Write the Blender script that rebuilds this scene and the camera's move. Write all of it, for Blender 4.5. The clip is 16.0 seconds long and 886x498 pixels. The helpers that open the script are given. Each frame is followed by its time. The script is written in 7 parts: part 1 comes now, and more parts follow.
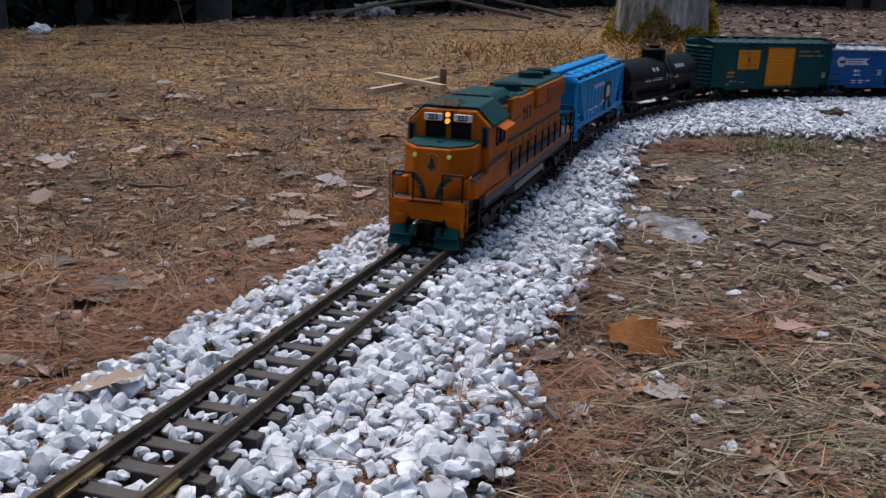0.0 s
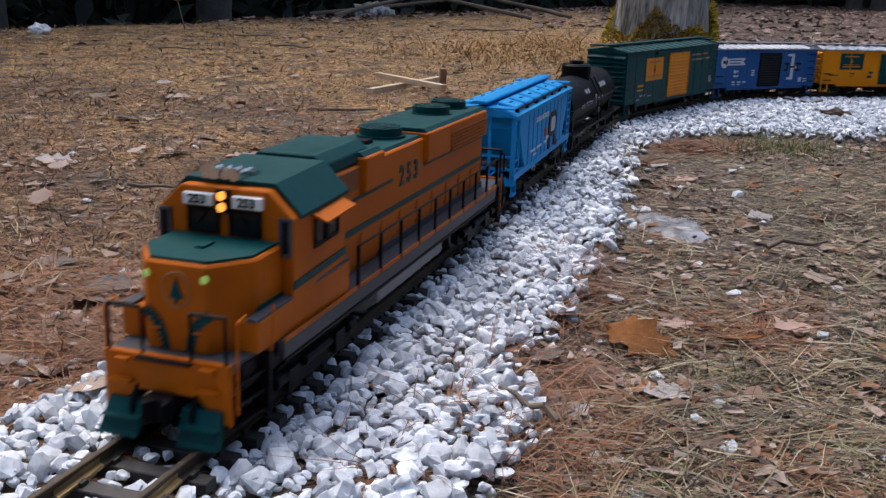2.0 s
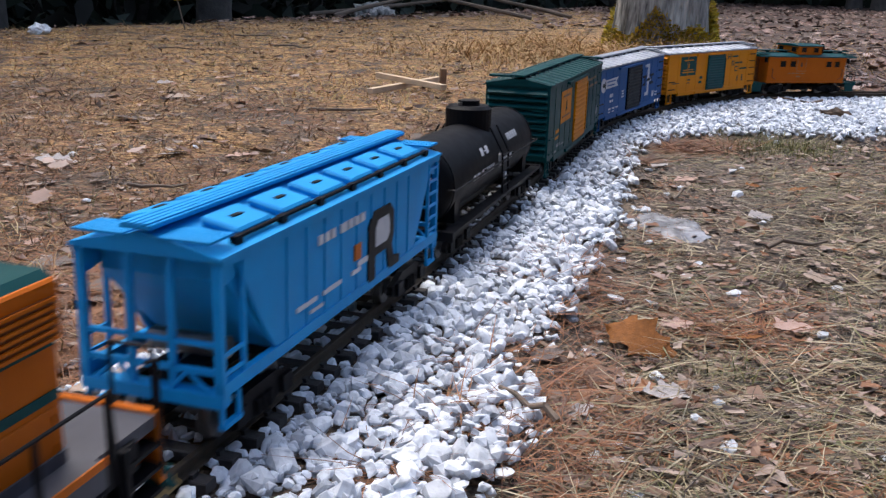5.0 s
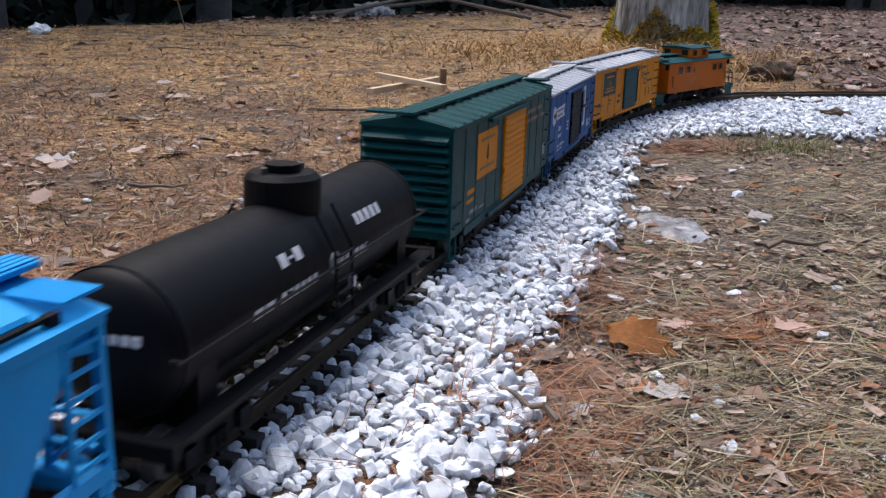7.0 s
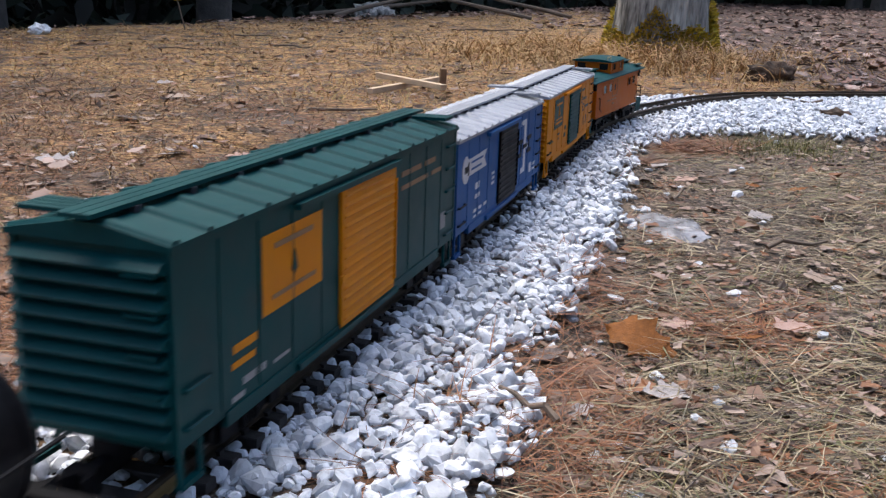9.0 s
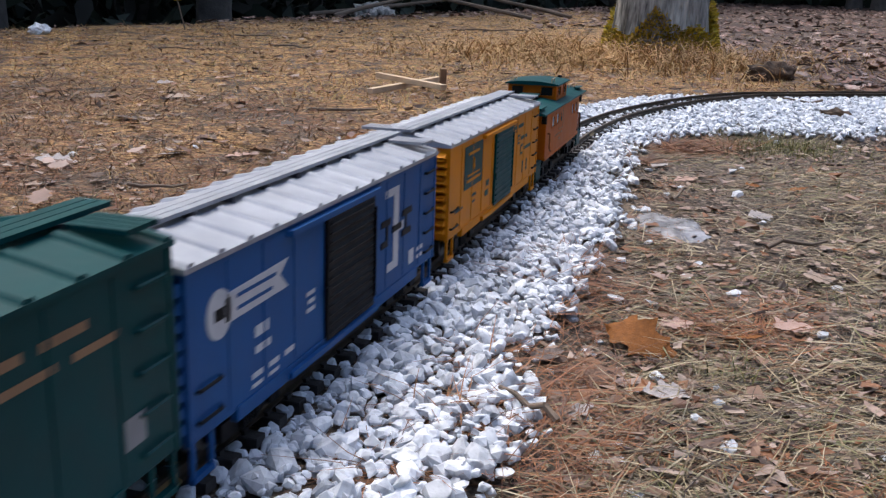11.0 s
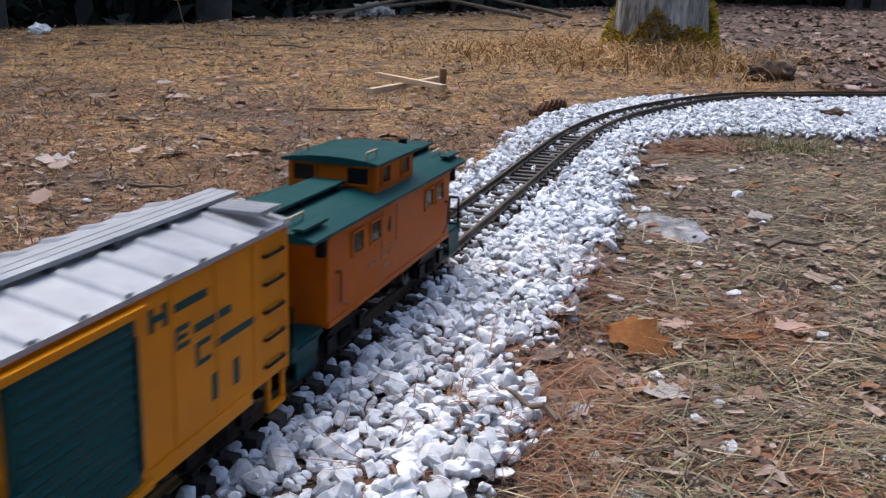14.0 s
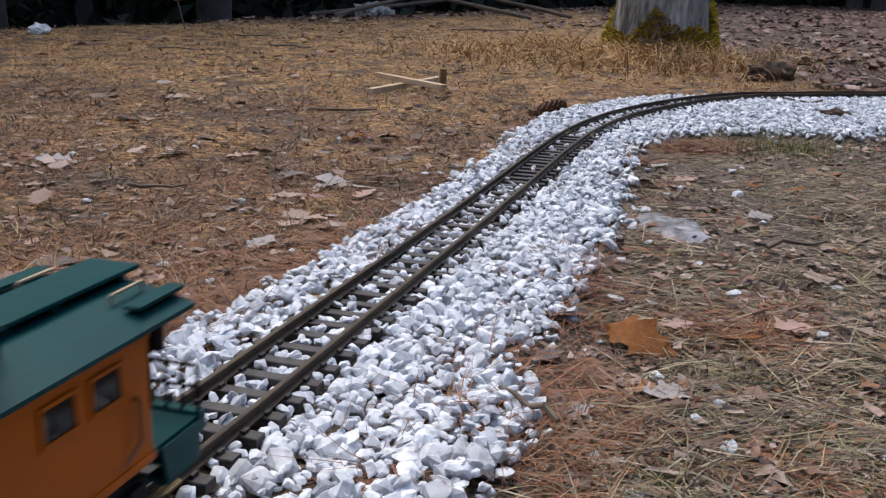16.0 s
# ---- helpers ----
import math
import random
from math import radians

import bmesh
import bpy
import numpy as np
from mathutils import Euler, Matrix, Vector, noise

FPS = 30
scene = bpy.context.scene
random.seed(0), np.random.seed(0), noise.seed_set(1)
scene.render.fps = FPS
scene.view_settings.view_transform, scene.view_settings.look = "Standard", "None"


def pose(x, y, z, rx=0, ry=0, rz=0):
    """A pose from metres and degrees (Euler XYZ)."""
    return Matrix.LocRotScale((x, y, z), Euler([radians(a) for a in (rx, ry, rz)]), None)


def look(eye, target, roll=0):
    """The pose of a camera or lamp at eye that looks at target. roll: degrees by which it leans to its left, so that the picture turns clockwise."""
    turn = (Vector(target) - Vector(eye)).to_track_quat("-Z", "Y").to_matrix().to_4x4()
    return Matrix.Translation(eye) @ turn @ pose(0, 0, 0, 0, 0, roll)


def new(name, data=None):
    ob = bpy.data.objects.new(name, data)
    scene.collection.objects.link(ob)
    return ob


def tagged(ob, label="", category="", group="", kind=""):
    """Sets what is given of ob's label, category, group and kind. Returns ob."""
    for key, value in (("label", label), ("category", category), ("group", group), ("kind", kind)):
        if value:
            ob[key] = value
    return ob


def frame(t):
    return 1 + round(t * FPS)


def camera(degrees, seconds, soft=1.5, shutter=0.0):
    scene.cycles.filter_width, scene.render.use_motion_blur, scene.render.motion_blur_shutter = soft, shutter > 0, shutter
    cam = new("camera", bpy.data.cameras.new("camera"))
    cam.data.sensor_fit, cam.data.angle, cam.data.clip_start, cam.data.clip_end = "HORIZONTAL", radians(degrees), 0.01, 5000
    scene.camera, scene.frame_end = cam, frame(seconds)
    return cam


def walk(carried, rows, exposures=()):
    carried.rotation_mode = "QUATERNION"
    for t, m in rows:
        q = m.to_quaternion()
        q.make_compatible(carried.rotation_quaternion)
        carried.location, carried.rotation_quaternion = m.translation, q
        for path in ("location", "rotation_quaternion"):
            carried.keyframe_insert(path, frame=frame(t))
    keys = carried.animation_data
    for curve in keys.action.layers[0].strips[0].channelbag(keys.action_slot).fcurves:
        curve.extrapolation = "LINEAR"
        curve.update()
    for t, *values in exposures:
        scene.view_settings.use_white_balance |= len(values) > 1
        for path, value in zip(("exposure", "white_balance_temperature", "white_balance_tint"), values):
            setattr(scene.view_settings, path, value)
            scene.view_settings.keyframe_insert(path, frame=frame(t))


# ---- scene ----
cam = camera(49.58, 16.0, soft=1.3, shutter=0.75)
EYE = (0.0, 0.0, 0.2756)
_p = radians(15.889)
_aim = look(EYE, (0.0, math.cos(_p), 0.2756 - math.sin(_p)), 1.708)
walk(cam, [(0.0, _aim), (16.0, _aim)], exposures=[(t, 0.58 + e, 6330, 10) for t, e in ((0.0, -0.12), (1.0, 0.0), (2.0, 0.22), (3.0, 0.46), (4.0, 0.54), (7.0, 0.56), (9.0, 0.62), (12.5, 0.40), (14.0, 0.38), (16.0, 0.13))])

# ---- light: overcast day, broad soft sun behind thin cloud ----
world = bpy.data.worlds.new("overcast_sky")
scene.world = world
world.use_nodes = True
_wn, _wl = world.node_tree.nodes, world.node_tree.links
_sky = _wn.new("ShaderNodeTexSky")
_sky.sky_type = "NISHITA"
_sky.sun_disc = False
_sky.sun_elevation, _sky.sun_rotation = radians(63), radians(-32)
_sky.air_density, _sky.dust_density, _sky.ozone_density = 1.0, 4.0, 1.0
_wl.new(_sky.outputs[0], _wn["Background"].inputs[0])
_wn["Background"].inputs[1].default_value = 0.15
_sun = new("sun", bpy.data.lights.new("sun", "SUN"))
_sun.data.energy, _sun.data.angle, _sun.data.color = 1.1, radians(40), (1.0, 0.97, 0.93)
_sun.matrix_world = look((-1.6, 2.6, 6.0), (0, 0, 0))

# ---- materials ----
def mat(name, a, b, scale=40.0, rough=0.6, bump=0.15, metal=0.0, big=4.0, island=0.0, clear=0.0, spec=0.5, dirt=None, dirt_amount=0.0, spread=0.12, stretch=None):
    """A surface of two tones broken up at two sizes, with fine relief."""
    m = bpy.data.materials.new(name)
    m.use_nodes = True
    n, l = m.node_tree.nodes, m.node_tree.links
    bs = n["Principled BSDF"]
    tc = n.new("ShaderNodeTexCoord")
    n1, n2 = n.new("ShaderNodeTexNoise"), n.new("ShaderNodeTexNoise")
    n1.inputs["Scale"].default_value, n1.inputs["Detail"].default_value = scale, 6
    n2.inputs["Scale"].default_value, n2.inputs["Detail"].default_value = big, 3
    vec = tc.outputs["Object"]
    if stretch:
        mp = n.new("ShaderNodeMapping")
        mp.inputs["Scale"].default_value = stretch
        l.new(vec, mp.inputs[0])
        vec = mp.outputs[0]
    for k in (n1, n2):
        l.new(vec, k.inputs["Vector"])
    add = n.new("ShaderNodeMath")
    add.operation = "ADD"
    l.new(n1.outputs[0], add.inputs[0])
    l.new(n2.outputs[0], add.inputs[1])
    rng = n.new("ShaderNodeMapRange")
    rng.inputs[1].default_value, rng.inputs[2].default_value = 0.7, 1.3
    l.new(add.outputs[0], rng.inputs[0])
    mix = n.new("ShaderNodeMixRGB")
    mix.inputs[1].default_value, mix.inputs[2].default_value = (*a, 1), (*b, 1)
    l.new(rng.outputs[0], mix.inputs[0])
    out = mix.outputs[0]
    if dirt:
        n3 = n.new("ShaderNodeTexNoise")
        n3.inputs["Scale"].default_value, n3.inputs["Detail"].default_value = big * 2.7, 8
        l.new(vec, n3.inputs["Vector"])
        r3 = n.new("ShaderNodeMapRange")
        r3.inputs[1].default_value, r3.inputs[2].default_value, r3.inputs[4].default_value = 0.5, 0.75, dirt_amount
        l.new(n3.outputs[0], r3.inputs[0])
        mx = n.new("ShaderNodeMixRGB")
        mx.inputs[2].default_value = (*dirt, 1)
        l.new(r3.outputs[0], mx.inputs[0])
        l.new(out, mx.inputs[1])
        out = mx.outputs[0]
    if island:
        geo = n.new("ShaderNodeNewGeometry")
        hsv = n.new("ShaderNodeHueSaturation")
        r2 = n.new("ShaderNodeMapRange")
        r2.inputs[3].default_value, r2.inputs[4].default_value = 1 - island, 1 + island
        l.new(geo.outputs["Random Per Island"], r2.inputs[0])
        l.new(r2.outputs[0], hsv.inputs["Value"])
        l.new(out, hsv.inputs["Color"])
        out = hsv.outputs[0]
    l.new(out, bs.inputs["Base Color"])
    rr = n.new("ShaderNodeMapRange")
    rr.inputs[3].default_value, rr.inputs[4].default_value = max(0.03, rough - spread), min(1, rough + spread)
    l.new(n1.outputs[0], rr.inputs[0])
    l.new(rr.outputs[0], bs.inputs["Roughness"])
    bs.inputs["Metallic"].default_value = metal
    bs.inputs["Coat Weight"].default_value = clear
    bs.inputs["Specular IOR Level"].default_value = spec
    if bump:
        bp = n.new("ShaderNodeBump")
        bp.inputs["Strength"].default_value, bp.inputs["Distance"].default_value = bump, 0.3 / scale
        l.new(n1.outputs[0], bp.inputs["Height"])
        l.new(bp.outputs[0], bs.inputs["Normal"])
    return m


def ramp_mat(name, tones, rough=0.7, bump=0.3, scale=120.0):
    """Many small pieces, each with its own tone out of a few."""
    m = mat(name, (0.5, 0.5, 0.5), (1, 1, 1), scale, rough, bump)
    n, l = m.node_tree.nodes, m.node_tree.links
    bs = n["Principled BSDF"]
    src = bs.inputs["Base Color"].links[0].from_socket
    geo, cr, mul = n.new("ShaderNodeNewGeometry"), n.new("ShaderNodeValToRGB"), n.new("ShaderNodeMixRGB")
    cr.color_ramp.interpolation = "CONSTANT"
    while len(cr.color_ramp.elements) < len(tones):
        cr.color_ramp.elements.new(0.5)
    for i, (e, c) in enumerate(zip(cr.color_ramp.elements, tones)):
        e.position, e.color = i / len(tones), (*c, 1)
    l.new(geo.outputs["Random Per Island"], cr.inputs[0])
    mul.blend_type, mul.inputs[0].default_value = "MULTIPLY", 1.0
    l.new(cr.outputs[0], mul.inputs[1])
    l.new(src, mul.inputs[2])
    l.new(mul.outputs[0], bs.inputs["Base Color"])
    return m


M = {
    "stone": mat("marble_chips", (0.49, 0.52, 0.57), (0.78, 0.80, 0.83), 90, 0.62, 0.4, island=0.20, dirt=(0.26, 0.28, 0.32), dirt_amount=0.9, big=46, spec=0.35),
    "tie": mat("weathered_tie_plastic", (0.020, 0.017, 0.016), (0.055, 0.048, 0.046), 160, 0.62, 0.5, big=30),
    "rail": mat("tarnished_brass_rail", (0.034, 0.024, 0.016), (0.090, 0.062, 0.038), 120, 0.6, 0.25, metal=0.35, big=9),
    "joiner": mat("bright_brass", (0.20, 0.13, 0.05), (0.34, 0.24, 0.11), 120, 0.45, 0.2, metal=0.6, big=9),
    "orange": mat("orange_paint", (0.40, 0.092, 0.0015), (0.46, 0.110, 0.002), 60, 0.52, 0.03, big=6, dirt=(0.24, 0.058, 0.004), dirt_amount=0.45, spec=0.13),
    "yellow": mat("yellow_orange_paint", (0.56, 0.19, 0.002), (0.64, 0.225, 0.003), 60, 0.52, 0.03, big=6, dirt=(0.36, 0.15, 0.02), dirt_amount=0.3, spec=0.13),
    "green": mat("dark_green_paint", (0.0006, 0.040, 0.043), (0.0010, 0.054, 0.057), 60, 0.48, 0.04, big=6, dirt=(0.004, 0.028, 0.030), dirt_amount=0.4, spec=0.13),
    "skyblue": mat("sky_blue_paint", (0.008, 0.24, 0.56), (0.012, 0.29, 0.64), 60, 0.52, 0.03, big=6, dirt=(0.03, 0.16, 0.34), dirt_amount=0.3, spec=0.13),
    "blue": mat("mid_blue_paint", (0.012, 0.072, 0.22), (0.016, 0.090, 0.27), 60, 0.52, 0.03, big=6, dirt=(0.03, 0.06, 0.18), dirt_amount=0.35, spec=0.13),
    "silver": mat("silver_roof_paint", (0.26, 0.28, 0.32), (0.38, 0.40, 0.44), 70, 0.42, 0.05, metal=0.25, big=8, dirt=(0.22, 0.23, 0.25), dirt_amount=0.5),
    "black": mat("black_paint", (0.004, 0.004, 0.005), (0.006, 0.006, 0.008), 70, 0.5, 0.05, big=8, spec=0.09),
    "grey": mat("dark_grey_paint", (0.045, 0.045, 0.055), (0.075, 0.075, 0.088), 70, 0.5, 0.05, big=8, spec=0.13),
    "tankgrey": mat("grey_tank_paint", (0.17, 0.17, 0.18), (0.25, 0.25, 0.26), 70, 0.5, 0.05, big=8),
    # orange paint again, recess shade put into its colour; nothing is rusted
    "rust": mat("shade_darkened_orange", (0.16, 0.040, 0.004), (0.21, 0.055, 0.006), 60, 0.6, 0.05, big=8),
    "white": mat("white_lettering", (0.46, 0.47, 0.50), (0.58, 0.58, 0.60), 90, 0.5, 0.0, big=8),
    "chrome": mat("bright_metal", (0.6, 0.6, 0.62), (0.75, 0.75, 0.76), 70, 0.22, 0.0, metal=1.0),
    "steel": mat("dull_wheel_steel", (0.10, 0.095, 0.09), (0.2, 0.19, 0.18), 90, 0.4, 0.1, metal=0.8),
    "pine": mat("sawn_pine", (0.42, 0.30, 0.19), (0.60, 0.46, 0.31), 30, 0.7, 0.2, big=12),
    "stake": mat("brown_stake_wood", (0.20, 0.11, 0.055), (0.30, 0.17, 0.085), 40, 0.7, 0.2, big=12),
    "twig": mat("grey_brown_twig", (0.10, 0.075, 0.055), (0.20, 0.15, 0.11), 90, 0.8, 0.4, big=10),
    "bark": mat("grey_bark", (0.045, 0.042, 0.037), (0.58, 0.56, 0.51), 60, 0.85, 1.0, big=16, dirt=(0.045, 0.040, 0.034), dirt_amount=0.85, stretch=(1.0, 1.0, 0.22)),
    "wood_bark": mat("brown_bark", (0.035, 0.03, 0.026), (0.075, 0.065, 0.055), 20, 0.9, 0.9, big=4),
    "moss": ramp_mat("golden_moss", [(0.78, 0.55, 0.03), (0.60, 0.44, 0.03), (0.32, 0.27, 0.03), (0.85, 0.62, 0.06), (0.50, 0.32, 0.05)], 0.9, 0.1),
    "earth": mat("damp_earth_clod", (0.022, 0.013, 0.007), (0.095, 0.055, 0.030), 60, 0.85, 0.8, big=14),
    "cone": mat("pine_cone_brown", (0.09, 0.045, 0.025), (0.18, 0.09, 0.05), 90, 0.75, 0.3, big=30),
    "ice": mat("slushy_ice", (0.13, 0.12, 0.115), (0.42, 0.42, 0.44), 45, 0.2, 0.5, big=28, clear=0.2, dirt=(0.09, 0.075, 0.065), dirt_amount=0.5),
    "plastic": mat("crumpled_clear_plastic", (0.55, 0.58, 0.62), (0.75, 0.77, 0.8), 40, 0.25, 0.2, big=9),
    "flag": mat("yellow_flag", (0.75, 0.48, 0.02), (0.82, 0.55, 0.03), 40, 0.6, 0.05, big=9),
}


def glass_mat(name, tint, rough=0.06):
    m = bpy.data.materials.new(name)
    m.use_nodes = True
    bs = m.node_tree.nodes["Principled BSDF"]
    bs.inputs["Base Color"].default_value = (*tint, 1)
    bs.inputs["Roughness"].default_value = rough
    bs.inputs["Specular IOR Level"].default_value = 0.14
    return m


M["glass"] = glass_mat("dark_window_glass", (0.012, 0.013, 0.014))


def glow_mat(name, tint, power):
    m = glass_mat(name, tint, 0.2)
    bs = m.node_tree.nodes["Principled BSDF"]
    bs.inputs["Emission Color"].default_value = (*tint, 1)
    bs.inputs["Emission Strength"].default_value = power
    return m


M["lamp"] = glow_mat("lit_headlight", (1.0, 0.38, 0.06), 0.8)
M["marker"] = glow_mat("green_marker_lens", (0.35, 0.50, 0.12), 0.2)
M["board"] = glow_mat("lit_number_board", (0.62, 0.62, 0.62), 0.03)


# ---- the line of the track ----
S0, DS = -4.0, 0.01
SG = np.arange(S0, 5.6, DS)
KNOTS = np.linspace(0, 4.2, 22)
BEND = [-0.03, 0.0, 0.0, 0.03, -0.06, 0.04, 0.0, -0.35, -0.72, -0.52, -0.58, -0.66, -0.83, -1.0] + [-1.01] * 8
RISE = [0.021, 0.0148, 0.0114, 0.007, 0.0025, 0.0008, -0.0004, -0.002, 0.0004, 0.0045, 0.005, 0.0062, 0.0052, -0.0008] + [-0.002] * 8
TH = np.concatenate([[0], np.cumsum(np.interp(SG, KNOTS, BEND)[:-1] * DS)])
I0 = int(round(-S0 / DS))
TH = TH - TH[I0] + 1.28371
TX = np.cumsum(np.cos(TH) * DS)
TY = np.cumsum(np.sin(TH) * DS)
TX, TY = TX - TX[I0] - 0.1934, TY - TY[I0] + 0.36896
TZ = np.interp(SG, KNOTS, RISE)


def on_track(s, lat=0.0, up=0.0):
    """A point of the track: s along it, lat to the side of the lawn with the straw, up over the railheads; and the heading."""
    x, y, z, h = (np.interp(s, SG, v) for v in (TX, TY, TZ, TH))
    return x + lat * np.sin(h), y - lat * np.cos(h), z + up, h


_CS = slice(150, None, 3)


def track_near(x, y):
    """For arrays of places: the nearest s, the signed distance from the middle of the track, and the track's height there."""
    x, y = np.asarray(x, float).ravel(), np.asarray(y, float).ravel()
    s, d, z = np.empty(len(x)), np.empty(len(x)), np.empty(len(x))
    cx, cy, ch, cz, cs = TX[_CS], TY[_CS], TH[_CS], TZ[_CS], SG[_CS]
    for i in range(0, len(x), 20000):
        dx, dy = x[i:i + 20000, None] - cx, y[i:i + 20000, None] - cy
        j = np.argmin(dx * dx + dy * dy, axis=1)
        k = np.arange(len(j))
        lat = dx[k, j] * np.sin(ch[j]) - dy[k, j] * np.cos(ch[j])
        far = np.hypot(dx[k, j], dy[k, j])
        s[i:i + 20000], z[i:i + 20000] = cs[j], cz[j]
        d[i:i + 20000] = np.where(lat < 0, -far, far)
    return s, d, z


LEFT_S, LEFT_W = [-4, 0.15, 0.25, 0.4, 0.6, 0.75, 1.1, 1.3, 1.55, 1.8, 2.1, 2.3, 2.6, 6], [0.130, 0.126, 0.112, 0.102, 0.104, 0.092, 0.097, 0.105, 0.126, 0.160, 0.15, 0.09, 0.06, 0.06]
RIGHT_S, RIGHT_W = [-4, 0.3, 0.36, 0.5, 0.67, 0.9, 1.28, 1.62, 1.77, 1.88, 1.94, 6], [0.175, 0.185, 0.155, 0.165, 0.168, 0.16, 0.125, 0.125, 0.24, 0.38, 0.47, 0.47]


def ballast_out(s, lat):
    """How far outside the ballast's edge a place lies; negative inside."""
    return np.where(lat < 0, -lat - np.interp(s, LEFT_S, LEFT_W), lat - np.interp(s, RIGHT_S, RIGHT_W))


def smooth(t):
    t = np.clip(t, 0, 1)
    return t * t * (3 - 2 * t)


def edge_side(x, y):
    """Metres beyond the edge of the lawn, into the woods."""
    nx, ny = -0.866, 0.5
    return (x + 2.06) * nx + (y - 4.48) * ny


def wob(x, y):
    return np.sin(x * 3.1 + 1.3 * np.sin(y * 2.3)) * np.sin(y * 2.7 + 0.8) + 0.5 * np.sin(x * 7.9 + y * 5.3) * np.sin(y * 8.3 - x * 3.7)


def ground_height(x, y):
    x, y = np.asarray(x, float), np.asarray(y, float)
    sh = x.shape
    s, lat, tz = track_near(x, y)
    xf, yf = x.ravel(), y.ravel()
    out = ballast_out(s, lat)
    near = np.exp(-np.abs(lat) / 0.35)
    lawn = -0.030 + tz * near + 0.006 * wob(xf * 1.7, yf * 1.7)
    bed = tz - 0.019
    z = lawn + (bed - lawn) * smooth(0.6 - out / 0.05)
    z = z - 0.9 * smooth((edge_side(xf, yf) - 0.05) / 3.0)
    z = z + 0.018 * np.exp(-((xf - 0.95) ** 2 + (yf - 3.95) ** 2) / 0.2)
    return z.reshape(sh)


def mesh_of(name, verts, faces, material, flat=True):
    me = bpy.data.meshes.new(name)
    me.from_pydata(verts.tolist() if hasattr(verts, "tolist") else verts, [], faces.tolist() if hasattr(faces, "tolist") else faces)
    me.materials.append(material)
    if not flat:
        me.polygons.foreach_set("use_smooth", [True] * len(me.polygons))
    me.update()
    return me


# ---- ground ----
def ground_material():
    m = bpy.data.materials.new("lawn_soil_and_thatch")
    m.use_nodes = True
    n, l = m.node_tree.nodes, m.node_tree.links
    bs = n["Principled BSDF"]
    tc = n.new("ShaderNodeTexCoord")

    def noise_at(scale, detail=6, stretch=None):
        k = n.new("ShaderNodeTexNoise")
        k.inputs["Scale"].default_value, k.inputs["Detail"].default_value = scale, detail
        if stretch:
            mp = n.new("ShaderNodeMapping")
            mp.inputs["Scale"].default_value = stretch
            mp.inputs["Rotation"].default_value = (0, 0, 0.5)
            l.new(tc.outputs["Object"], mp.inputs[0])
            l.new(mp.outputs[0], k.inputs["Vector"])
        else:
            l.new(tc.outputs["Object"], k.inputs["Vector"])
        return k

    def ramp(src, stops):
        cr = n.new("ShaderNodeValToRGB")
        while len(cr.color_ramp.elements) < len(stops):
            cr.color_ramp.elements.new(0.5)
        for e, (p, c) in zip(cr.color_ramp.elements, stops):
            e.position, e.color = p, (*c, 1)
        l.new(src, cr.inputs[0])
        return cr.outputs[0]

    def blend(f, a, b, kind="MIX"):
        mx = n.new("ShaderNodeMixRGB")
        mx.blend_type = kind
        l.new(f, mx.inputs[0])
        l.new(a, mx.inputs[1])
        l.new(b, mx.inputs[2])
        return mx.outputs[0]

    fine = noise_at(160, 8)
    grain = noise_at(60, 7, (1.0, 1.8, 1.0))
    patch = noise_at(2.6, 5)
    spots = noise_at(11, 6)
    thatch = ramp(grain.outputs[0], [(0.38, (0.030, 0.016, 0.007)), (0.5, (0.27, 0.145, 0.050)), (0.63, (0.60, 0.37, 0.15))])
    soil = ramp(fine.outputs[0], [(0.36, (0.014, 0.009, 0.006)), (0.55, (0.065, 0.043, 0.028)), (0.70, (0.19, 0.135, 0.095))])
    needles = ramp(grain.outputs[0], [(0.40, (0.016, 0.008, 0.005)), (0.52, (0.085, 0.040, 0.018)), (0.64, (0.25, 0.125, 0.055))])
    mud = ramp(fine.outputs[0], [(0.38, (0.014, 0.010, 0.008)), (0.54, (0.095, 0.070, 0.050)), (0.68, (0.29, 0.23, 0.175))])
    litter = ramp(spots.outputs[0], [(0.3, (0.018, 0.009, 0.006)), (0.5, (0.060, 0.033, 0.022)), (0.7, (0.115, 0.07, 0.05))])
    # deep shade beneath the conifers, put into the ground's colour
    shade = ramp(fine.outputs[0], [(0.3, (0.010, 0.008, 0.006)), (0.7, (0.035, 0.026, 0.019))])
    f1 = ramp(patch.outputs[0], [(0.42, (0, 0, 0)), (0.58, (1, 1, 1))])
    f2 = ramp(spots.outputs[0], [(0.48, (0, 0, 0)), (0.60, (1, 1, 1))])

    def zone(name):
        at = n.new("ShaderNodeAttribute")
        at.attribute_name = name
        return at.outputs["Fac"]

    c = blend(f1, thatch, needles)
    c = blend(zone("far_lawn"), c, thatch)
    c = blend(f2, c, soil)
    c = blend(zone("straw_side"), c, mud)
    c = blend(zone("litter_side"), c, litter)
    c = blend(zone("wood_floor_shade"), c, shade)
    l.new(c, bs.inputs["Base Color"])
    bs.inputs["Roughness"].default_value = 0.85
    bp = n.new("ShaderNodeBump")
    bp.inputs["Strength"].default_value, bp.inputs["Distance"].default_value = 0.8, 0.006
    l.new(fine.outputs[0], bp.inputs["Height"])
    l.new(bp.outputs[0], bs.inputs["Normal"])
    return m


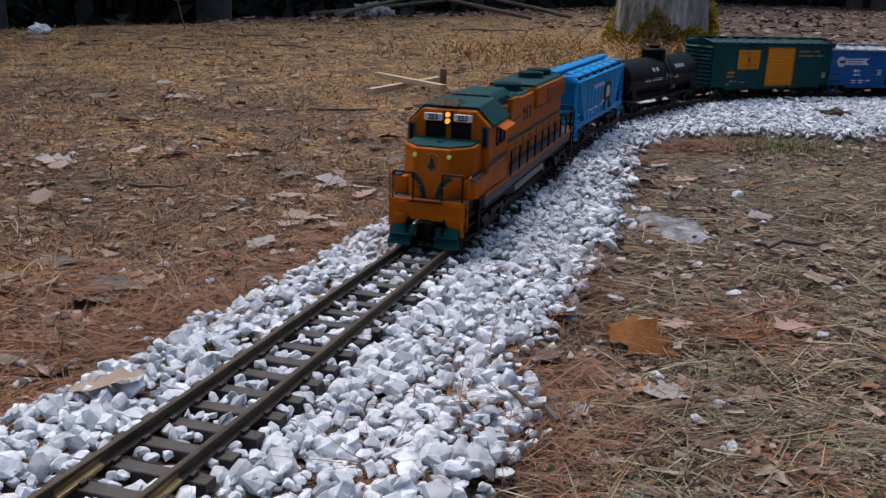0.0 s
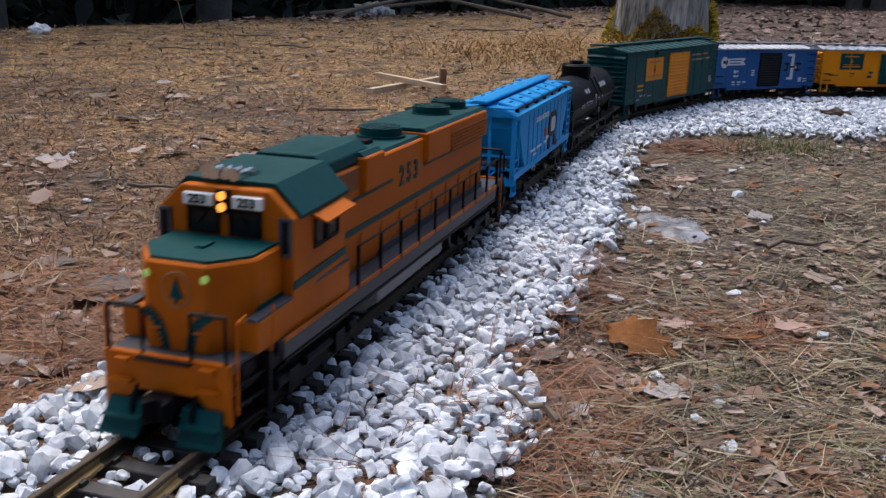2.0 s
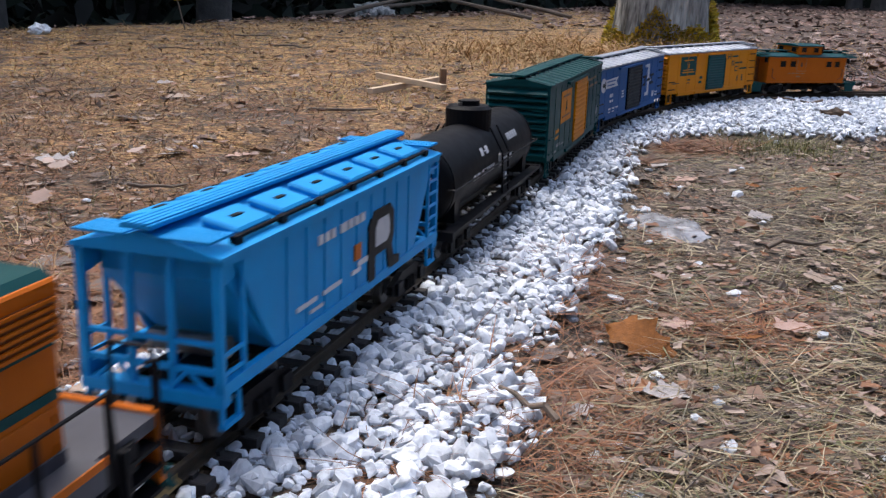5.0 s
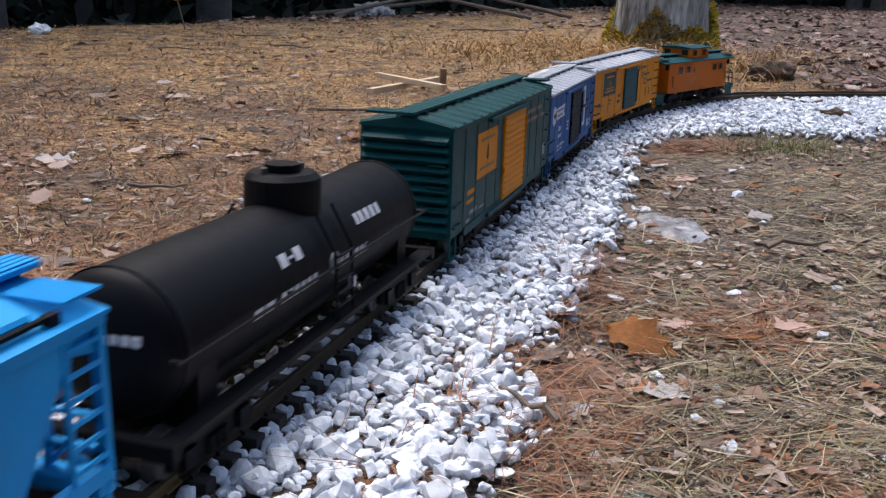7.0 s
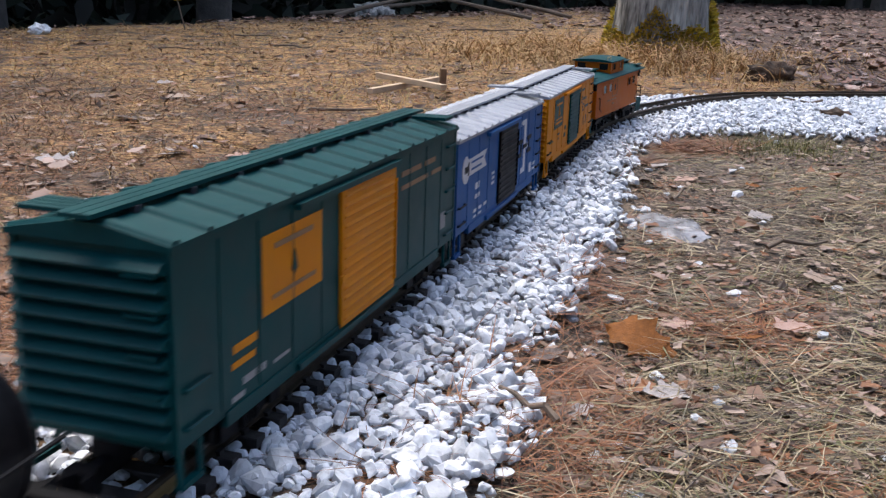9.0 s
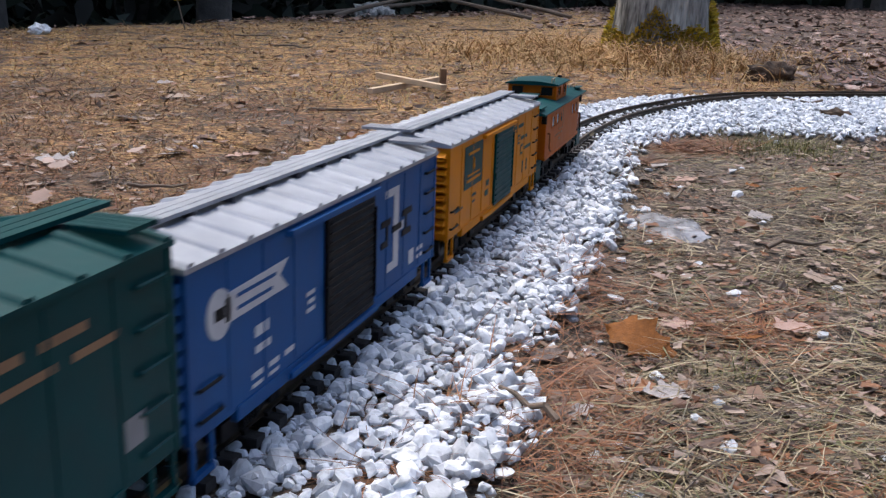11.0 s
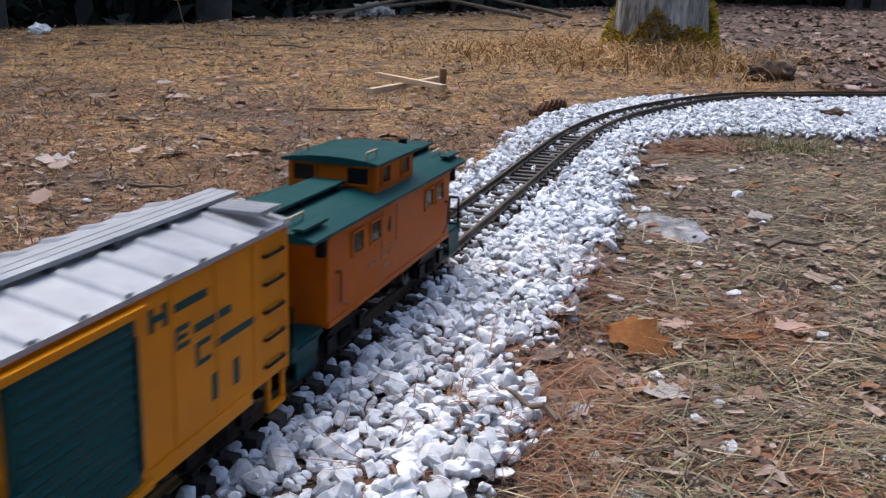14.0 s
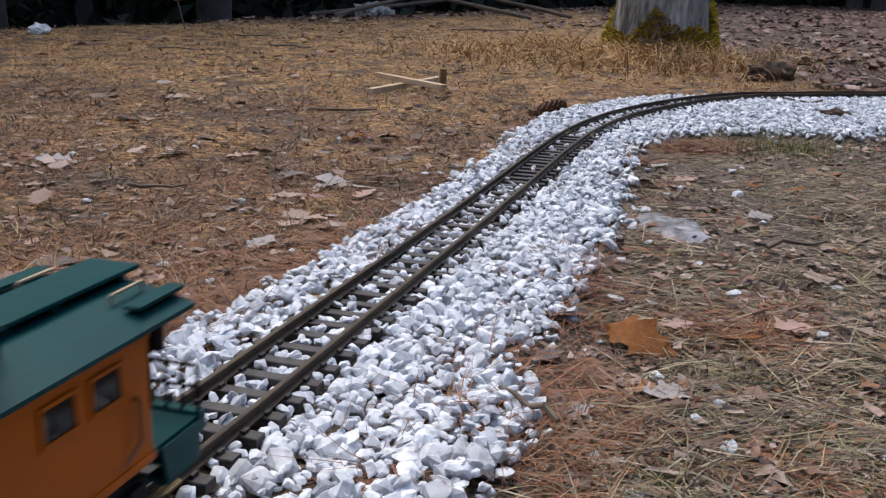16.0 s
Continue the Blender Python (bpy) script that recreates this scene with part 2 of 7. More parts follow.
def build_ground():
    u = np.linspace(-1, 1, 321)
    gx = 0.2 + np.sinh(u * 6.4) * 0.95 * 1.0 + u * 1.6
    gy = 1.6 + np.sinh(u * 6.4) * 0.95 * 1.0 + u * 1.6
    X, Y = np.meshgrid(gx, gy)
    Z = ground_height(X, Y)
    nn = len(u)
    v = np.stack([X.ravel(), Y.ravel(), Z.ravel()], 1)
    i = (np.arange(nn - 1)[:, None] * nn + np.arange(nn - 1)).ravel()
    f = np.stack([i, i + 1, i + nn + 1, i + nn], 1)
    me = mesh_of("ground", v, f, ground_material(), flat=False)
    x, y = X.ravel(), Y.ravel()
    s, lat, _ = track_near(x, y)
    zones = {
        "far_lawn": smooth((y - 1.9) / 1.4) * 0.95,
        "straw_side": smooth((lat + 0.05) / 0.1) * smooth((2.9 - y) / 0.5) * 0.9,
        "litter_side": np.maximum(smooth((x - 1.0 - 0.03 * y) / 0.25) * smooth((y - 2.75) / 0.3), smooth((edge_side(x, y) + 0.35) / 0.4) * smooth((y - 5.6) / 1.0)),
        # where the painted tree shade darkens the ground past the lawn's edge
        "wood_floor_shade": smooth((edge_side(x, y) - 0.1) / 0.5) * smooth((8.5 - y) / 2.0 + 0.6),
    }
    for key, values in zones.items():
        me.attributes.new(key, "FLOAT", "POINT").data.foreach_set("value", values.astype(np.float32))
    tagged(new("ground", me), "brown dormant lawn with thatch, needles and damp soil", "lawn", kind="structure")


build_ground()

# ---- track ----
SINGLES = {"side_seam", "corner_post", "side_sill", "door_latch", "marker_lamp", "board_saddle", "placard", "upper_stripe", "louvre", "door_hinge", "anti_climber", "step_tread", "step_box", "end_rail", "dome_valve", "brake_hose", "railing", "end_railing", "ladder", "roof_rib", "end_brace"}


def pieces_of(bm):
    """The separate pieces of a bmesh, each as one of its own."""
    left = set(bm.verts)
    while left:
        group, todo = set(), [next(iter(left))]
        while todo:
            v = todo.pop()
            if v in group:
                continue
            group.add(v)
            todo += [e.other_vert(v) for e in v.link_edges if e.other_vert(v) not in group]
        left -= group
        one = bmesh.new()
        twin = {v: one.verts.new(v.co) for v in sorted(group, key=lambda w: w.index)}
        for f in bm.faces:
            if f.verts[0] in group:
                one.faces.new([twin[v] for v in f.verts])
        yield one
    bm.free()


def part(name, bm, material, parent, label="", bevel=0.0, smooth_shade=False):
    """One mesh object under a thing or a part; what comes in loose pieces becomes one object for each."""
    if name in SINGLES:
        bm.verts.index_update()
        made = [one_part(name, k, material, parent, label, bevel, smooth_shade) for k in list(pieces_of(bm))]
        return made[0]
    return one_part(name, bm, material, parent, label, bevel, smooth_shade)


def one_part(name, bm, material, parent, label="", bevel=0.0, smooth_shade=False):
    me = bpy.data.meshes.new(name)
    bmesh.ops.recalc_face_normals(bm, faces=bm.faces)
    if bevel:
        bmesh.ops.bevel(bm, geom=[e for e in bm.edges if e.is_manifold and e.calc_face_angle(0) > 0.6], offset=bevel, segments=1, affect="EDGES")
    bm.to_mesh(me)
    bm.free()
    me.materials.append(material)
    if smooth_shade:
        me.polygons.foreach_set("use_smooth", [True] * len(me.polygons))
    ob = new(name, me)
    ob.parent = parent
    return tagged(ob, label)


def box(bm, x0, x1, y0, y1, z0, z1):
    vs = [bm.verts.new(p) for p in ((x0, y0, z0), (x1, y0, z0), (x1, y1, z0), (x0, y1, z0), (x0, y0, z1), (x1, y0, z1), (x1, y1, z1), (x0, y1, z1))]
    for f in ((3, 2, 1, 0), (4, 5, 6, 7), (0, 1, 5, 4), (1, 2, 6, 5), (2, 3, 7, 6), (3, 0, 4, 7)):
        bm.faces.new([vs[k] for k in f])
    return vs


def B(*boxes):
    bm = bmesh.new()
    for b in boxes:
        box(bm, *b)
    return bm


def rod(bm, a, b, r, seg=8, r2=None, ends=True):
    a, b = Vector(a), Vector(b)
    d = b - a
    m = Matrix.Translation((a + b) / 2) @ d.to_track_quat("Z", "Y").to_matrix().to_4x4()
    bmesh.ops.create_cone(bm, cap_ends=ends, segments=seg, radius1=r, radius2=r if r2 is None else r2, depth=d.length, matrix=m)


def rods(r, *pairs, seg=6):
    bm = bmesh.new()
    for a, b in pairs:
        rod(bm, a, b, r, seg)
    return bm


def prism(bm, profile, axis, a, b):
    """A closed profile of two coordinates drawn out along an axis from a to b: 'x': (y, z), 'y': (x, z), 'z': (x, y)."""
    def at(p, c):
        return {"x": (c, p[0], p[1]), "y": (p[0], c, p[1]), "z": (p[0], p[1], c)}[axis]
    lo, hi = [bm.verts.new(at(p, a)) for p in profile], [bm.verts.new(at(p, b)) for p in profile]
    k = len(profile)
    bm.faces.new(lo)
    bm.faces.new(hi[::-1])
    for i in range(k):
        bm.faces.new((lo[i], hi[i], hi[(i + 1) % k], lo[(i + 1) % k]))


def P(profile, axis, a, b):
    bm = bmesh.new()
    prism(bm, profile, axis, a, b)
    return bm


def empty(name, m=None):
    ob = new(name)
    ob.empty_display_size = 0.05
    if m is not None:
        ob.matrix_basis = m
    return ob


def build_track():
    track = tagged(empty("railway_track"), "narrow garden railway track with tarnished brass rails on dark ties", "railway track")
    prof = [(-0.0040, -0.0085), (0.0040, -0.0085), (0.0040, -0.0075), (0.0010, -0.0065), (0.0010, -0.0030), (0.0020, -0.0022), (0.0020, -0.0004), (0.0014, 0.0), (-0.0014, 0.0), (-0.0020, -0.0004), (-0.0020, -0.0022), (-0.0010, -0.0030), (-0.0010, -0.0065), (-0.0040, -0.0075)]
    ss = np.arange(-3.7, 5.5, 0.02)
    k = len(prof)
    for side in (-0.0245, 0.0245):
        rings = []
        for a, b in prof:
            x, y, z, h = on_track(ss, side + a, b)
            rings.append(np.stack([x, y, z], 1))
        v = np.stack(rings, 1).reshape(-1, 3)
        f = [(i * k + j, i * k + (j + 1) % k, (i + 1) * k + (j + 1) % k, (i + 1) * k + j) for i in range(len(ss) - 1) for j in range(k)]
        rail = new("rail", mesh_of("rail", v, np.array(f), M["rail"]))
        rail.parent = track
    # rail joiners: small brass sleeves in pairs
    for s in (0.085, 1.53):
        for side in (-0.0245, 0.0245):
            x, y, z, h = on_track(s, side, 0)
            bm = bmesh.new()
            prism(bm, [(-0.0043, -0.0088), (0.0043, -0.0088), (0.0043, -0.0070), (0.0016, -0.0060), (0.0016, -0.0030), (-0.0016, -0.0030), (-0.0016, -0.0060), (-0.0043, -0.0070)], "x", -0.019, 0.019)
            j = part("rail_joiner", bm, M["joiner"], track, "bright brass sleeve")
            j.matrix_basis = pose(float(x), float(y), float(z), 0, 0, math.degrees(float(h)))
    # ties with rail clips, built once and shared
    bm = bmesh.new()
    prism(bm, [(-0.0058, -0.0155), (0.0058, -0.0155), (0.0054, -0.0095), (0.0048, -0.0088), (-0.0048, -0.0088), (-0.0054, -0.0095)], "y", -0.0400, 0.0400)
    for side in (-0.0245, 0.0245):
        for e in (-1, 1):
            box(bm, -0.003, 0.003, side + e * 0.0046 - 0.0016, side + e * 0.0046 + 0.0016, -0.0088, -0.0062)
    tie0 = part("tie", bm, M["tie"], track)
    rnd = random.Random(4)
    first = True
    for i in range(-60, 188):
        s = 0.1432 + 0.02911 * i
        x, y, z, h = on_track(s)
        tie = tie0 if first else tie0.copy()
        if not first:
            scene.collection.objects.link(tie)
        first = False
        tie.matrix_basis = pose(float(x), float(y), float(z) - rnd.uniform(0, 0.0008), 0, 0, math.degrees(float(h)) + rnd.uniform(-1.2, 1.2))
    return track


build_track()


# ---- ballast of white marble chips ----
ICO_V = []
_g = (1 + 5 ** 0.5) / 2
for _a in (-1, 1):
    for _b in (-_g, _g):
        ICO_V += [(0, _a, _b), (_a, _b, 0), (_b, 0, _a)]
ICO_V = np.array(ICO_V) / math.sqrt(1 + _g * _g)


def hull_faces(v):
    bm = bmesh.new()
    vs = [bm.verts.new(p) for p in v]
    bmesh.ops.convex_hull(bm, input=vs)
    bm.verts.index_update()
    index = {w: i for i, w in enumerate(vs)}
    f = [[index[w] for w in face.verts] for face in bm.faces if all(w in index for w in face.verts)]
    bm.free()
    return f


def chip_shapes(count, seed, detail):
    """Angular broken-stone shapes: hulls of scattered points."""
    rng = np.random.default_rng(seed)
    shapes = []
    for _ in range(count):
        p = rng.normal(size=(detail, 3))
        p /= np.linalg.norm(p, axis=1)[:, None]
        p *= rng.uniform(0.78, 1.05, (detail, 1))
        p *= np.array([1.25, 0.95, 0.66]) * rng.uniform(0.82, 1.18, 3)
        shapes.append((p, np.array(hull_faces(p))))
    return shapes


def scatter_chips(name, px, py, pz, size, shapes, material, rng, lean=0.5):
    vs, fs, base = [], [], 0
    for i in range(len(px)):
        v, f = shapes[i % len(shapes)]
        e = Euler((rng.normal() * lean, rng.normal() * lean, rng.uniform(0, 6.28))).to_matrix()
        w = (v * size[i]) @ np.array(e).T + (px[i], py[i], pz[i])
        vs.append(w)
        fs.append(f + base)
        base += len(v)
    return mesh_of(name, np.concatenate(vs), np.concatenate(fs), material)


def build_ballast():
    rng = np.random.default_rng(11)
    cell = 0.0073
    X, Y = np.meshgrid(np.arange(-0.75, 2.1, cell), np.arange(0.1, 2.95, cell))
    x = (X + rng.uniform(-0.5, 0.5, X.shape) * cell).ravel()
    y = (Y + rng.uniform(-0.5, 0.5, Y.shape) * cell).ravel()
    keep = (np.abs(x - 0.06) < 0.20 + 0.53 * y)
    x, y = x[keep], y[keep]
    s, lat, tz = track_near(x, y)
    out = ballast_out(s, lat) + 0.014 * wob(x * 14, y * 14)
    prob = smooth(0.55 - out / 0.035)
    ok = (rng.uniform(size=len(x)) < prob) & (np.abs(lat) > 0.043)
    ok &= (y < 1.3) | (rng.uniform(size=len(x)) < 0.75)
    x, y, lat = x[ok], y[ok], lat[ok]
    size = rng.gamma(6.0, 0.00083, len(x)).clip(0.0028, 0.0092)
    z = ground_height(x, y) + 0.002 + rng.uniform(0, 0.009, len(x)) - 0.004 * smooth((0.060 - np.abs(lat)) / 0.014)
    # the gaps between the ties
    gs, gl, gz = [], [], []
    for i in range(-20, 130):
        s0 = 0.1432 + 0.02911 * (i + 0.5)
        bare = 1.02 < s0 < 1.52
        for lane in np.arange(-0.0375, 0.0385, 0.0068):
            for _ in range(2):
                if abs(abs(lane) - 0.0245) < 0.005 or rng.uniform() < (0.9 if bare else 0.22):
                    continue
                gs.append(s0 + rng.uniform(-0.0055, 0.0055))
                gl.append(lane + rng.uniform(-0.0025, 0.0025))
                gz.append(rng.uniform(-0.0145, -0.0098))
    gx, gy, gz, _ = on_track(np.array(gs), np.array(gl), np.array(gz))
    size = np.concatenate([size, rng.uniform(0.0036, 0.0062, len(gx))])
    tagged(new("ballast", scatter_chips("ballast", np.concatenate([x, gx]), np.concatenate([y, gy]), np.concatenate([z, gz]), size, chip_shapes(60, 5, 24), M["stone"], rng)), "bed of broken white marble chips under the track", "gravel", kind="stuff")


build_ballast()

# ---- lawn, litter and what lies on it ----
def strips(name, x, y, length, width, azim, pitch, droop, material, lift=0.0, seg=3):
    """Many narrow curved blades in one mesh: they start at the ground, rise at their pitch and bend down by their droop."""
    n = len(x)
    z = ground_height(x, y) + lift
    rng = np.random.default_rng(n)
    pts = [np.stack([x, y, z], 1)]
    head = azim.copy()
    ang = pitch.copy()
    for k in range(seg):
        st = length / seg
        d = np.stack([np.cos(ang) * np.cos(head), np.cos(ang) * np.sin(head), np.sin(ang)], 1)
        pts.append(pts[-1] + d * st[:, None])
        ang = ang - droop / seg
        head = head + rng.normal(0, 0.22, n)
    tw = rng.uniform(-0.6, 0.6, n)
    side = np.stack([-np.sin(azim) * np.cos(tw), np.cos(azim) * np.cos(tw), np.sin(tw)], 1) * (width / 2)[:, None]
    verts = []
    for k, p in enumerate(pts):
        t = 1.0 - 0.75 * (k / seg) ** 2
        verts += [p - side * t, p + side * t]
    v = np.stack(verts, 1).reshape(-1, 3)
    m = 2 * (seg + 1)
    i = np.arange(n)[:, None] * m
    f = np.concatenate([np.concatenate([i + 2 * k, i + 2 * k + 1, i + 2 * k + 3, i + 2 * k + 2], 1) for k in range(seg)])
    return new(name, mesh_of(name, v, f, material))


def spread(rng, n, y0=0.38, y1=9.0, margin=0.2, side=0.55):
    """Places thinning out with distance over the open ground ahead."""
    y = np.exp(rng.uniform(math.log(y0), math.log(y1), n))
    x = 0.1 + rng.uniform(-1, 1, n) * (margin + side * y)
    return x, y


STRAW = ramp_mat("pale_straw", [(0.54, 0.45, 0.30), (0.06, 0.042, 0.028), (0.20, 0.19, 0.08), (0.376, 0.299, 0.168), (0.264, 0.199, 0.112), (0.448, 0.382, 0.248), (0.176, 0.124, 0.068), (0.296, 0.216, 0.120), (0.256, 0.224, 0.160), (0.104, 0.075, 0.044), (0.256, 0.149, 0.068)], 0.7, 0.1, 300)
MATTED = ramp_mat("matted_dead_grass", [(0.52, 0.40, 0.22), (0.46, 0.27, 0.10), (0.08, 0.050, 0.028), (0.272, 0.122, 0.045), (0.176, 0.068, 0.025), (0.336, 0.194, 0.091), (0.104, 0.043, 0.014), (0.208, 0.086, 0.025), (0.136, 0.094, 0.035), (0.064, 0.032, 0.014), (0.240, 0.158, 0.091)], 0.75, 0.1, 300)
GOLD = ramp_mat("golden_dry_grass", [(0.58, 0.36, 0.13), (0.46, 0.26, 0.09), (0.68, 0.47, 0.22), (0.30, 0.16, 0.06), (0.52, 0.28, 0.11)], 0.75, 0.1, 300)
THATCH = ramp_mat("dormant_grass", [(0.36, 0.29, 0.10), (0.40, 0.18, 0.06), (0.18, 0.10, 0.045), (0.601, 0.388, 0.136), (0.504, 0.291, 0.087), (0.698, 0.504, 0.233), (0.330, 0.160, 0.049), (0.563, 0.349, 0.126), (0.427, 0.330, 0.107), (0.543, 0.262, 0.087), (0.194, 0.097, 0.034)], 0.75, 0.1, 300)
NEEDLE = ramp_mat("rusty_pine_needles", [(0.295, 0.099, 0.026), (0.221, 0.076, 0.022), (0.344, 0.137, 0.044), (0.148, 0.053, 0.022), (0.262, 0.114, 0.044)], 0.6, 0.1, 300)
GREENISH = ramp_mat("thin_green_blades", [(0.17, 0.16, 0.035), (0.24, 0.21, 0.06), (0.10, 0.11, 0.03)], 0.6, 0.1, 300)
LEAVES = ramp_mat("dead_leaves", [(0.20, 0.115, 0.085), (0.30, 0.185, 0.15), (0.15, 0.075, 0.05), (0.42, 0.30, 0.25), (0.10, 0.05, 0.034), (0.22, 0.10, 0.065), (0.24, 0.14, 0.11), (0.07, 0.042, 0.03)], 0.6, 0.3, 60)


def build_grass():
    rng = np.random.default_rng(21)
    # combed straw inside the curve
    x, y = spread(rng, 90000, 0.42, 2.6, 0.25, 0.56)
    s, lat, _ = track_near(x, y)
    out = ballast_out(s, lat)
    ok = (lat > 0) & (out > -0.005 + rng.uniform(0, 0.05, len(x)))
    ok &= wob(x * 5.5, y * 5.5) + rng.normal(0, 0.45, len(x)) > -0.35
    ok &= ((x - 0.293) / 0.05) ** 2 + ((y - 1.18) / 0.085) ** 2 > 1
    x, y = x[ok][:24000], y[ok][:24000]
    n = len(x)
    az = rng.normal(0.1, 0.75, n) + math.pi * (rng.uniform(size=n) < 0.5)
    tagged(strips("straw", x, y, rng.gamma(4, 0.0095, n).clip(0.010, 0.11), rng.uniform(0.0006, 0.0016, n) * (0.85 + 0.3 * y), az, rng.normal(0.10, 0.12, n), rng.normal(0.22, 0.15, n), STRAW, 0.002), "flattened pale straw and dead grass stems", "grass", kind="stuff")
    # dormant lawn outside the curve
    x, y = spread(rng, 270000, 0.42, 9.5, 0.25, 0.58)
    s, lat, _ = track_near(x, y)
    out = ballast_out(s, lat)
    bare = wob(x * 2.1 + 3, y * 1.9) + 0.5 * wob(x * 6, y * 6)
    ok = ((lat < 0) | (y > 2.35)) & (out > 0.015) & (edge_side(x, y) < 0.15) & (bare + rng.normal(0, 0.6, len(x)) > -0.75)
    ok &= (x < 1.15 + 0.05 * y) | (rng.uniform(size=len(x)) < 0.15)
    x, y = x[ok][:150000], y[ok][:150000]
    for name, tone, label, ok in (("matted_grass", MATTED, "matted brown dead grass and litter", y < 2.35 + 0.45 * wob(x * 1.3, y)), ("lawn_grass", THATCH, "short dormant tan lawn grass", y >= 2.35 + 0.45 * wob(x * 1.3, y))):
        gx, gy = x[ok], y[ok]
        n = len(gx)
        tall = rng.gamma(5, 0.0042, n).clip(0.008, 0.06) * (0.8 + 0.10 * gy.clip(0, 5))
        tagged(strips(name, gx, gy, tall, rng.uniform(0.0006, 0.0016, n) * (0.9 + 0.26 * gy), rng.uniform(0, 6.28, n), rng.normal(0.30, 0.28, n), rng.normal(0.5, 0.35, n), tone, 0.0, 2), label, "grass", kind="stuff")
    # sparse green blades
    x, y = spread(rng, 9000, 0.42, 5.0, 0.25, 0.56)
    s, lat, _ = track_near(x, y)
    ok = (ballast_out(s, lat) > 0.01) & (wob(x * 3.3 + 7, y * 3.3) > 0.45)
    x = np.concatenate([x[ok], rng.normal(0.64, 0.065, 1500), rng.normal(2.05, 0.16, 350), rng.normal(0.235, 0.02, 60)])
    y = np.concatenate([y[ok], rng.normal(1.85, 0.055, 1500), rng.normal(5.75, 0.25, 350), rng.normal(0.72, 0.02, 60)])
    n = len(x)
    tagged(strips("green_blades", x, y, rng.uniform(0.008, 0.03, n), rng.uniform(0.0008, 0.0016, n), rng.uniform(0, 6.28, n), rng.normal(0.8, 0.35, n), rng.normal(0.7, 0.3, n), GREENISH, 0.0, 2), "thin new green grass blades", "grass", kind="stuff")
    # pine needles, in drifts and strewn
    cx, cy, cr = [], [], []
    for a, b, r in ((-0.243, 0.745, 0.05), (-0.30, 0.70, 0.06), (-0.20, 0.80, 0.05), (0.140, 0.905, 0.045), (0.010, 0.585, 0.03), (0.032, 0.680, 0.02), (0.138, 0.985, 0.03), (-0.03, 0.50, 0.02), (-0.33, 0.86, 0.10), (0.26, 0.82, 0.05), (0.065, 0.515, 0.03), (0.085, 0.575, 0.03), (0.080, 0.640, 0.025), (0.105, 0.700, 0.03), (0.110, 0.800, 0.03), (-0.16, 0.92, 0.05), (-0.09, 1.06, 0.05), (0.46, 1.81, 0.05), (0.52, 1.83, 0.05), (0.43, 1.77, 0.04), (0.33, 1.62, 0.03)):
        k = int(330 * (r / 0.05) ** 1.3)
        cx.append(rng.normal(a, r * 0.6, k)), cy.append(rng.normal(b, r * 0.6, k))
    x, y = spread(rng, 90000, 0.42, 4.0, 0.25, 0.56)
    s, lat, _ = track_near(x, y)
    w = wob(x * 4.1 - 2, y * 4.4)
    ok = (ballast_out(s, lat) > -0.01) & (w + rng.normal(0, 0.4, len(x)) > np.where(lat < 0, -0.6, 0.95))
    drift = sum(len(k) for k in cx)
    x, y = np.concatenate(cx + [x[ok][:34000]]), np.concatenate(cy + [y[ok][:34000]])
    n = len(x)
    span = np.where(np.arange(n) < drift, rng.uniform(0.03, 0.07, n), rng.uniform(0.012, 0.04, n))
    tagged(strips("pine_needles", x, y, span, rng.uniform(0.0006, 0.0012, n) * (0.9 + 0.25 * y), rng.normal(0.5, 0.9, n) + math.pi * (rng.uniform(size=n) < 0.5), rng.normal(0.10, 0.14, n), rng.normal(0.15, 0.15, n), NEEDLE, 0.004, 2), "drifts of rust-brown fallen pine needles", "pine needles", kind="stuff")
    # long tufts at the foot of the tree
    n = 12000
    a = rng.uniform(math.pi * 0.85, math.pi * 2.15, n)
    r = 0.31 + rng.gamma(2.0, 0.10, n).clip(0, 0.75)
    x, y = 0.90 + r * np.cos(a) * 1.15, 4.06 + r * np.sin(a)
    ok = (x < 1.10) | (rng.uniform(size=n) < 0.06)
    x, y = x[ok], y[ok]
    n = len(x)
    tagged(strips("tall_dry_grass", x, y, rng.uniform(0.06, 0.16, n), rng.uniform(0.0020, 0.0044, n), rng.uniform(0, 6.28, n), rng.normal(0.75, 0.3, n), rng.normal(1.7, 0.5, n), GOLD, 0.0, 4), "long dry grass tufts round the tree foot", "grass", kind="stuff")


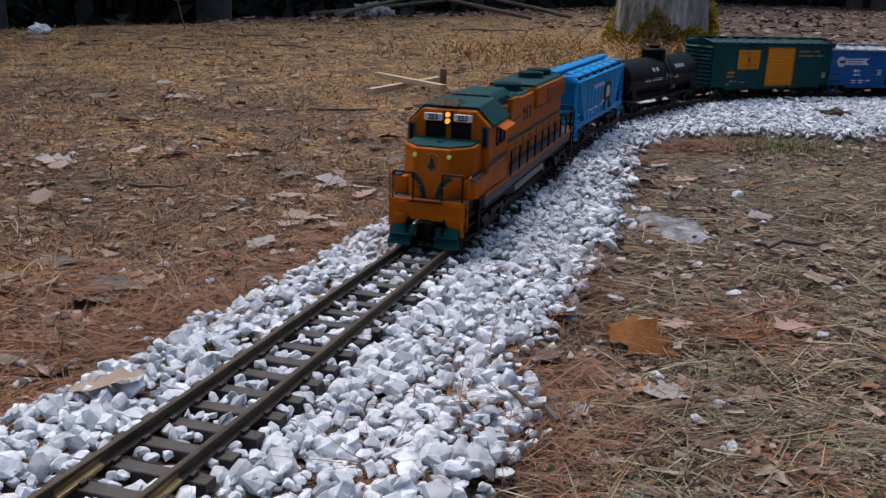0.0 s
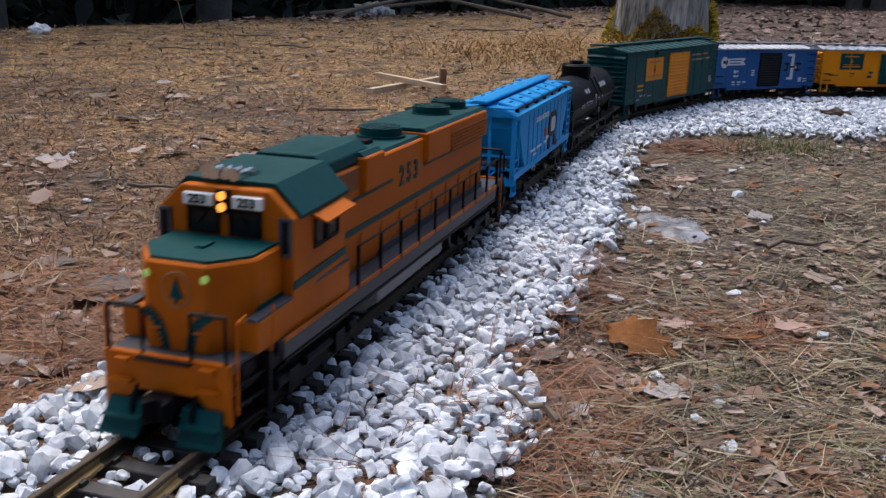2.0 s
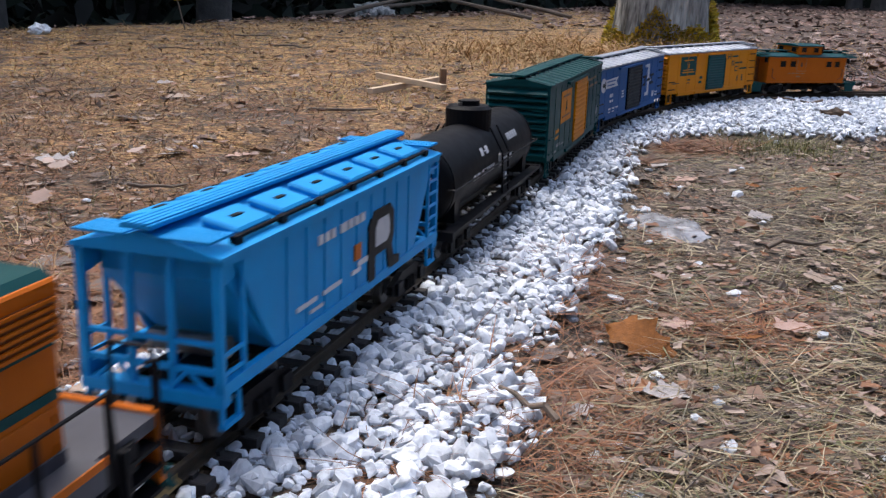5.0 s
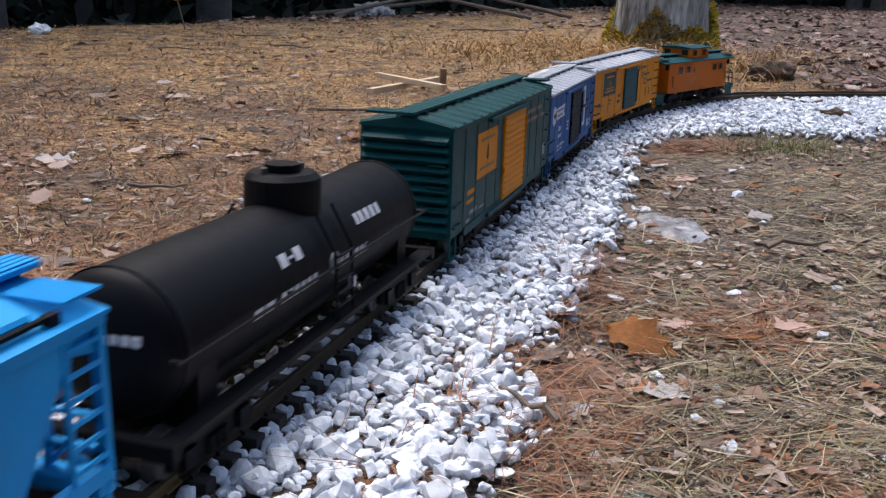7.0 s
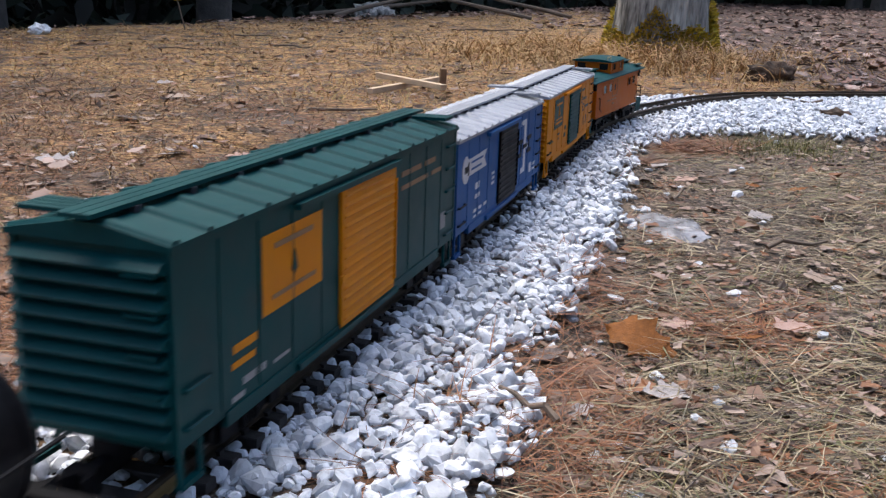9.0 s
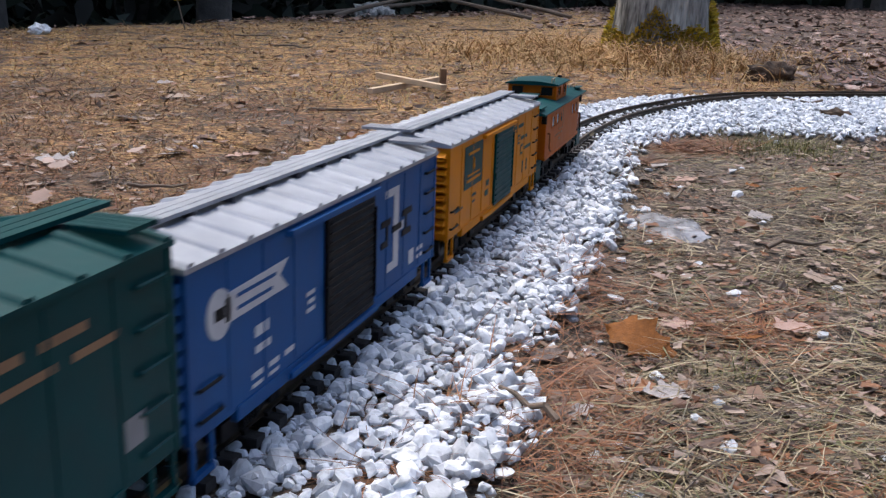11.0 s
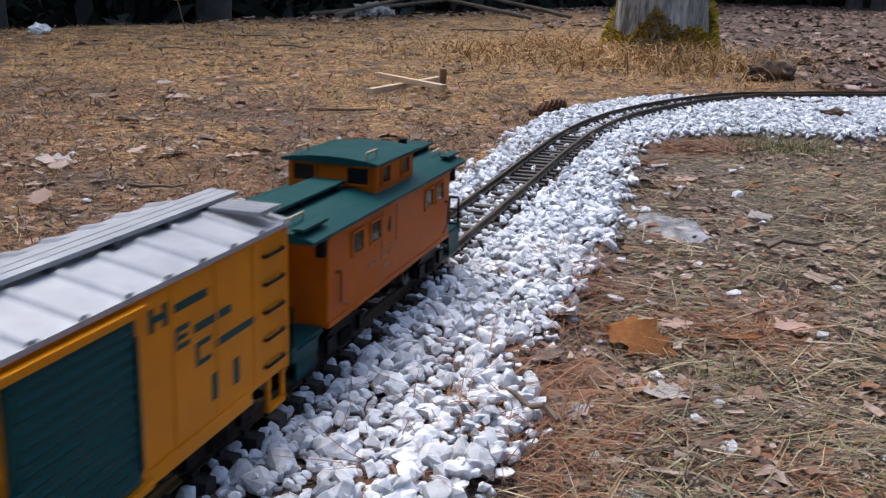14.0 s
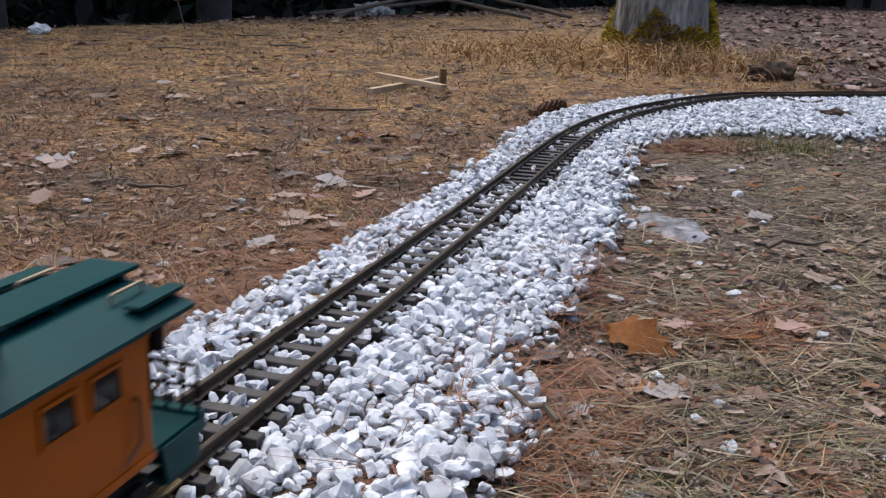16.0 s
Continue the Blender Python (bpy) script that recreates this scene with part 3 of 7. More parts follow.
def leaf_shape(rng, lobes=4, curl=0.25):
    """A lobed dead leaf: outline along a midrib, gently cupped, with a stem; unit length."""
    m = 17
    t = np.linspace(0, 1, m)
    w = 0.31 * np.sin(np.pi * t ** 0.85) ** 0.7 * (1 + 0.27 * np.cos(2 * np.pi * lobes * t + 0.6)) + 0.012
    jag = rng.uniform(0.8, 1.2, (2, m))
    c1, c2, bow = rng.normal(0, curl, 3)
    v, f = [], []
    for i in range(m):
        for k, e in enumerate((-1, -0.45, 0, 0.45, 1)):
            x = t[i] - 0.5 + 0.05 * abs(e)
            y = e * w[i] * jag[0 if e < 0 else 1, i]
            z = (0.35 * c1 + 0.08) * y * y / 0.3 + 0.30 * c2 * (x * x) + 0.20 * bow * x * y + 0.012 * abs(e) * math.sin(9 * t[i] + 9 * c1)
            v.append((x, y, z))
    for i in range(m - 1):
        for k in range(4):
            a = i * 5 + k
            f.append((a, a + 1, a + 6, a + 5))
    b = len(v)
    v += [(-0.5, -0.008, 0.0), (-0.5, 0.008, 0.0), (-0.78, 0.006, 0.02), (-0.78, -0.006, 0.02)]
    f.append((b, b + 1, b + 2, b + 3))
    v = np.array(v)
    v[:, 2] -= np.quantile(v[:, 2], 0.1)
    return v, np.array(f)


def build_leaves():
    rng = np.random.default_rng(33)
    tones = {
        "tan": mat("tan_leaf", (0.30, 0.22, 0.165), (0.42, 0.33, 0.27), 60, 0.7, 0.35, big=18, spec=0.2),
        "pink": mat("pinkish_leaf", (0.36, 0.23, 0.18), (0.47, 0.33, 0.28), 60, 0.7, 0.35, big=18, spec=0.2),
        "brown": mat("brown_leaf", (0.13, 0.075, 0.05), (0.23, 0.14, 0.095), 60, 0.7, 0.35, big=18, spec=0.2),
        "rust": mat("rust_leaf", (0.14, 0.050, 0.010), (0.25, 0.092, 0.018), 60, 0.7, 0.35, big=18, spec=0.2),
        "grey": mat("grey_leaf", (0.27, 0.245, 0.235), (0.42, 0.385, 0.37), 60, 0.7, 0.35, big=18, spec=0.2),
        "dark": mat("wet_dark_leaf", (0.06, 0.042, 0.036), (0.12, 0.09, 0.08), 60, 0.35, 0.35, big=18),
    }
    names = {"tan": "curled tan dead oak leaf", "pink": "faded pinkish dead oak leaf", "brown": "brown dead oak leaf on the ground", "rust": "rust-brown dry maple leaf lying curled", "grey": "bleached grey dead leaf on the ground", "dark": "wet dark brown leaf flat on soil"}
    shapes = {}
    for tone in tones:
        for k in range(3):
            v, f = leaf_shape(rng, 3 + k % 2, 0.16)
            shapes[tone, k] = mesh_of("fallen_leaf", v, f, tones[tone], flat=False)
    LEAF = (("pink", 0.213, 0.823, 0.040, 15), ("rust", 0.265, 0.80, 0.046, 5), ("pink", 0.323, 0.832, 0.050, 20), ("pink", 0.372, 1.465, 0.045, 10), ("brown", 0.335, 1.50, 0.03, 70), ("grey", 0.425, 1.26, 0.045, 20), ("rust", 0.470, 1.443, 0.032, 10), ("rust", 0.535, 1.432, 0.036, 0), ("grey", 0.356, 1.58, 0.045, 40), ("brown", 0.62, 2.35, 0.06, 30), ("brown", 0.66, 2.37, 0.05, 80),
            ("grey", -0.204, 1.030, 0.050, 60), ("brown", -0.180, 1.020, 0.050, 10), ("pink", -0.351, 1.610, 0.065, 30), ("grey", -0.47, 1.59, 0.05, 10), ("grey", -0.18, 1.40, 0.050, 25), ("pink", -0.115, 1.34, 0.05, 50), ("brown", -0.165, 1.64, 0.04, 0), ("rust", -0.175, 1.79, 0.06, 15), ("tan", -0.19, 1.19, 0.05, 35),
            ("brown", -0.30, 0.90, 0.055, 40), ("pink", -0.29, 0.885, 0.045, 10), ("dark", -0.31, 0.80, 0.05, 0), ("dark", 0.085, 0.715, 0.045, 60), ("grey", 0.095, 0.62, 0.035, 20), ("grey", 0.17, 0.66, 0.05, 10), ("brown", 0.125, 0.695, 0.045, 30), ("tan", 0.41, 1.00, 0.045, 0),
            ("grey", -0.463, 1.621, 0.055, 80), ("tan", -0.325, 1.66, 0.070, 5), ("grey", -0.771, 2.62, 0.06, 20), ("tan", -0.647, 2.285, 0.08, 0), ("pink", -0.635, 2.73, 0.06, 40), ("rust", -0.188, 1.866, 0.062, 20), ("dark", -0.11, 1.80, 0.06, 0), ("grey", -0.171, 1.437, 0.07, 10), ("grey", -0.12, 1.40, 0.055, 50),
            ("dark", -0.243, 1.45, 0.06, 30), ("tan", -0.172, 1.175, 0.058, 0), ("pink", -0.19, 1.145, 0.05, 75), ("brown", -0.15, 1.13, 0.05, 20), ("dark", -0.31, 0.856, 0.062, 15), ("dark", -0.40, 0.94, 0.055, 5), ("grey", -0.61, 1.47, 0.075, 10), ("grey", -0.64, 1.53, 0.05, 60), ("dark", -0.656, 1.96, 0.07, 0), ("brown", -0.13, 1.72, 0.05, 30), ("dark", -0.08, 1.62, 0.05, 10), ("tan", -0.22, 1.30, 0.05, 0), ("brown", -0.145, 1.055, 0.045, 60))
    count = 0

    def put(tone, x, y, size, turn, lift=0.003):
        nonlocal count
        ob = new("fallen_leaf", shapes[tone, count % 3])
        count += 1
        z = float(ground_height(np.array([x]), np.array([y]))[0]) + lift
        ob.matrix_basis = pose(x, y, z, rng.normal(0, 7), rng.normal(0, 7), turn) @ Matrix.Diagonal((size, size, size, 1))
        tagged(ob, names[tone], "leaf", "fallen leaves")

    for tone, x, y, size, turn in LEAF:
        put(tone, x, y, size * 0.85, turn, 0.007)
    # one grey leaf lies on the chips against the rail
    put("tan", -0.223, 0.585, 0.050, 15, 0.014)
    # a large rust leaf leans on the litter, its face turned to the open lawn
    big = new("fallen_leaf", shapes["rust", 1])
    big.matrix_basis = pose(0.170, 0.772, gz(0.170, 0.772) + 0.010, 20, 14, -32) @ Matrix.Diagonal((0.068, 0.066, 0.26, 1))
    tagged(big, "large rust-brown maple leaf leaning on dead grass", "leaf", "fallen leaves")
    keys = list(tones)
    x, y = spread(rng, 3000, 0.5, 3.6, 0.25, 0.55)
    s, lat, _ = track_near(x, y)
    ok = (ballast_out(s, lat) > 0.02) & (wob(x * 2.7 + 1, y * 2.7) + rng.normal(0, 0.9, len(x)) > 0.8)
    ok &= (lat < 0) | (rng.uniform(size=len(x)) < 0.12)
    for px, py in list(zip(x[ok], y[ok]))[:300]:
        put(keys[int(rng.choice(6, p=[0.22, 0.26, 0.22, 0.06, 0.10, 0.14]))], float(px), float(py), float(rng.uniform(0.012, 0.034)), float(rng.uniform(0, 360)))
    # leaf litter: sparse over the far lawn, thick under the trees
    lib = [leaf_shape(rng, 3 + k % 2, 0.5) for k in range(8)]
    flat_lib = [leaf_shape(rng, 3 + k % 2, 0.14) for k in range(8)]
    lx, ly = [], []
    x, y = spread(rng, 2600, 1.2, 9.0, 0.3, 0.58)
    s, lat, _ = track_near(x, y)
    ok = (ballast_out(s, lat) > 0.03) & ((lat < 0) | (y > 2.4)) & (wob(x * 1.6, y * 2.2) + rng.normal(0, 1.0, len(x)) > 0.75)
    sparse = min(420, int(ok.sum()))
    lx.append(x[ok][:420]), ly.append(y[ok][:420])
    n = 7500
    y = rng.uniform(2.95, 17, n)
    x = 0.55 + rng.uniform(0, 1, n) ** 0.9 * (0.75 * y)
    ok = (x > 1.12 + 0.02 * y) | (y > 6.3) & (x > 0.05 * y)
    s, lat, _ = track_near(x, y)
    ok &= ballast_out(s, lat) > 0.05
    lx.append(x[ok]), ly.append(y[ok])
    n = 2200
    y = rng.uniform(6.0, 13, n)
    x = rng.uniform(-1.6, 1.8, n)
    ok = edge_side(x, y) > -0.35
    lx.append(x[ok]), ly.append(y[ok])
    lx, ly = np.concatenate(lx), np.concatenate(ly)
    lz = ground_height(lx, ly)
    vs, fs, base = [], [], 0
    for i in range(len(lx)):
        v, f = flat_lib[i % 8] if i < sparse else lib[i % 8]
        sc = rng.uniform(0.018, 0.042) if i < sparse else rng.uniform(0.035, 0.075)
        e = Euler((rng.normal(0, 0.16), rng.normal(0, 0.16), rng.uniform(0, 6.28))).to_matrix()
        vs.append((v * sc) @ np.array(e).T + (lx[i], ly[i], lz[i] + rng.uniform(0.002, 0.02)))
        fs.append(f + base)
        base += len(v)
    tagged(new("leaf_litter", mesh_of("leaf_litter", np.concatenate(vs), np.concatenate(fs), LEAVES, flat=False)), "brown and pinkish dead leaf litter over the ground", "leaf litter", kind="stuff")


CRUMBS = ramp_mat("broken_leaf_bits", [(0.230, 0.128, 0.078), (0.323, 0.216, 0.156), (0.136, 0.064, 0.031), (0.425, 0.320, 0.257), (0.060, 0.030, 0.017), (0.238, 0.096, 0.035), (0.187, 0.120, 0.086), (0.374, 0.264, 0.211)], 0.65, 0.3, 90)


def build_crumbs():
    """Torn bits of leaf, bark and needle that cover the soil."""
    rng = np.random.default_rng(77)
    x, y = spread(rng, 60000, 0.40, 6.5, 0.25, 0.56)
    s, lat, _ = track_near(x, y)
    out = ballast_out(s, lat)
    ok = (out > 0.0 + rng.uniform(0, 0.03, len(x))) & (wob(x * 3.7, y * 4.3 + 2) + rng.normal(0, 0.8, len(x)) > np.where(lat > 0, -0.4, -0.35))
    x, y = x[ok][:27000], y[ok][:27000]
    n = len(x)
    z = ground_height(x, y) + rng.uniform(0.001, 0.006, n)
    sz = rng.gamma(2.2, 0.0018, n).clip(0.0013, 0.012) * (0.85 + 0.22 * y)
    a = np.sort(rng.uniform(0, 6.283, (n, 7)), axis=1)
    rad = rng.uniform(0.45, 1.1, (n, 7)) * sz[:, None]
    tilt = rng.normal(0, 0.28, (n, 2))
    px, py = np.cos(a) * rad * 1.3, np.sin(a) * rad * 0.75
    turn = rng.uniform(0, 6.283, n)[:, None]
    qx, qy = px * np.cos(turn) - py * np.sin(turn), px * np.sin(turn) + py * np.cos(turn)
    qz = qx * tilt[:, :1] + qy * tilt[:, 1:] + rng.normal(0, 0.12, (n, 7)) * sz[:, None]
    v = np.stack([x[:, None] + qx, y[:, None] + qy, z[:, None] + np.abs(qz)], 2).reshape(-1, 3)
    i = np.arange(n)[:, None] * 7
    f = np.concatenate([np.concatenate([i, i + k, i + k + 1], 1) for k in range(1, 6)])
    tagged(new("leaf_crumbs", mesh_of("leaf_crumbs", v, f, CRUMBS)), "broken bits of dead leaf and bark on soil", "leaf litter", kind="stuff")


def build_pebbles():
    rng = np.random.default_rng(8)
    lib = [mesh_of("pebble", v, f, M["stone"]) for v, f in chip_shapes(6, 44, 18)]
    spots = [(-0.480, 1.25), (-0.43, 1.175), (-0.62, 1.57), (-0.33, 0.775), (-0.225, 0.89), (-0.255, 0.965), (-0.275, 1.265), (-0.263, 1.215), (-0.205, 1.80), (-0.155, 1.86), (-0.235, 0.84), (0.124, 0.757), (0.184, 0.625), (0.102, 0.56), (0.205, 0.525), (0.50, 1.60), (0.475, 1.57), (0.35, 0.825), (0.175, 0.955), (0.33, 2.42), (0.77, 1.87), (0.26, 0.98)]
    x, y = spread(rng, 700, 0.5, 3.2, 0.25, 0.5)
    s, lat, _ = track_near(x, y)
    o = ballast_out(s, lat)
    ok = (o > 0.02) & (o < rng.gamma(1.2, 0.07, len(x)) + 0.03)
    spots += list(zip(x[ok][:60].tolist(), y[ok][:60].tolist()))
    for i, (px, py) in enumerate(spots):
        ob = new("pebble", lib[i % 6])
        r = float(rng.uniform(0.005, 0.0085))
        z = float(ground_height(np.array([px]), np.array([py]))[0])
        ob.matrix_basis = pose(px, py, z + r * 0.45, rng.uniform(-20, 20), rng.uniform(-20, 20), rng.uniform(0, 360)) @ Matrix.Diagonal((r, r, r, 1))
        tagged(ob, "stray white marble chip lying on the lawn", "stone", "stray white stones")


def gz(x, y):
    return float(ground_height(np.array([x]), np.array([y]))[0])


def lath(name, a, b, w, h, z, material, label):
    d = math.hypot(b[0] - a[0], b[1] - a[1])
    bm = B((-d / 2, d / 2, -w / 2, w / 2, 0, h))
    bmesh.ops.bevel(bm, geom=list(bm.edges), offset=0.0008, segments=1, affect="EDGES")
    me = bpy.data.meshes.new(name)
    bm.to_mesh(me), bm.free()
    me.materials.append(material)
    ob = new(name, me)
    ob.matrix_basis = pose((a[0] + b[0]) / 2, (a[1] + b[1]) / 2, z, 0, 0, math.degrees(math.atan2(b[1] - a[1], b[0] - a[0])))
    return tagged(ob, label, "wood strip", "loose wood strips")


def stick(name, pts, r, material, label, category="stick"):
    bm = bmesh.new()
    for i, (a, b) in enumerate(zip(pts[:-1], pts[1:])):
        rod(bm, a, b, r * (1 - 0.5 * i / len(pts)), 7, r * (1 - 0.5 * (i + 1) / len(pts)))
    me = bpy.data.meshes.new(name)
    bm.to_mesh(me), bm.free()
    me.materials.append(material)
    return tagged(new(name, me), label, category)


def build_lawn_things():
    z = gz(-0.1, 2.66) + 0.012
    lath("wood_strip", (-0.200, 2.47), (-0.028, 2.83), 0.017, 0.014, z, M["pine"], "pale sawn pine strip lying on grass")
    lath("wood_strip", (-0.199, 2.75), (-0.010, 2.48), 0.017, 0.014, z + 0.0142, M["pine"], "pale pine strip lying across another strip")
    bm = B((-0.0085, 0.0085, -0.0085, 0.0085, -0.05, 0.064))
    bmesh.ops.bevel(bm, geom=list(bm.edges), offset=0.001, segments=1, affect="EDGES")
    me = bpy.data.meshes.new("stake")
    bm.to_mesh(me), bm.free()
    me.materials.append(M["stake"])
    st = tagged(new("stake", me), "short square brown wooden stake in the lawn", "stake")
    st.matrix_basis = pose(-0.015, 2.64, gz(-0.015, 2.64), 2, 1, 12)
    zz = gz(-0.24, 2.19) + 0.006
    stick("stick", [(-0.320, 2.185, zz), (-0.27, 2.170, zz + 0.002), (-0.215, 2.190, zz), (-0.160, 2.205, zz + 0.001)], 0.0042, M["twig"], "thin grey-brown stick lying on the grass")
    rng = random.Random(5)
    for a, b, l, t in ((-0.62, 3.9, 0.16, 0.4), (-1.25, 4.3, 0.2, 2.0), (-1.05, 3.75, 0.14, 0.3), (-0.9, 4.6, 0.2, 0.2), (0.25, 5.6, 0.4, 0.1), (0.05, 7.9, 1.3, 2.7), (-0.35, 8.2, 1.6, 0.2), (0.5, 8.6, 1.4, 2.4), (-0.5, 7.6, 0.9, 0.6), (0.33, 1.33, 0.07, 1.0), (0.42, 1.1, 0.09, 0.4), (-0.4, 1.3, 0.08, 0.2), (0.06, 0.585, 0.05, 2.4), (0.885, 2.44, 0.12, 2.6)):
        zz = gz(a, b) + 0.008
        big = l > 0.6
        pts = [(a + math.cos(t) * l * (k / 4 - 0.5) + rng.uniform(-0.02, 0.02) * l, b + math.sin(t) * l * (k / 4 - 0.5) + rng.uniform(-0.03, 0.03) * l, zz + (0.05 * k if big else rng.uniform(0, 0.012))) for k in range(5)]
        stick("fallen_branch" if big else "twig", pts, 0.018 if big else 0.0022 + 0.008 * l, M["twig"], "bare grey fallen branch at the wood edge" if big else "small dead twig lying on the ground", "branch" if big else "twig")
    # damp clod beside the track and a dark one in the ballast
    for name, x, y, sx, sy, sz, label in (("earth_clod", 1.075, 3.26, 0.078, 0.055, 0.046, "dark damp clod of earth by the track"), ("earth_clod", 0.885, 2.20, 0.035, 0.03, 0.018, "small dark clod lying among white chips"), ("boulder", -0.62, 8.1, 0.16, 0.13, 0.12, "grey boulder at the edge of the woods")):
        bm = bmesh.new()
        bmesh.ops.create_icosphere(bm, subdivisions=4, radius=1)
        for v in bm.verts:
            n1 = noise.noise(v.co * 1.7 + Vector((x, y, 0))) * 0.40 + noise.noise(v.co * 4.0) * 0.24 + noise.noise(v.co * 9.0) * 0.16 + noise.noise(v.co * 19.0) * 0.09
            v.co = Vector((v.co.x * sx, v.co.y * sy, max(v.co.z, -0.35) * sz)) * (1 + n1)
        me = bpy.data.meshes.new(name)
        bm.to_mesh(me), bm.free()
        me.materials.append(M["bark"] if name == "boulder" else M["earth"])
        me.polygons.foreach_set("use_smooth", [True] * len(me.polygons))
        ob = tagged(new(name, me), label, "rock" if name == "boulder" else "earth")
        ob.matrix_basis = pose(x, y, gz(x, y) + sz * 0.25)
    # pine cone
    cone = tagged(empty("pine_cone", pose(0.235, 2.235, gz(0.235, 2.235) + 0.016, 0, 80, 30)), "brown open pine cone lying by the ballast", "pine cone")
    bm = bmesh.new()
    rod(bm, (0, 0, -0.05), (0, 0, 0.05), 0.009, 10, 0.004)
    part("core", bm, M["cone"], cone)
    bm = bmesh.new()
    for i in range(70):
        a, h = i * 2.39996, -0.048 + 0.096 * i / 70
        r = 0.018 * math.sin(math.pi * (0.12 + 0.80 * i / 70))
        d = Vector((math.cos(a), math.sin(a), 0.5))
        p = Vector((0, 0, h))
        s = Vector((-math.sin(a), math.cos(a), 0)) * 0.006
        q = p + d * r
        vs = [bm.verts.new(c) for c in (p - s * 0.4, q - s, q + Vector((0, 0, 0.004)), q + s, p + s * 0.4)]
        bm.faces.new(vs)
    tagged(part("scales", bm, M["cone"], cone, "open woody scales"), kind="stuff")
    # thin slush patch
    bm = bmesh.new()
    ring = [bm.verts.new((0, 0, 0.004))]
    outer = []
    for i in range(48):
        a = 6.28318 * i / 48
        r = 1 + 0.35 * noise.noise(Vector((math.cos(a) * 1.5, math.sin(a) * 1.5, 2.0)))
        outer.append((a, r))
    rings = []
    for q, h in ((0.45, 0.0068), (0.8, 0.0055), (1.0, 0.0)):
        rings.append([bm.verts.new((0.040 * q * r * math.cos(a), 0.068 * q * r * math.sin(a), h * 0.9 + 0.001 * math.sin(a * 5))) for a, r in outer])
    for i in range(48):
        j = (i + 1) % 48
        bm.faces.new((ring[0], rings[0][i], rings[0][j]))
        for u, v in zip(rings[:-1], rings[1:]):
            bm.faces.new((u[i], v[i], v[j], u[j]))
    me = bpy.data.meshes.new("slush_patch")
    bm.to_mesh(me), bm.free()
    me.materials.append(M["ice"])
    me.polygons.foreach_set("use_smooth", [True] * len(me.polygons))
    ob = tagged(new("slush_patch", me), "thin glassy patch of grey melting ice", "ice")
    ob.matrix_basis = pose(0.293, 1.19, gz(0.293, 1.19) + 0.001, 0, 0, 12)
    # crumpled plastic
    bm = bmesh.new()
    bmesh.ops.create_icosphere(bm, subdivisions=3, radius=1)
    for v in bm.verts:
        k = 1 + 0.45 * noise.noise(v.co * 2.2) + 0.25 * noise.noise(v.co * 5.5)
        v.co = Vector((v.co.x * 0.045, v.co.y * 0.04, v.co.z * 0.028)) * k
    me = bpy.data.meshes.new("plastic_wrapper")
    bm.to_mesh(me), bm.free()
    me.materials.append(M["plastic"])
    tagged(new("plastic_wrapper", me), "crumpled pale plastic wrapper on the lawn", "wrapper").matrix_basis = pose(-1.80, 4.30, gz(-1.80, 4.30) + 0.02)
    # marker flag
    flag = tagged(empty("marker_flag", pose(-1.36, 5.05, gz(-1.36, 5.05))), "small yellow marker flag on a thin stem", "flag")
    part("stem", rods(0.0035, ((0, 0, 0), (-0.035, 0, 0.155)), seg=6), M["twig"], flag)
    bm = bmesh.new()
    pts = [(-0.060, 0.012, 0.150), (-0.045, -0.008, 0.150), (-0.012, 0.008, 0.152), (-0.012, 0.008, 0.190), (-0.045, -0.008, 0.195), (-0.060, 0.012, 0.192)]
    a = [bm.verts.new(p) for p in pts]
    b = [bm.verts.new((p[0], p[1] + 0.002, p[2])) for p in pts]
    bm.faces.new((a[0], a[1], a[4], a[5])), bm.faces.new((a[1], a[2], a[3], a[4]))
    bm.faces.new((b[5], b[4], b[1], b[0])), bm.faces.new((b[4], b[3], b[2], b[1]))
    for i in range(6):
        bm.faces.new((a[i], b[i], b[(i + 1) % 6], a[(i + 1) % 6]))
    part("cloth", bm, M["flag"], flag, "yellow cloth")


def trunk_mesh(name, r, h, flare, material, seed, rough=0.06, lean=0.0, rings=60, seg=72):
    v = np.empty((rings, seg, 3))
    rr = random.Random(seed)
    off = Vector((seed * 3.1, seed * 1.7, 0))
    for i in range(rings):
        z = h * (i / (rings - 1)) ** 1.8
        q = r * (1 - 0.35 * z / h) * (1 + flare * math.exp(-z / (r * 0.8)))
        for k in range(seg):
            a = 6.28318 * k / seg
            c = Vector((math.cos(a) * 4, math.sin(a) * 4, z * 1.3 / r * 0.25)) + off
            b = noise.noise(c * 0.35) * 0.10 * (1 + 2.0 * flare * math.exp(-z / r)) + abs(noise.noise(c * 2.4)) * rough + noise.noise(c * 6.0) * rough * 0.5
            v[i, k] = (q * (1 + b) * math.cos(a) + lean * z, q * (1 + b) * math.sin(a), z - 0.05)
    i = (np.arange(rings - 1)[:, None] * seg + np.arange(seg)).ravel()
    j = (np.arange(rings - 1)[:, None] * seg + (np.arange(seg) + 1) % seg).ravel()
    return mesh_of(name, v.reshape(-1, 3), np.stack([i, j, j + seg, i + seg], 1), material, flat=False)


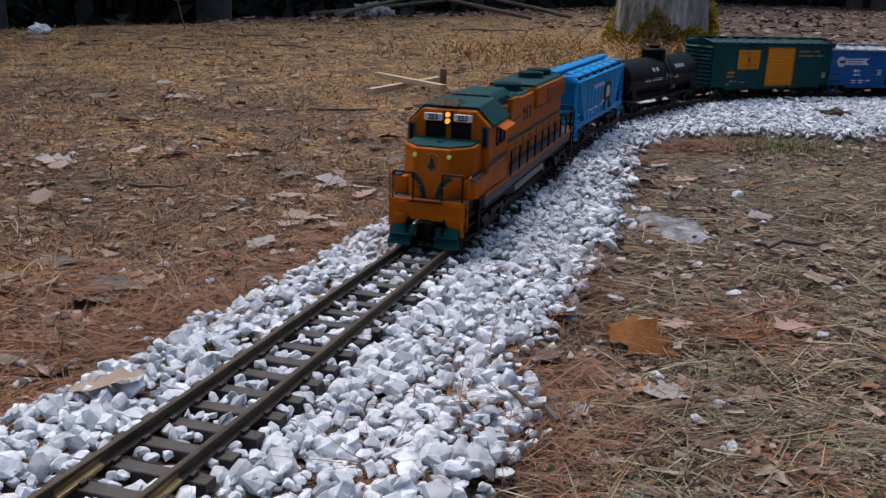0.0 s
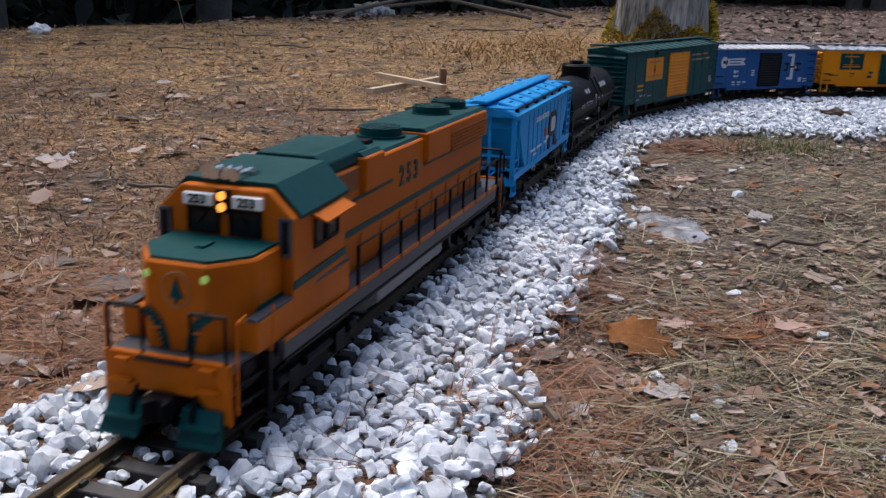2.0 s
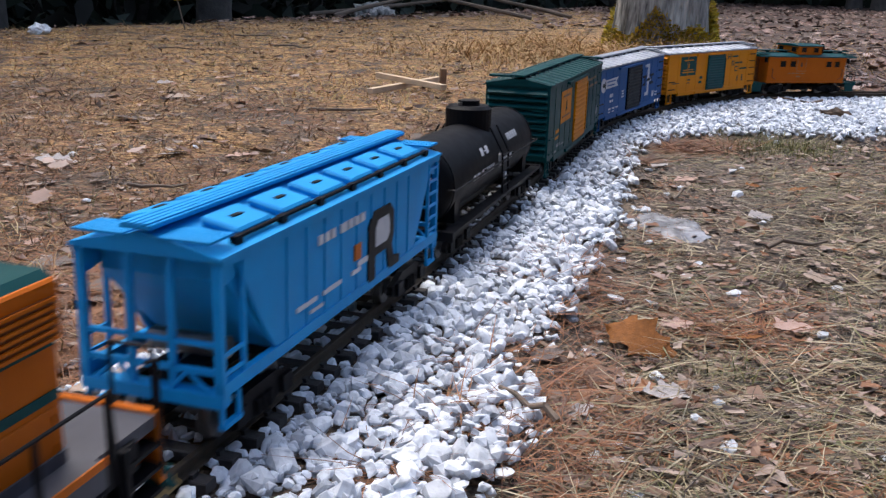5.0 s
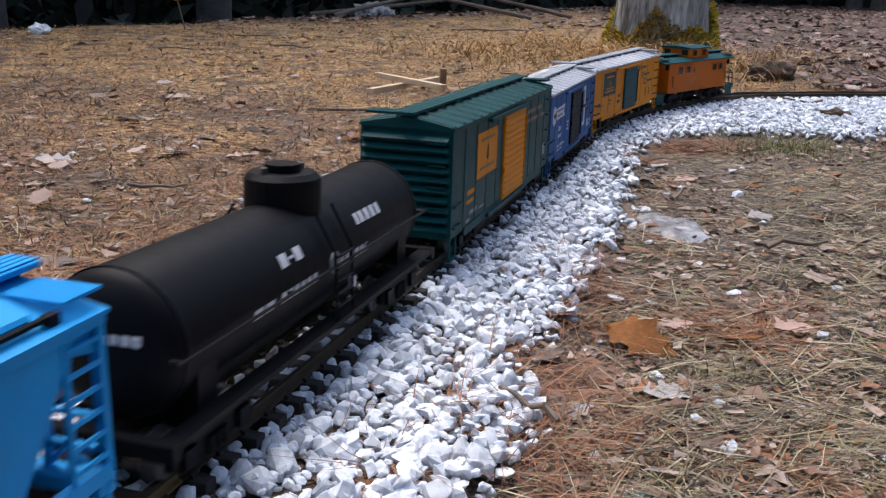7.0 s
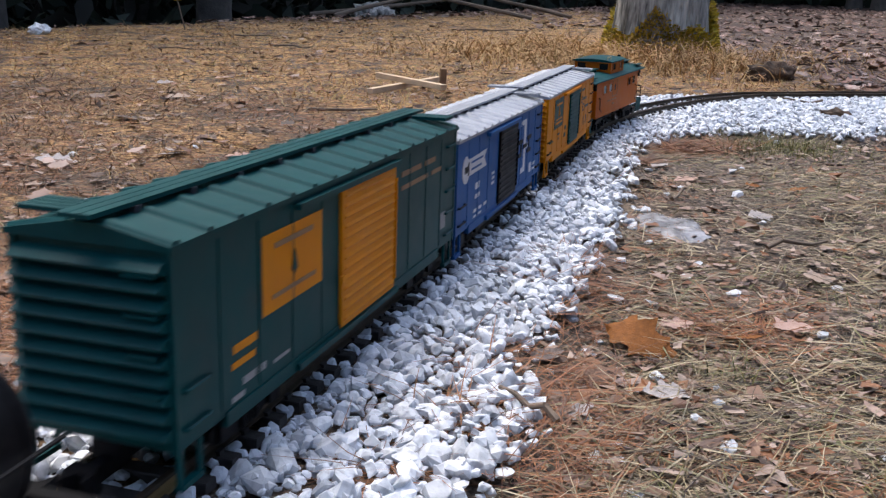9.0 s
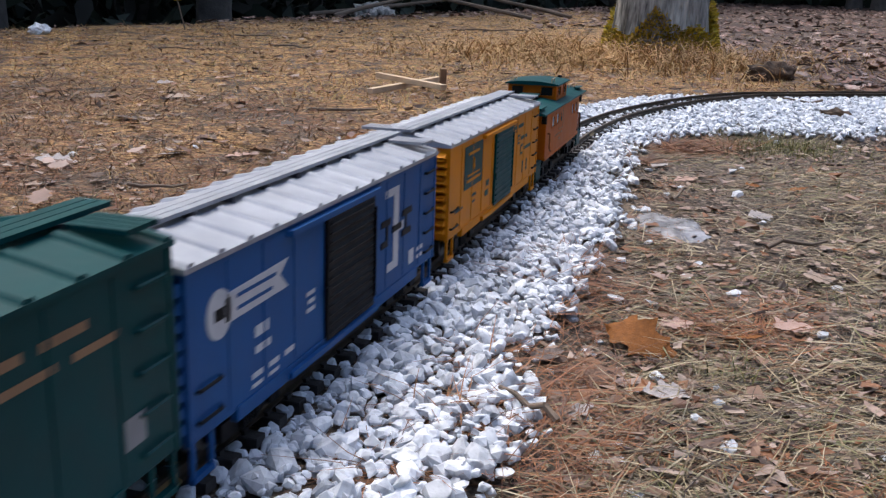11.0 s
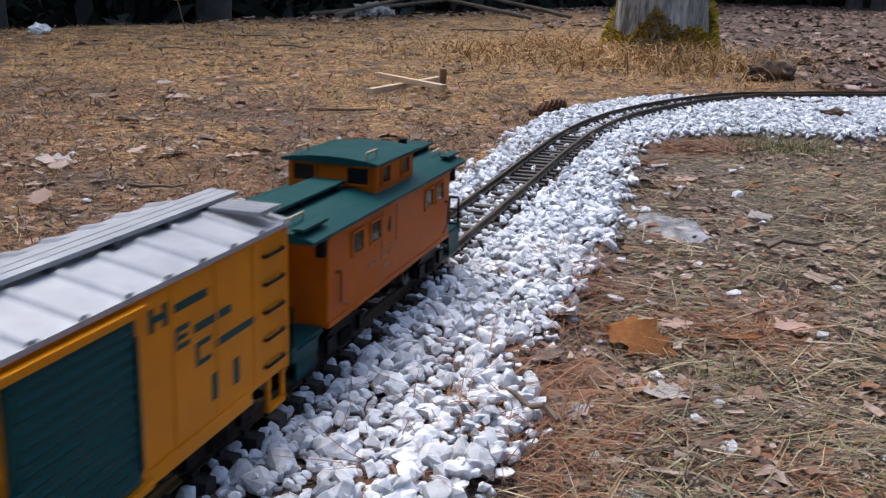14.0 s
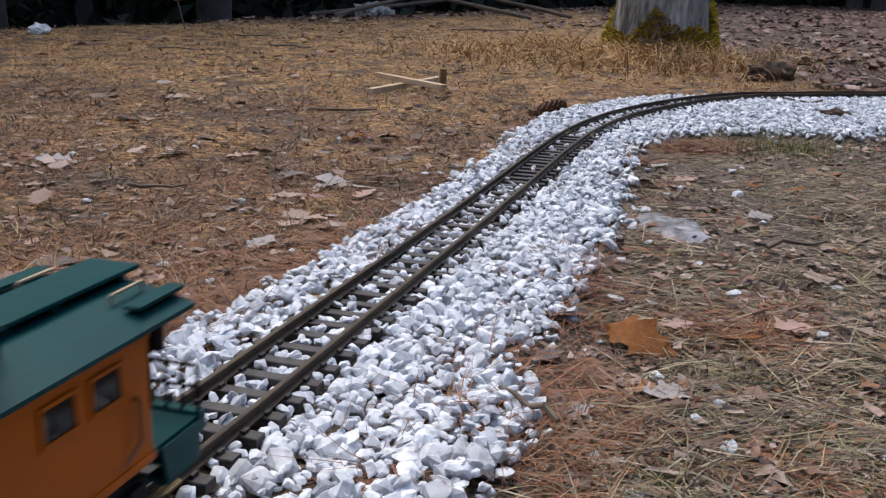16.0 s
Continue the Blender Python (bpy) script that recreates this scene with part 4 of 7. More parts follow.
def bare_limbs(tree, h, r, seed, material, count=9):
    rr = random.Random(seed)
    for k in range(count):
        z = h * rr.uniform(0.45, 0.98)
        a = rr.uniform(0, 6.283)
        l = (1.3 - z / h) * h * 0.32 + 0.3
        bm = bmesh.new()
        p, d, q = Vector((0, 0, z)), Vector((math.cos(a), math.sin(a), 0.55)).normalized(), r * 0.34
        for i in range(5):
            e = p + d * (l / 5)
            rod(bm, p, e, q, 7, q * 0.72)
            if i > 1:
                side = Vector((rr.uniform(-1, 1), rr.uniform(-1, 1), rr.uniform(0.1, 0.8))).normalized()
                rod(bm, e, e + side * l * 0.28, q * 0.45, 5, q * 0.12)
            p, q = e, q * 0.72
            d = (d + Vector((rr.uniform(-0.25, 0.25), rr.uniform(-0.25, 0.25), rr.uniform(-0.05, 0.2)))).normalized()
        part("limb", bm, material, tree)


def build_tree():
    cx, cy = 0.885, 4.12
    tree = tagged(empty("tree", pose(cx, cy, gz(cx, cy))), "broad grey-barked tree with golden moss at its foot", "tree")
    t = new("trunk", trunk_mesh("trunk", 0.176, 6.0, 0.26, M["bark"], 3, 0.085, rings=110, seg=180))
    t.parent = tree
    bare_limbs(tree, 6.0, 0.17, 7, M["bark"])
    # moss: many small upstanding tufts hugging the foot of the trunk
    rng = np.random.default_rng(17)
    n = 9000
    a = rng.uniform(0, 6.283, n)
    patch = np.sin(a * 3.0 + 0.6) * 0.5 + np.sin(a * 7.1 + 2.0) * 0.3
    top = 0.120 + 0.095 * patch + 0.055 * np.cos(a - 0.25) ** 2 * (np.cos(a) > 0)
    z = rng.uniform(-0.03, 1, n) * np.maximum(top, 0.012) + rng.normal(0, 0.006, n)
    r = 0.176 * (1 + 0.26 * np.exp(-np.maximum(z, 0) / 0.14)) * 1.05 + rng.uniform(0, 0.014, n)
    p = np.stack([r * np.cos(a), r * np.sin(a), z], 1)
    sz = rng.uniform(0.008, 0.020, n)
    d1 = rng.normal(size=(n, 3))
    d1 /= np.linalg.norm(d1, axis=1)[:, None]
    outw = np.stack([np.cos(a), np.sin(a), np.full(n, 0.5)], 1)
    v = np.stack([p - d1 * sz[:, None] * 0.6, p + d1 * sz[:, None] * 0.6, p + outw * sz[:, None]], 1).reshape(-1, 3)
    moss = new("moss", mesh_of("moss", v, np.arange(n * 3).reshape(-1, 3), M["moss"]))
    moss.parent = tree
    tagged(moss, "golden green moss", kind="stuff")


def leaf_cloud(name, parts_at, count, size, material, label, seed, parent=None):
    rng = np.random.default_rng(seed)
    n = count
    p = parts_at(rng, n)
    a = rng.normal(size=(n, 3))
    a /= np.linalg.norm(a, axis=1)[:, None]
    b = np.cross(a, rng.normal(size=(n, 3)))
    b /= np.linalg.norm(b, axis=1)[:, None]
    s = rng.uniform(0.6, 1.4, n)[:, None] * size
    v = np.stack([p - a * s, p - b * s * 0.35, p + a * s, p + b * s * 0.35], 1).reshape(-1, 3)
    ob = new(name, mesh_of(name, v, np.arange(n * 4).reshape(-1, 4), material))
    if parent:
        ob.parent = parent
    return ob


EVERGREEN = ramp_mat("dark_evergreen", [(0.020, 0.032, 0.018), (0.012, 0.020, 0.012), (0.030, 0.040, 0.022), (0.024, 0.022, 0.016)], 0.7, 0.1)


def build_woods():
    tang, norm = np.array([0.5, 0.866]), np.array([-0.866, 0.5])
    org = np.array([-2.06, 4.48])

    def at(u, d):
        return org + tang * u + norm * d
    rr = random.Random(12)
    # trunks at the wood's edge, then deeper ones
    spots = [(-1.72, 7.15, 0.125), (-2.82, 6.05, 0.10), (-3.15, 7.6, 0.07), (-2.45, 7.9, 0.05)]
    for k in range(16):
        u, d = rr.uniform(-2.5, 9), rr.uniform(2.2, 7.5)
        q = at(u, d)
        spots.append((float(q[0]), float(q[1]), rr.uniform(0.06, 0.14)))
    for k in range(12):
        spots.append((rr.uniform(1.5, 10), rr.uniform(13, 20), rr.uniform(0.08, 0.16)))
    spots.append((5.4, 9.8, 0.12))
    for i, (x, y, r) in enumerate(spots):
        tree = tagged(empty("forest_tree", pose(x, y, gz(x, y) - 0.05)), "dark bare-limbed trunk at the edge of woods", "tree", "trees of the wood")
        h = rr.uniform(5, 7.5)
        t = new("trunk", trunk_mesh("trunk", r, h, 0.35, M["wood_bark"], 20 + i, 0.06, rr.uniform(-0.03, 0.03), 24, 26))
        t.parent = tree
        bare_limbs(tree, h, r, 40 + i, M["wood_bark"], 5)

    def under(rng, n):
        u = rng.uniform(-6, 16, n)
        d = 1.5 + rng.gamma(2.0, 1.3, n).clip(0, 9)
        q = org + np.outer(u, tang) + np.outer(d, norm)
        h = rng.uniform(0, 1, n) ** 1.3 * (1.1 + 1.3 * np.abs(np.sin(u * 1.9) * np.sin(u * 0.83 + 1)))
        return np.stack([q[:, 0], q[:, 1], ground_height(q[:, 0], q[:, 1]) + h], 1)
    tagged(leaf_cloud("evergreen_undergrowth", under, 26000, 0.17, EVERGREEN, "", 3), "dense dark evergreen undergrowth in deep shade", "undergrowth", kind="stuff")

    def over(rng, n):
        u = rng.uniform(-6, 13, n)
        d = rng.uniform(0.9, 9, n)
        q = org + np.outer(u, tang) + np.outer(d, norm)
        k = rng.uniform(size=n) < 0.4
        q[k, 0], q[k, 1] = rng.uniform(2.6, 13, k.sum()), rng.uniform(15, 22, k.sum())
        return np.stack([q[:, 0], q[:, 1], 2.2 + rng.gamma(2.0, 0.8, n) + 0.5 * np.sin(u * 1.3)], 1)
    def behind(rng, n):
        a = rng.uniform(-0.2, 1.35, n)
        r = 17 + rng.gamma(2.0, 1.4, n)
        x, y = r * np.sin(a), r * np.cos(a)
        return np.stack([x, y, ground_height(x, y) + rng.uniform(0, 1, n) ** 1.5 * 3.0], 1)
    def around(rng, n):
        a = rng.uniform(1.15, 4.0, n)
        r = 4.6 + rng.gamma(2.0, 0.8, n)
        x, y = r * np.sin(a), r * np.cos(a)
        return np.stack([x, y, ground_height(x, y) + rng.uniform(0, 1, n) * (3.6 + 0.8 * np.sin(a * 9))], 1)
    # added ring behind the camera, never in view; dims the near car sides
    tagged(leaf_cloud("evergreen_thicket", around, 15000, 0.30, EVERGREEN, "", 8), "unseen evergreen thicket added to block low sky light", "undergrowth", kind="stuff")
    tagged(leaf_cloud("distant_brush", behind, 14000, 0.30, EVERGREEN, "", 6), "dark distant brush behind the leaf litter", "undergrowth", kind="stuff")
    # out of view: boughs added only to keep sky light off the wood
    tagged(leaf_cloud("evergreen_canopy", over, 24000, 0.30, EVERGREEN, "", 4), "unseen evergreen boughs added to shade the woods", "foliage", kind="stuff")


build_grass()
build_leaves()
build_crumbs()
build_pebbles()
build_lawn_things()
build_tree()
build_woods()

# ---- rolling stock ----
TRAIN = []


def refit(car, kx, ky, za, zb, na, nb):
    """Bring a car's body to its true length and width, and its heights za and zb to na and nb; trucks keep to the gauge."""
    done = set()
    for ob in car.children_recursive:
        if ob.type == "MESH" and ob.data.name not in done:
            done.add(ob.data.name)
            for v in ob.data.vertices:
                v.co = (v.co.x * kx, v.co.y * ky, na + (v.co.z - za) * (nb - na) / (zb - za))



def wheelset(parent, x, r):
    bm = bmesh.new()
    rod(bm, (0, -0.034, 0), (0, 0.034, 0), 0.0024, 8)
    for e in (-1, 1):
        rod(bm, (0, e * 0.0215, 0), (0, e * 0.0275, 0), r, 20)
        rod(bm, (0, e * 0.0202, 0), (0, e * 0.0217, 0), r + 0.0018, 20)
        rod(bm, (0, e * 0.0275, 0), (0, e * 0.0290, 0), r * 0.42, 10)
        for k in range(4):
            a = k * math.pi / 2
            box(bm, math.cos(a) * r * 0.6 - 0.0012, math.cos(a) * r * 0.6 + 0.0012, e * 0.0275 - 0.0008, e * 0.0275 + 0.0008, math.sin(a) * r * 0.6 - 0.0012, math.sin(a) * r * 0.6 + 0.0012)
    w = part("wheelset", bm, M["steel"], parent, "dull steel wheels on an axle")
    w.matrix_basis = pose(x, 0, r)
    return (w, x, r)


def freight_truck(car, at_x, base=0.029, r=0.0135):
    """Two cast side frames with springs, a bolster, and two turning wheelsets."""
    bm = bmesh.new()
    for e in (-1, 1):
        y0, y1 = sorted((e * 0.0335, e * 0.0385))
        arch = [(-0.042, 0.0105), (-0.036, 0.0075), (-0.022, 0.0085), (-0.013, 0.0045), (0.013, 0.0045), (0.022, 0.0085), (0.036, 0.0075), (0.042, 0.0105), (0.042, 0.0175), (0.034, 0.0195), (0.018, 0.0245), (-0.018, 0.0245), (-0.034, 0.0195), (-0.042, 0.0175)]
        prism(bm, arch, "y", y0, y1)
        for a in (-base, base):
            box(bm, a - 0.006, a + 0.006, min(e * 0.037, e * 0.0415), max(e * 0.037, e * 0.0415), r - 0.0055, r + 0.0055)
        for k in (-0.007, 0.0, 0.007):
            rod(bm, (k, e * 0.039, 0.0065), (k, e * 0.039, 0.0165), 0.0026, 8)
    box(bm, -0.009, 0.009, -0.038, 0.038, 0.0165, 0.0245)
    truck = part("truck", bm, M["black"], car, "black cast four-wheel truck")
    truck.matrix_basis = pose(at_x, 0, 0)
    return (truck, at_x, [wheelset(truck, -base, r), wheelset(truck, base, r)])


def coupler(car, x, z=0.021):
    e = 1 if x > 0 else -1
    bm = bmesh.new()
    box(bm, *sorted((x - e * 0.02, x + e * 0.010)), -0.0045, 0.0045, z - 0.004, z + 0.004)
    prism(bm, [(x + e * 0.008, -0.009), (x + e * 0.020, -0.009), (x + e * 0.027, -0.004), (x + e * 0.020, 0.001), (x + e * 0.020, 0.006), (x + e * 0.027, 0.010), (x + e * 0.018, 0.011), (x + e * 0.008, 0.006)], "z", z - 0.0065, z + 0.0065)
    part("coupler", bm, M["black"], car, "black knuckle coupler")


def underframe(car, x0, x1, z):
    bm = B((x0 + 0.004, x1 - 0.004, -0.010, 0.010, z - 0.012, z - 0.001))
    for k in range(5):
        x = x0 + (x1 - x0) * (k + 0.5) / 5
        box(bm, x - 0.003, x + 0.003, -0.044, 0.044, z - 0.006, z - 0.001)
    part("underframe", bm, M["black"], car, "black steel underframe")
    bm = bmesh.new()
    rod(bm, (0.02, 0.020, z - 0.012), (-0.03, 0.020, z - 0.012), 0.008, 12)
    box(bm, 0.03, 0.05, 0.012, 0.03, z - 0.018, z - 0.002)
    part("brake_cylinder", bm, M["black"], car)


def stirrups(car, x0, x1, z, y, material, drop=0.018):
    for x in (x0 + 0.012, x1 - 0.012):
        for e in (-1, 1):
            bm = bmesh.new()
            for a in (-0.009, 0.009):
                box(bm, x + a - 0.0016, x + a + 0.0016, e * y - 0.0012, e * y + 0.0012, z - drop, z + 0.002)
            box(bm, x - 0.0105, x + 0.0105, e * y - 0.0022, e * y + 0.0022, z - drop - 0.002, z - drop + 0.001)
            part("stirrup_step", bm, material, car)


def grab_irons(car, x0, x1, zs, y, material, name="grab_iron"):
    for e in (-1, 1):
        for z in zs:
            yy = e * (y + 0.0024)
            part(name, rods(0.0011, ((x0, yy, z), (x1, yy, z)), ((x0, e * y, z), (x0, yy, z)), ((x1, e * y, z), (x1, yy, z))), material, car)


def bars(car, name, material, y, label, *rects):
    """Flat lettering bars on both sides: (x0, x1, z0, z1)."""
    for e in (-1, 1):
        for group in ([[r] for r in rects] if name not in ("herald_frame", "big_letter_post", "dark_letter", "herald_mark") else [rects]):
            bm = bmesh.new()
            for x0, x1, z0, z1 in group:
                box(bm, x0, x1, *sorted((e * (y - 0.001), e * (y + 0.0004))), z0, z1)
            one_part(name, bm, material, car, label)


def brake_wheel(car, x, z, y, material):
    e = 1 if x > 0 else -1
    bm = bmesh.new()
    k = 14
    for i in range(k):
        a, b = 6.2832 * i / k, 6.2832 * (i + 1) / k
        rod(bm, (x + e * 0.007, y + 0.012 * math.cos(a), z + 0.012 * math.sin(a)), (x + e * 0.007, y + 0.012 * math.cos(b), z + 0.012 * math.sin(b)), 0.0011, 6)
    for i in range(4):
        a = 1.5708 * i
        rod(bm, (x + e * 0.007, y, z), (x + e * 0.007, y + 0.012 * math.cos(a), z + 0.012 * math.sin(a)), 0.0009, 6)
    rod(bm, (x - e * 0.002, y, z), (x + e * 0.008, y, z), 0.002, 8)
    part("brake_wheel", bm, material, car)


def boxcar(label, tone, roof_tone, door_tone, half, z0, z1, door, offset, truck_x, walk_tone, rib_count, roof_ribs, end_ribs, iron_tone):
    w = 0.0520
    car = tagged(empty("boxcar"), label, "boxcar", "cars of the train")
    x0, x1 = -half, half
    body = part("body", B((x0, x1, -w, w, z0, z1)), tone, car, bevel=0.0012)
    # seams of the side sheets
    for k in range(1, rib_count):
        x = x0 + (x1 - x0) * k / rib_count
        if door[0] - 0.004 < x < door[1] + 0.004:
            continue
        part("side_seam", B((x - 0.0011, x + 0.0011, w - 0.0006, w + 0.0006, z0 + 0.004, z1 - 0.004), (x - 0.0011, x + 0.0011, -w - 0.0006, -w + 0.0006, z0 + 0.004, z1 - 0.004)), tone, body)
    part("side_sill", B((x0 + 0.045, x1 - 0.045, w - 0.004, w + 0.0012, z0 - 0.005, z0 + 0.003), (x0 + 0.045, x1 - 0.045, -w - 0.0012, -w + 0.004, z0 - 0.005, z0 + 0.003)), tone, car)
    # corrugated ends
    n = end_ribs
    for e in (-1, 1):
        xe = e * half
        for k in range(n):
            z = z0 + 0.006 + (z1 - z0 - 0.010) * (k + 0.5) / n
            hgt = (z1 - z0 - 0.010) / n * 0.44
            bm = bmesh.new()
            prof = [(xe - e * 0.001, z - hgt), (xe + e * 0.0070, z - hgt * 0.62), (xe + e * 0.0078, z - hgt * 0.30), (xe + e * 0.0040, z + hgt * 0.40), (xe - e * 0.001, z + hgt)]
            prism(bm, prof, "y", -w + 0.001, w - 0.001)
            for v in bm.verts:
                if abs(v.co.x) > half + 0.001 and abs(v.co.y) > w - 0.002:
                    v.co.y *= 0.955
            part("end_rib", bm, tone, car)
        part("corner_post", B((*sorted((xe - e * 0.002, xe + e * 0.0015)), w - 0.004, w + 0.0008, z0, z1), (*sorted((xe - e * 0.002, xe + e * 0.0015)), -w - 0.0008, -w + 0.004, z0, z1)), tone, car)
    # gabled roof with cross ribs
    rise = 0.0085
    ro = w + 0.0022
    roof = part("roof", P([(-ro, z1 - 0.001), (-ro, z1 + 0.0016), (-0.01, z1 + rise), (0.01, z1 + rise), (ro, z1 + 0.0016), (ro, z1 - 0.001)], "x", x0 - 0.003, x1 + 0.003), roof_tone, car, "ribbed roof")
    for k in range(roof_ribs + 1):
        x = x0 + 0.002 + (x1 - x0 - 0.004) * k / roof_ribs
        bm = bmesh.new()
        for e in (-1, 1):
            prism(bm, [(x - 0.0045, 0.0), (x - 0.0022, 0.0022), (x + 0.0022, 0.0022), (x + 0.0045, 0.0)], "y", min(e * 0.012, e * (ro - 0.0005)), max(e * 0.012, e * (ro - 0.0005)))
        for v in bm.verts:
            v.co.z += z1 + 0.0012 + (rise - 0.0016) * (1 - (abs(v.co.y) - 0.01) / (ro - 0.01))
        part("roof_rib", bm, roof_tone, roof)
    # running boards
    zb = z1 + rise + 0.0030
    for k in (-1, 0, 1):
        part("running_board", B((x0 - 0.010, x1 + 0.010, k * 0.0076 - 0.0034, k * 0.0076 + 0.0034, zb, zb + 0.0022)), walk_tone, roof)
    bm = bmesh.new()
    for k in range(9):
        x = x0 + (x1 - x0) * (k + 0.5) / 9
        box(bm, x - 0.0018, x + 0.0018, -0.0125, 0.0125, zb - 0.0034, zb)
    part("board_saddle", bm, M["grey"], roof)
    for e, s in ((1, -1), (-1, 1), (1, 1), (-1, -1)):
        xe = e * (half - 0.006)
        if e * s > 0:
            continue
        for k in range(4):
            xa = xe - e * 0.0062 * k
            part("cross_board", B((xa - 0.0024, xa + 0.0024, *sorted((s * 0.013, s * (ro - 0.004))), zb - 0.002, zb + 0.0003)), walk_tone, roof)
    # sliding doors, one each side
    d0, d1 = door
    zt = z1 - 0.0075
    for e in (-1, 1):
        dr = part("door", B((d0, d1, *sorted((e * (w - 0.001), e * (w + 0.0030))), z0 + 0.001, zt)), door_tone, car, "ribbed sliding door", bevel=0.0006)
        nn = 13
        for k in range(nn):
            z = z0 + 0.006 + (zt - z0 - 0.010) * k / (nn - 1)
            bm = bmesh.new()
            prism(bm, [(e * (w + 0.0026), z - 0.0022), (e * (w + 0.0044), z), (e * (w + 0.0026), z + 0.0022)], "x", d0 + 0.004, d1 - 0.004)
            part("door_rib", bm, door_tone, dr)
        part("door_track", B((d0 - 0.006, d1 + (d1 - d0) * 0.65, *sorted((e * (w - 0.001), e * (w + 0.0055))), zt + 0.0005, zt + 0.0040)), tone, car)
        part("door_sill", B((d0 - 0.006, d1 + (d1 - d0) * 0.65, *sorted((e * (w - 0.001), e * (w + 0.0045))), z0 - 0.004, z0)), tone, car)
        part("door_latch", B((d1 - 0.004, d1 + 0.003, *sorted((e * (w + 0.0025), e * (w + 0.005))), z0 + 0.030, z0 + 0.036), (d0 + 0.001, d0 + 0.0025, *sorted((e * (w + 0.0025), e * (w + 0.005))), z0 + 0.008, zt - 0.008)), door_tone, dr)
    zs = [z0 + 0.010 + (z1 - z0 - 0.022) * k / 4 for k in range(5)]
    grab_irons(car, x0 + 0.006, x0 + 0.028, zs, w, iron_tone)
    grab_irons(car, x1 - 0.028, x1 - 0.006, zs[:2], w, iron_tone)
    for e in (-1, 1):
        for z in zs:
            part("ladder_rung", rods(0.001, ((e * (half + 0.0065), e * 0.026, z), (e * (half + 0.0065), e * 0.046, z)), ((e * half, e * 0.026, z), (e * (half + 0.0065), e * 0.026, z)), ((e * half, e * 0.046, z), (e * (half + 0.0065), e * 0.046, z))), tone, car)
    brake_wheel(car, -half - 0.002, z1 - 0.022, -0.018, iron_tone)
    underframe(car, x0, x1, z0)
    stirrups(car, x0, x1, z0, w - 0.002, tone)
    coupler(car, half), coupler(car, -half)
    TRAIN.append((car, offset, truck_x, [], 0.0135))
    return car


def add_trucks(car):
    truck_x, trucks = TRAIN[-1][2:4]
    trucks += [freight_truck(car, truck_x), freight_truck(car, -truck_x)]


def tree_mark(car, x, z, h, y, material, label="small pine tree emblem"):
    for e in (-1, 1):
        bm = bmesh.new()
        ya, yb = sorted((e * y, e * (y + 0.0009)))
        prism(bm, [(x - h * 0.28, z - h * 0.35), (x + h * 0.28, z - h * 0.35), (x, z + h * 0.5)], "y", ya, yb)
        box(bm, x - h * 0.06, x + h * 0.06, ya, yb, z - h * 0.5, z - h * 0.33)
        part("emblem", bm, material, car, label)


def build_green_boxcar():
    car = boxcar("dark green model boxcar with a yellow ribbed door", M["green"], M["green"], M["yellow"], 0.2300, 0.035, 0.1325, (-0.066, 0.036), 2.1966, 0.155, M["green"], 11, 15, 10, M["green"])
    y = 0.0520
    bars(car, "placard", M["yellow"], y + 0.0002, "yellow square placard", (0.064, 0.143, 0.075, 0.1185))
    bars(car, "placard_writing", M["stake"], y + 0.0008, "brown lines of small lettering", (0.078, 0.129, 0.1095, 0.1125), (0.074, 0.132, 0.082, 0.0845))
    tree_mark(car, 0.1035, 0.097, 0.014, y + 0.0006, M["green"])
    bars(car, "reporting_marks", M["yellow"], y, "small yellow lettering bars", (0.150, 0.176, 0.0655, 0.0700), (0.152, 0.178, 0.0575, 0.0610))
    bars(car, "small_lettering", M["tankgrey"], y, "grey lettering bars", (0.152, 0.166, 0.046, 0.050), (0.140, 0.148, 0.046, 0.050), (0.165, 0.178, 0.040, 0.043), (0.110, 0.130, 0.045, 0.047))
    bars(car, "slogan", M["stake"], y, "brown lettering bars beside the door", (-0.132, -0.085, 0.1135, 0.1175), (-0.170, -0.142, 0.1135, 0.1175), (-0.150, -0.085, 0.1035, 0.1070), (-0.190, -0.160, 0.1035, 0.1070))
    bars(car, "data_panel", M["tankgrey"], y, "faint grey data panel", (-0.205, -0.188, 0.052, 0.066))
    refit(car, 1.035, 0.875, 0.035, 0.1325, 0.025, 0.131)
    add_trucks(car)


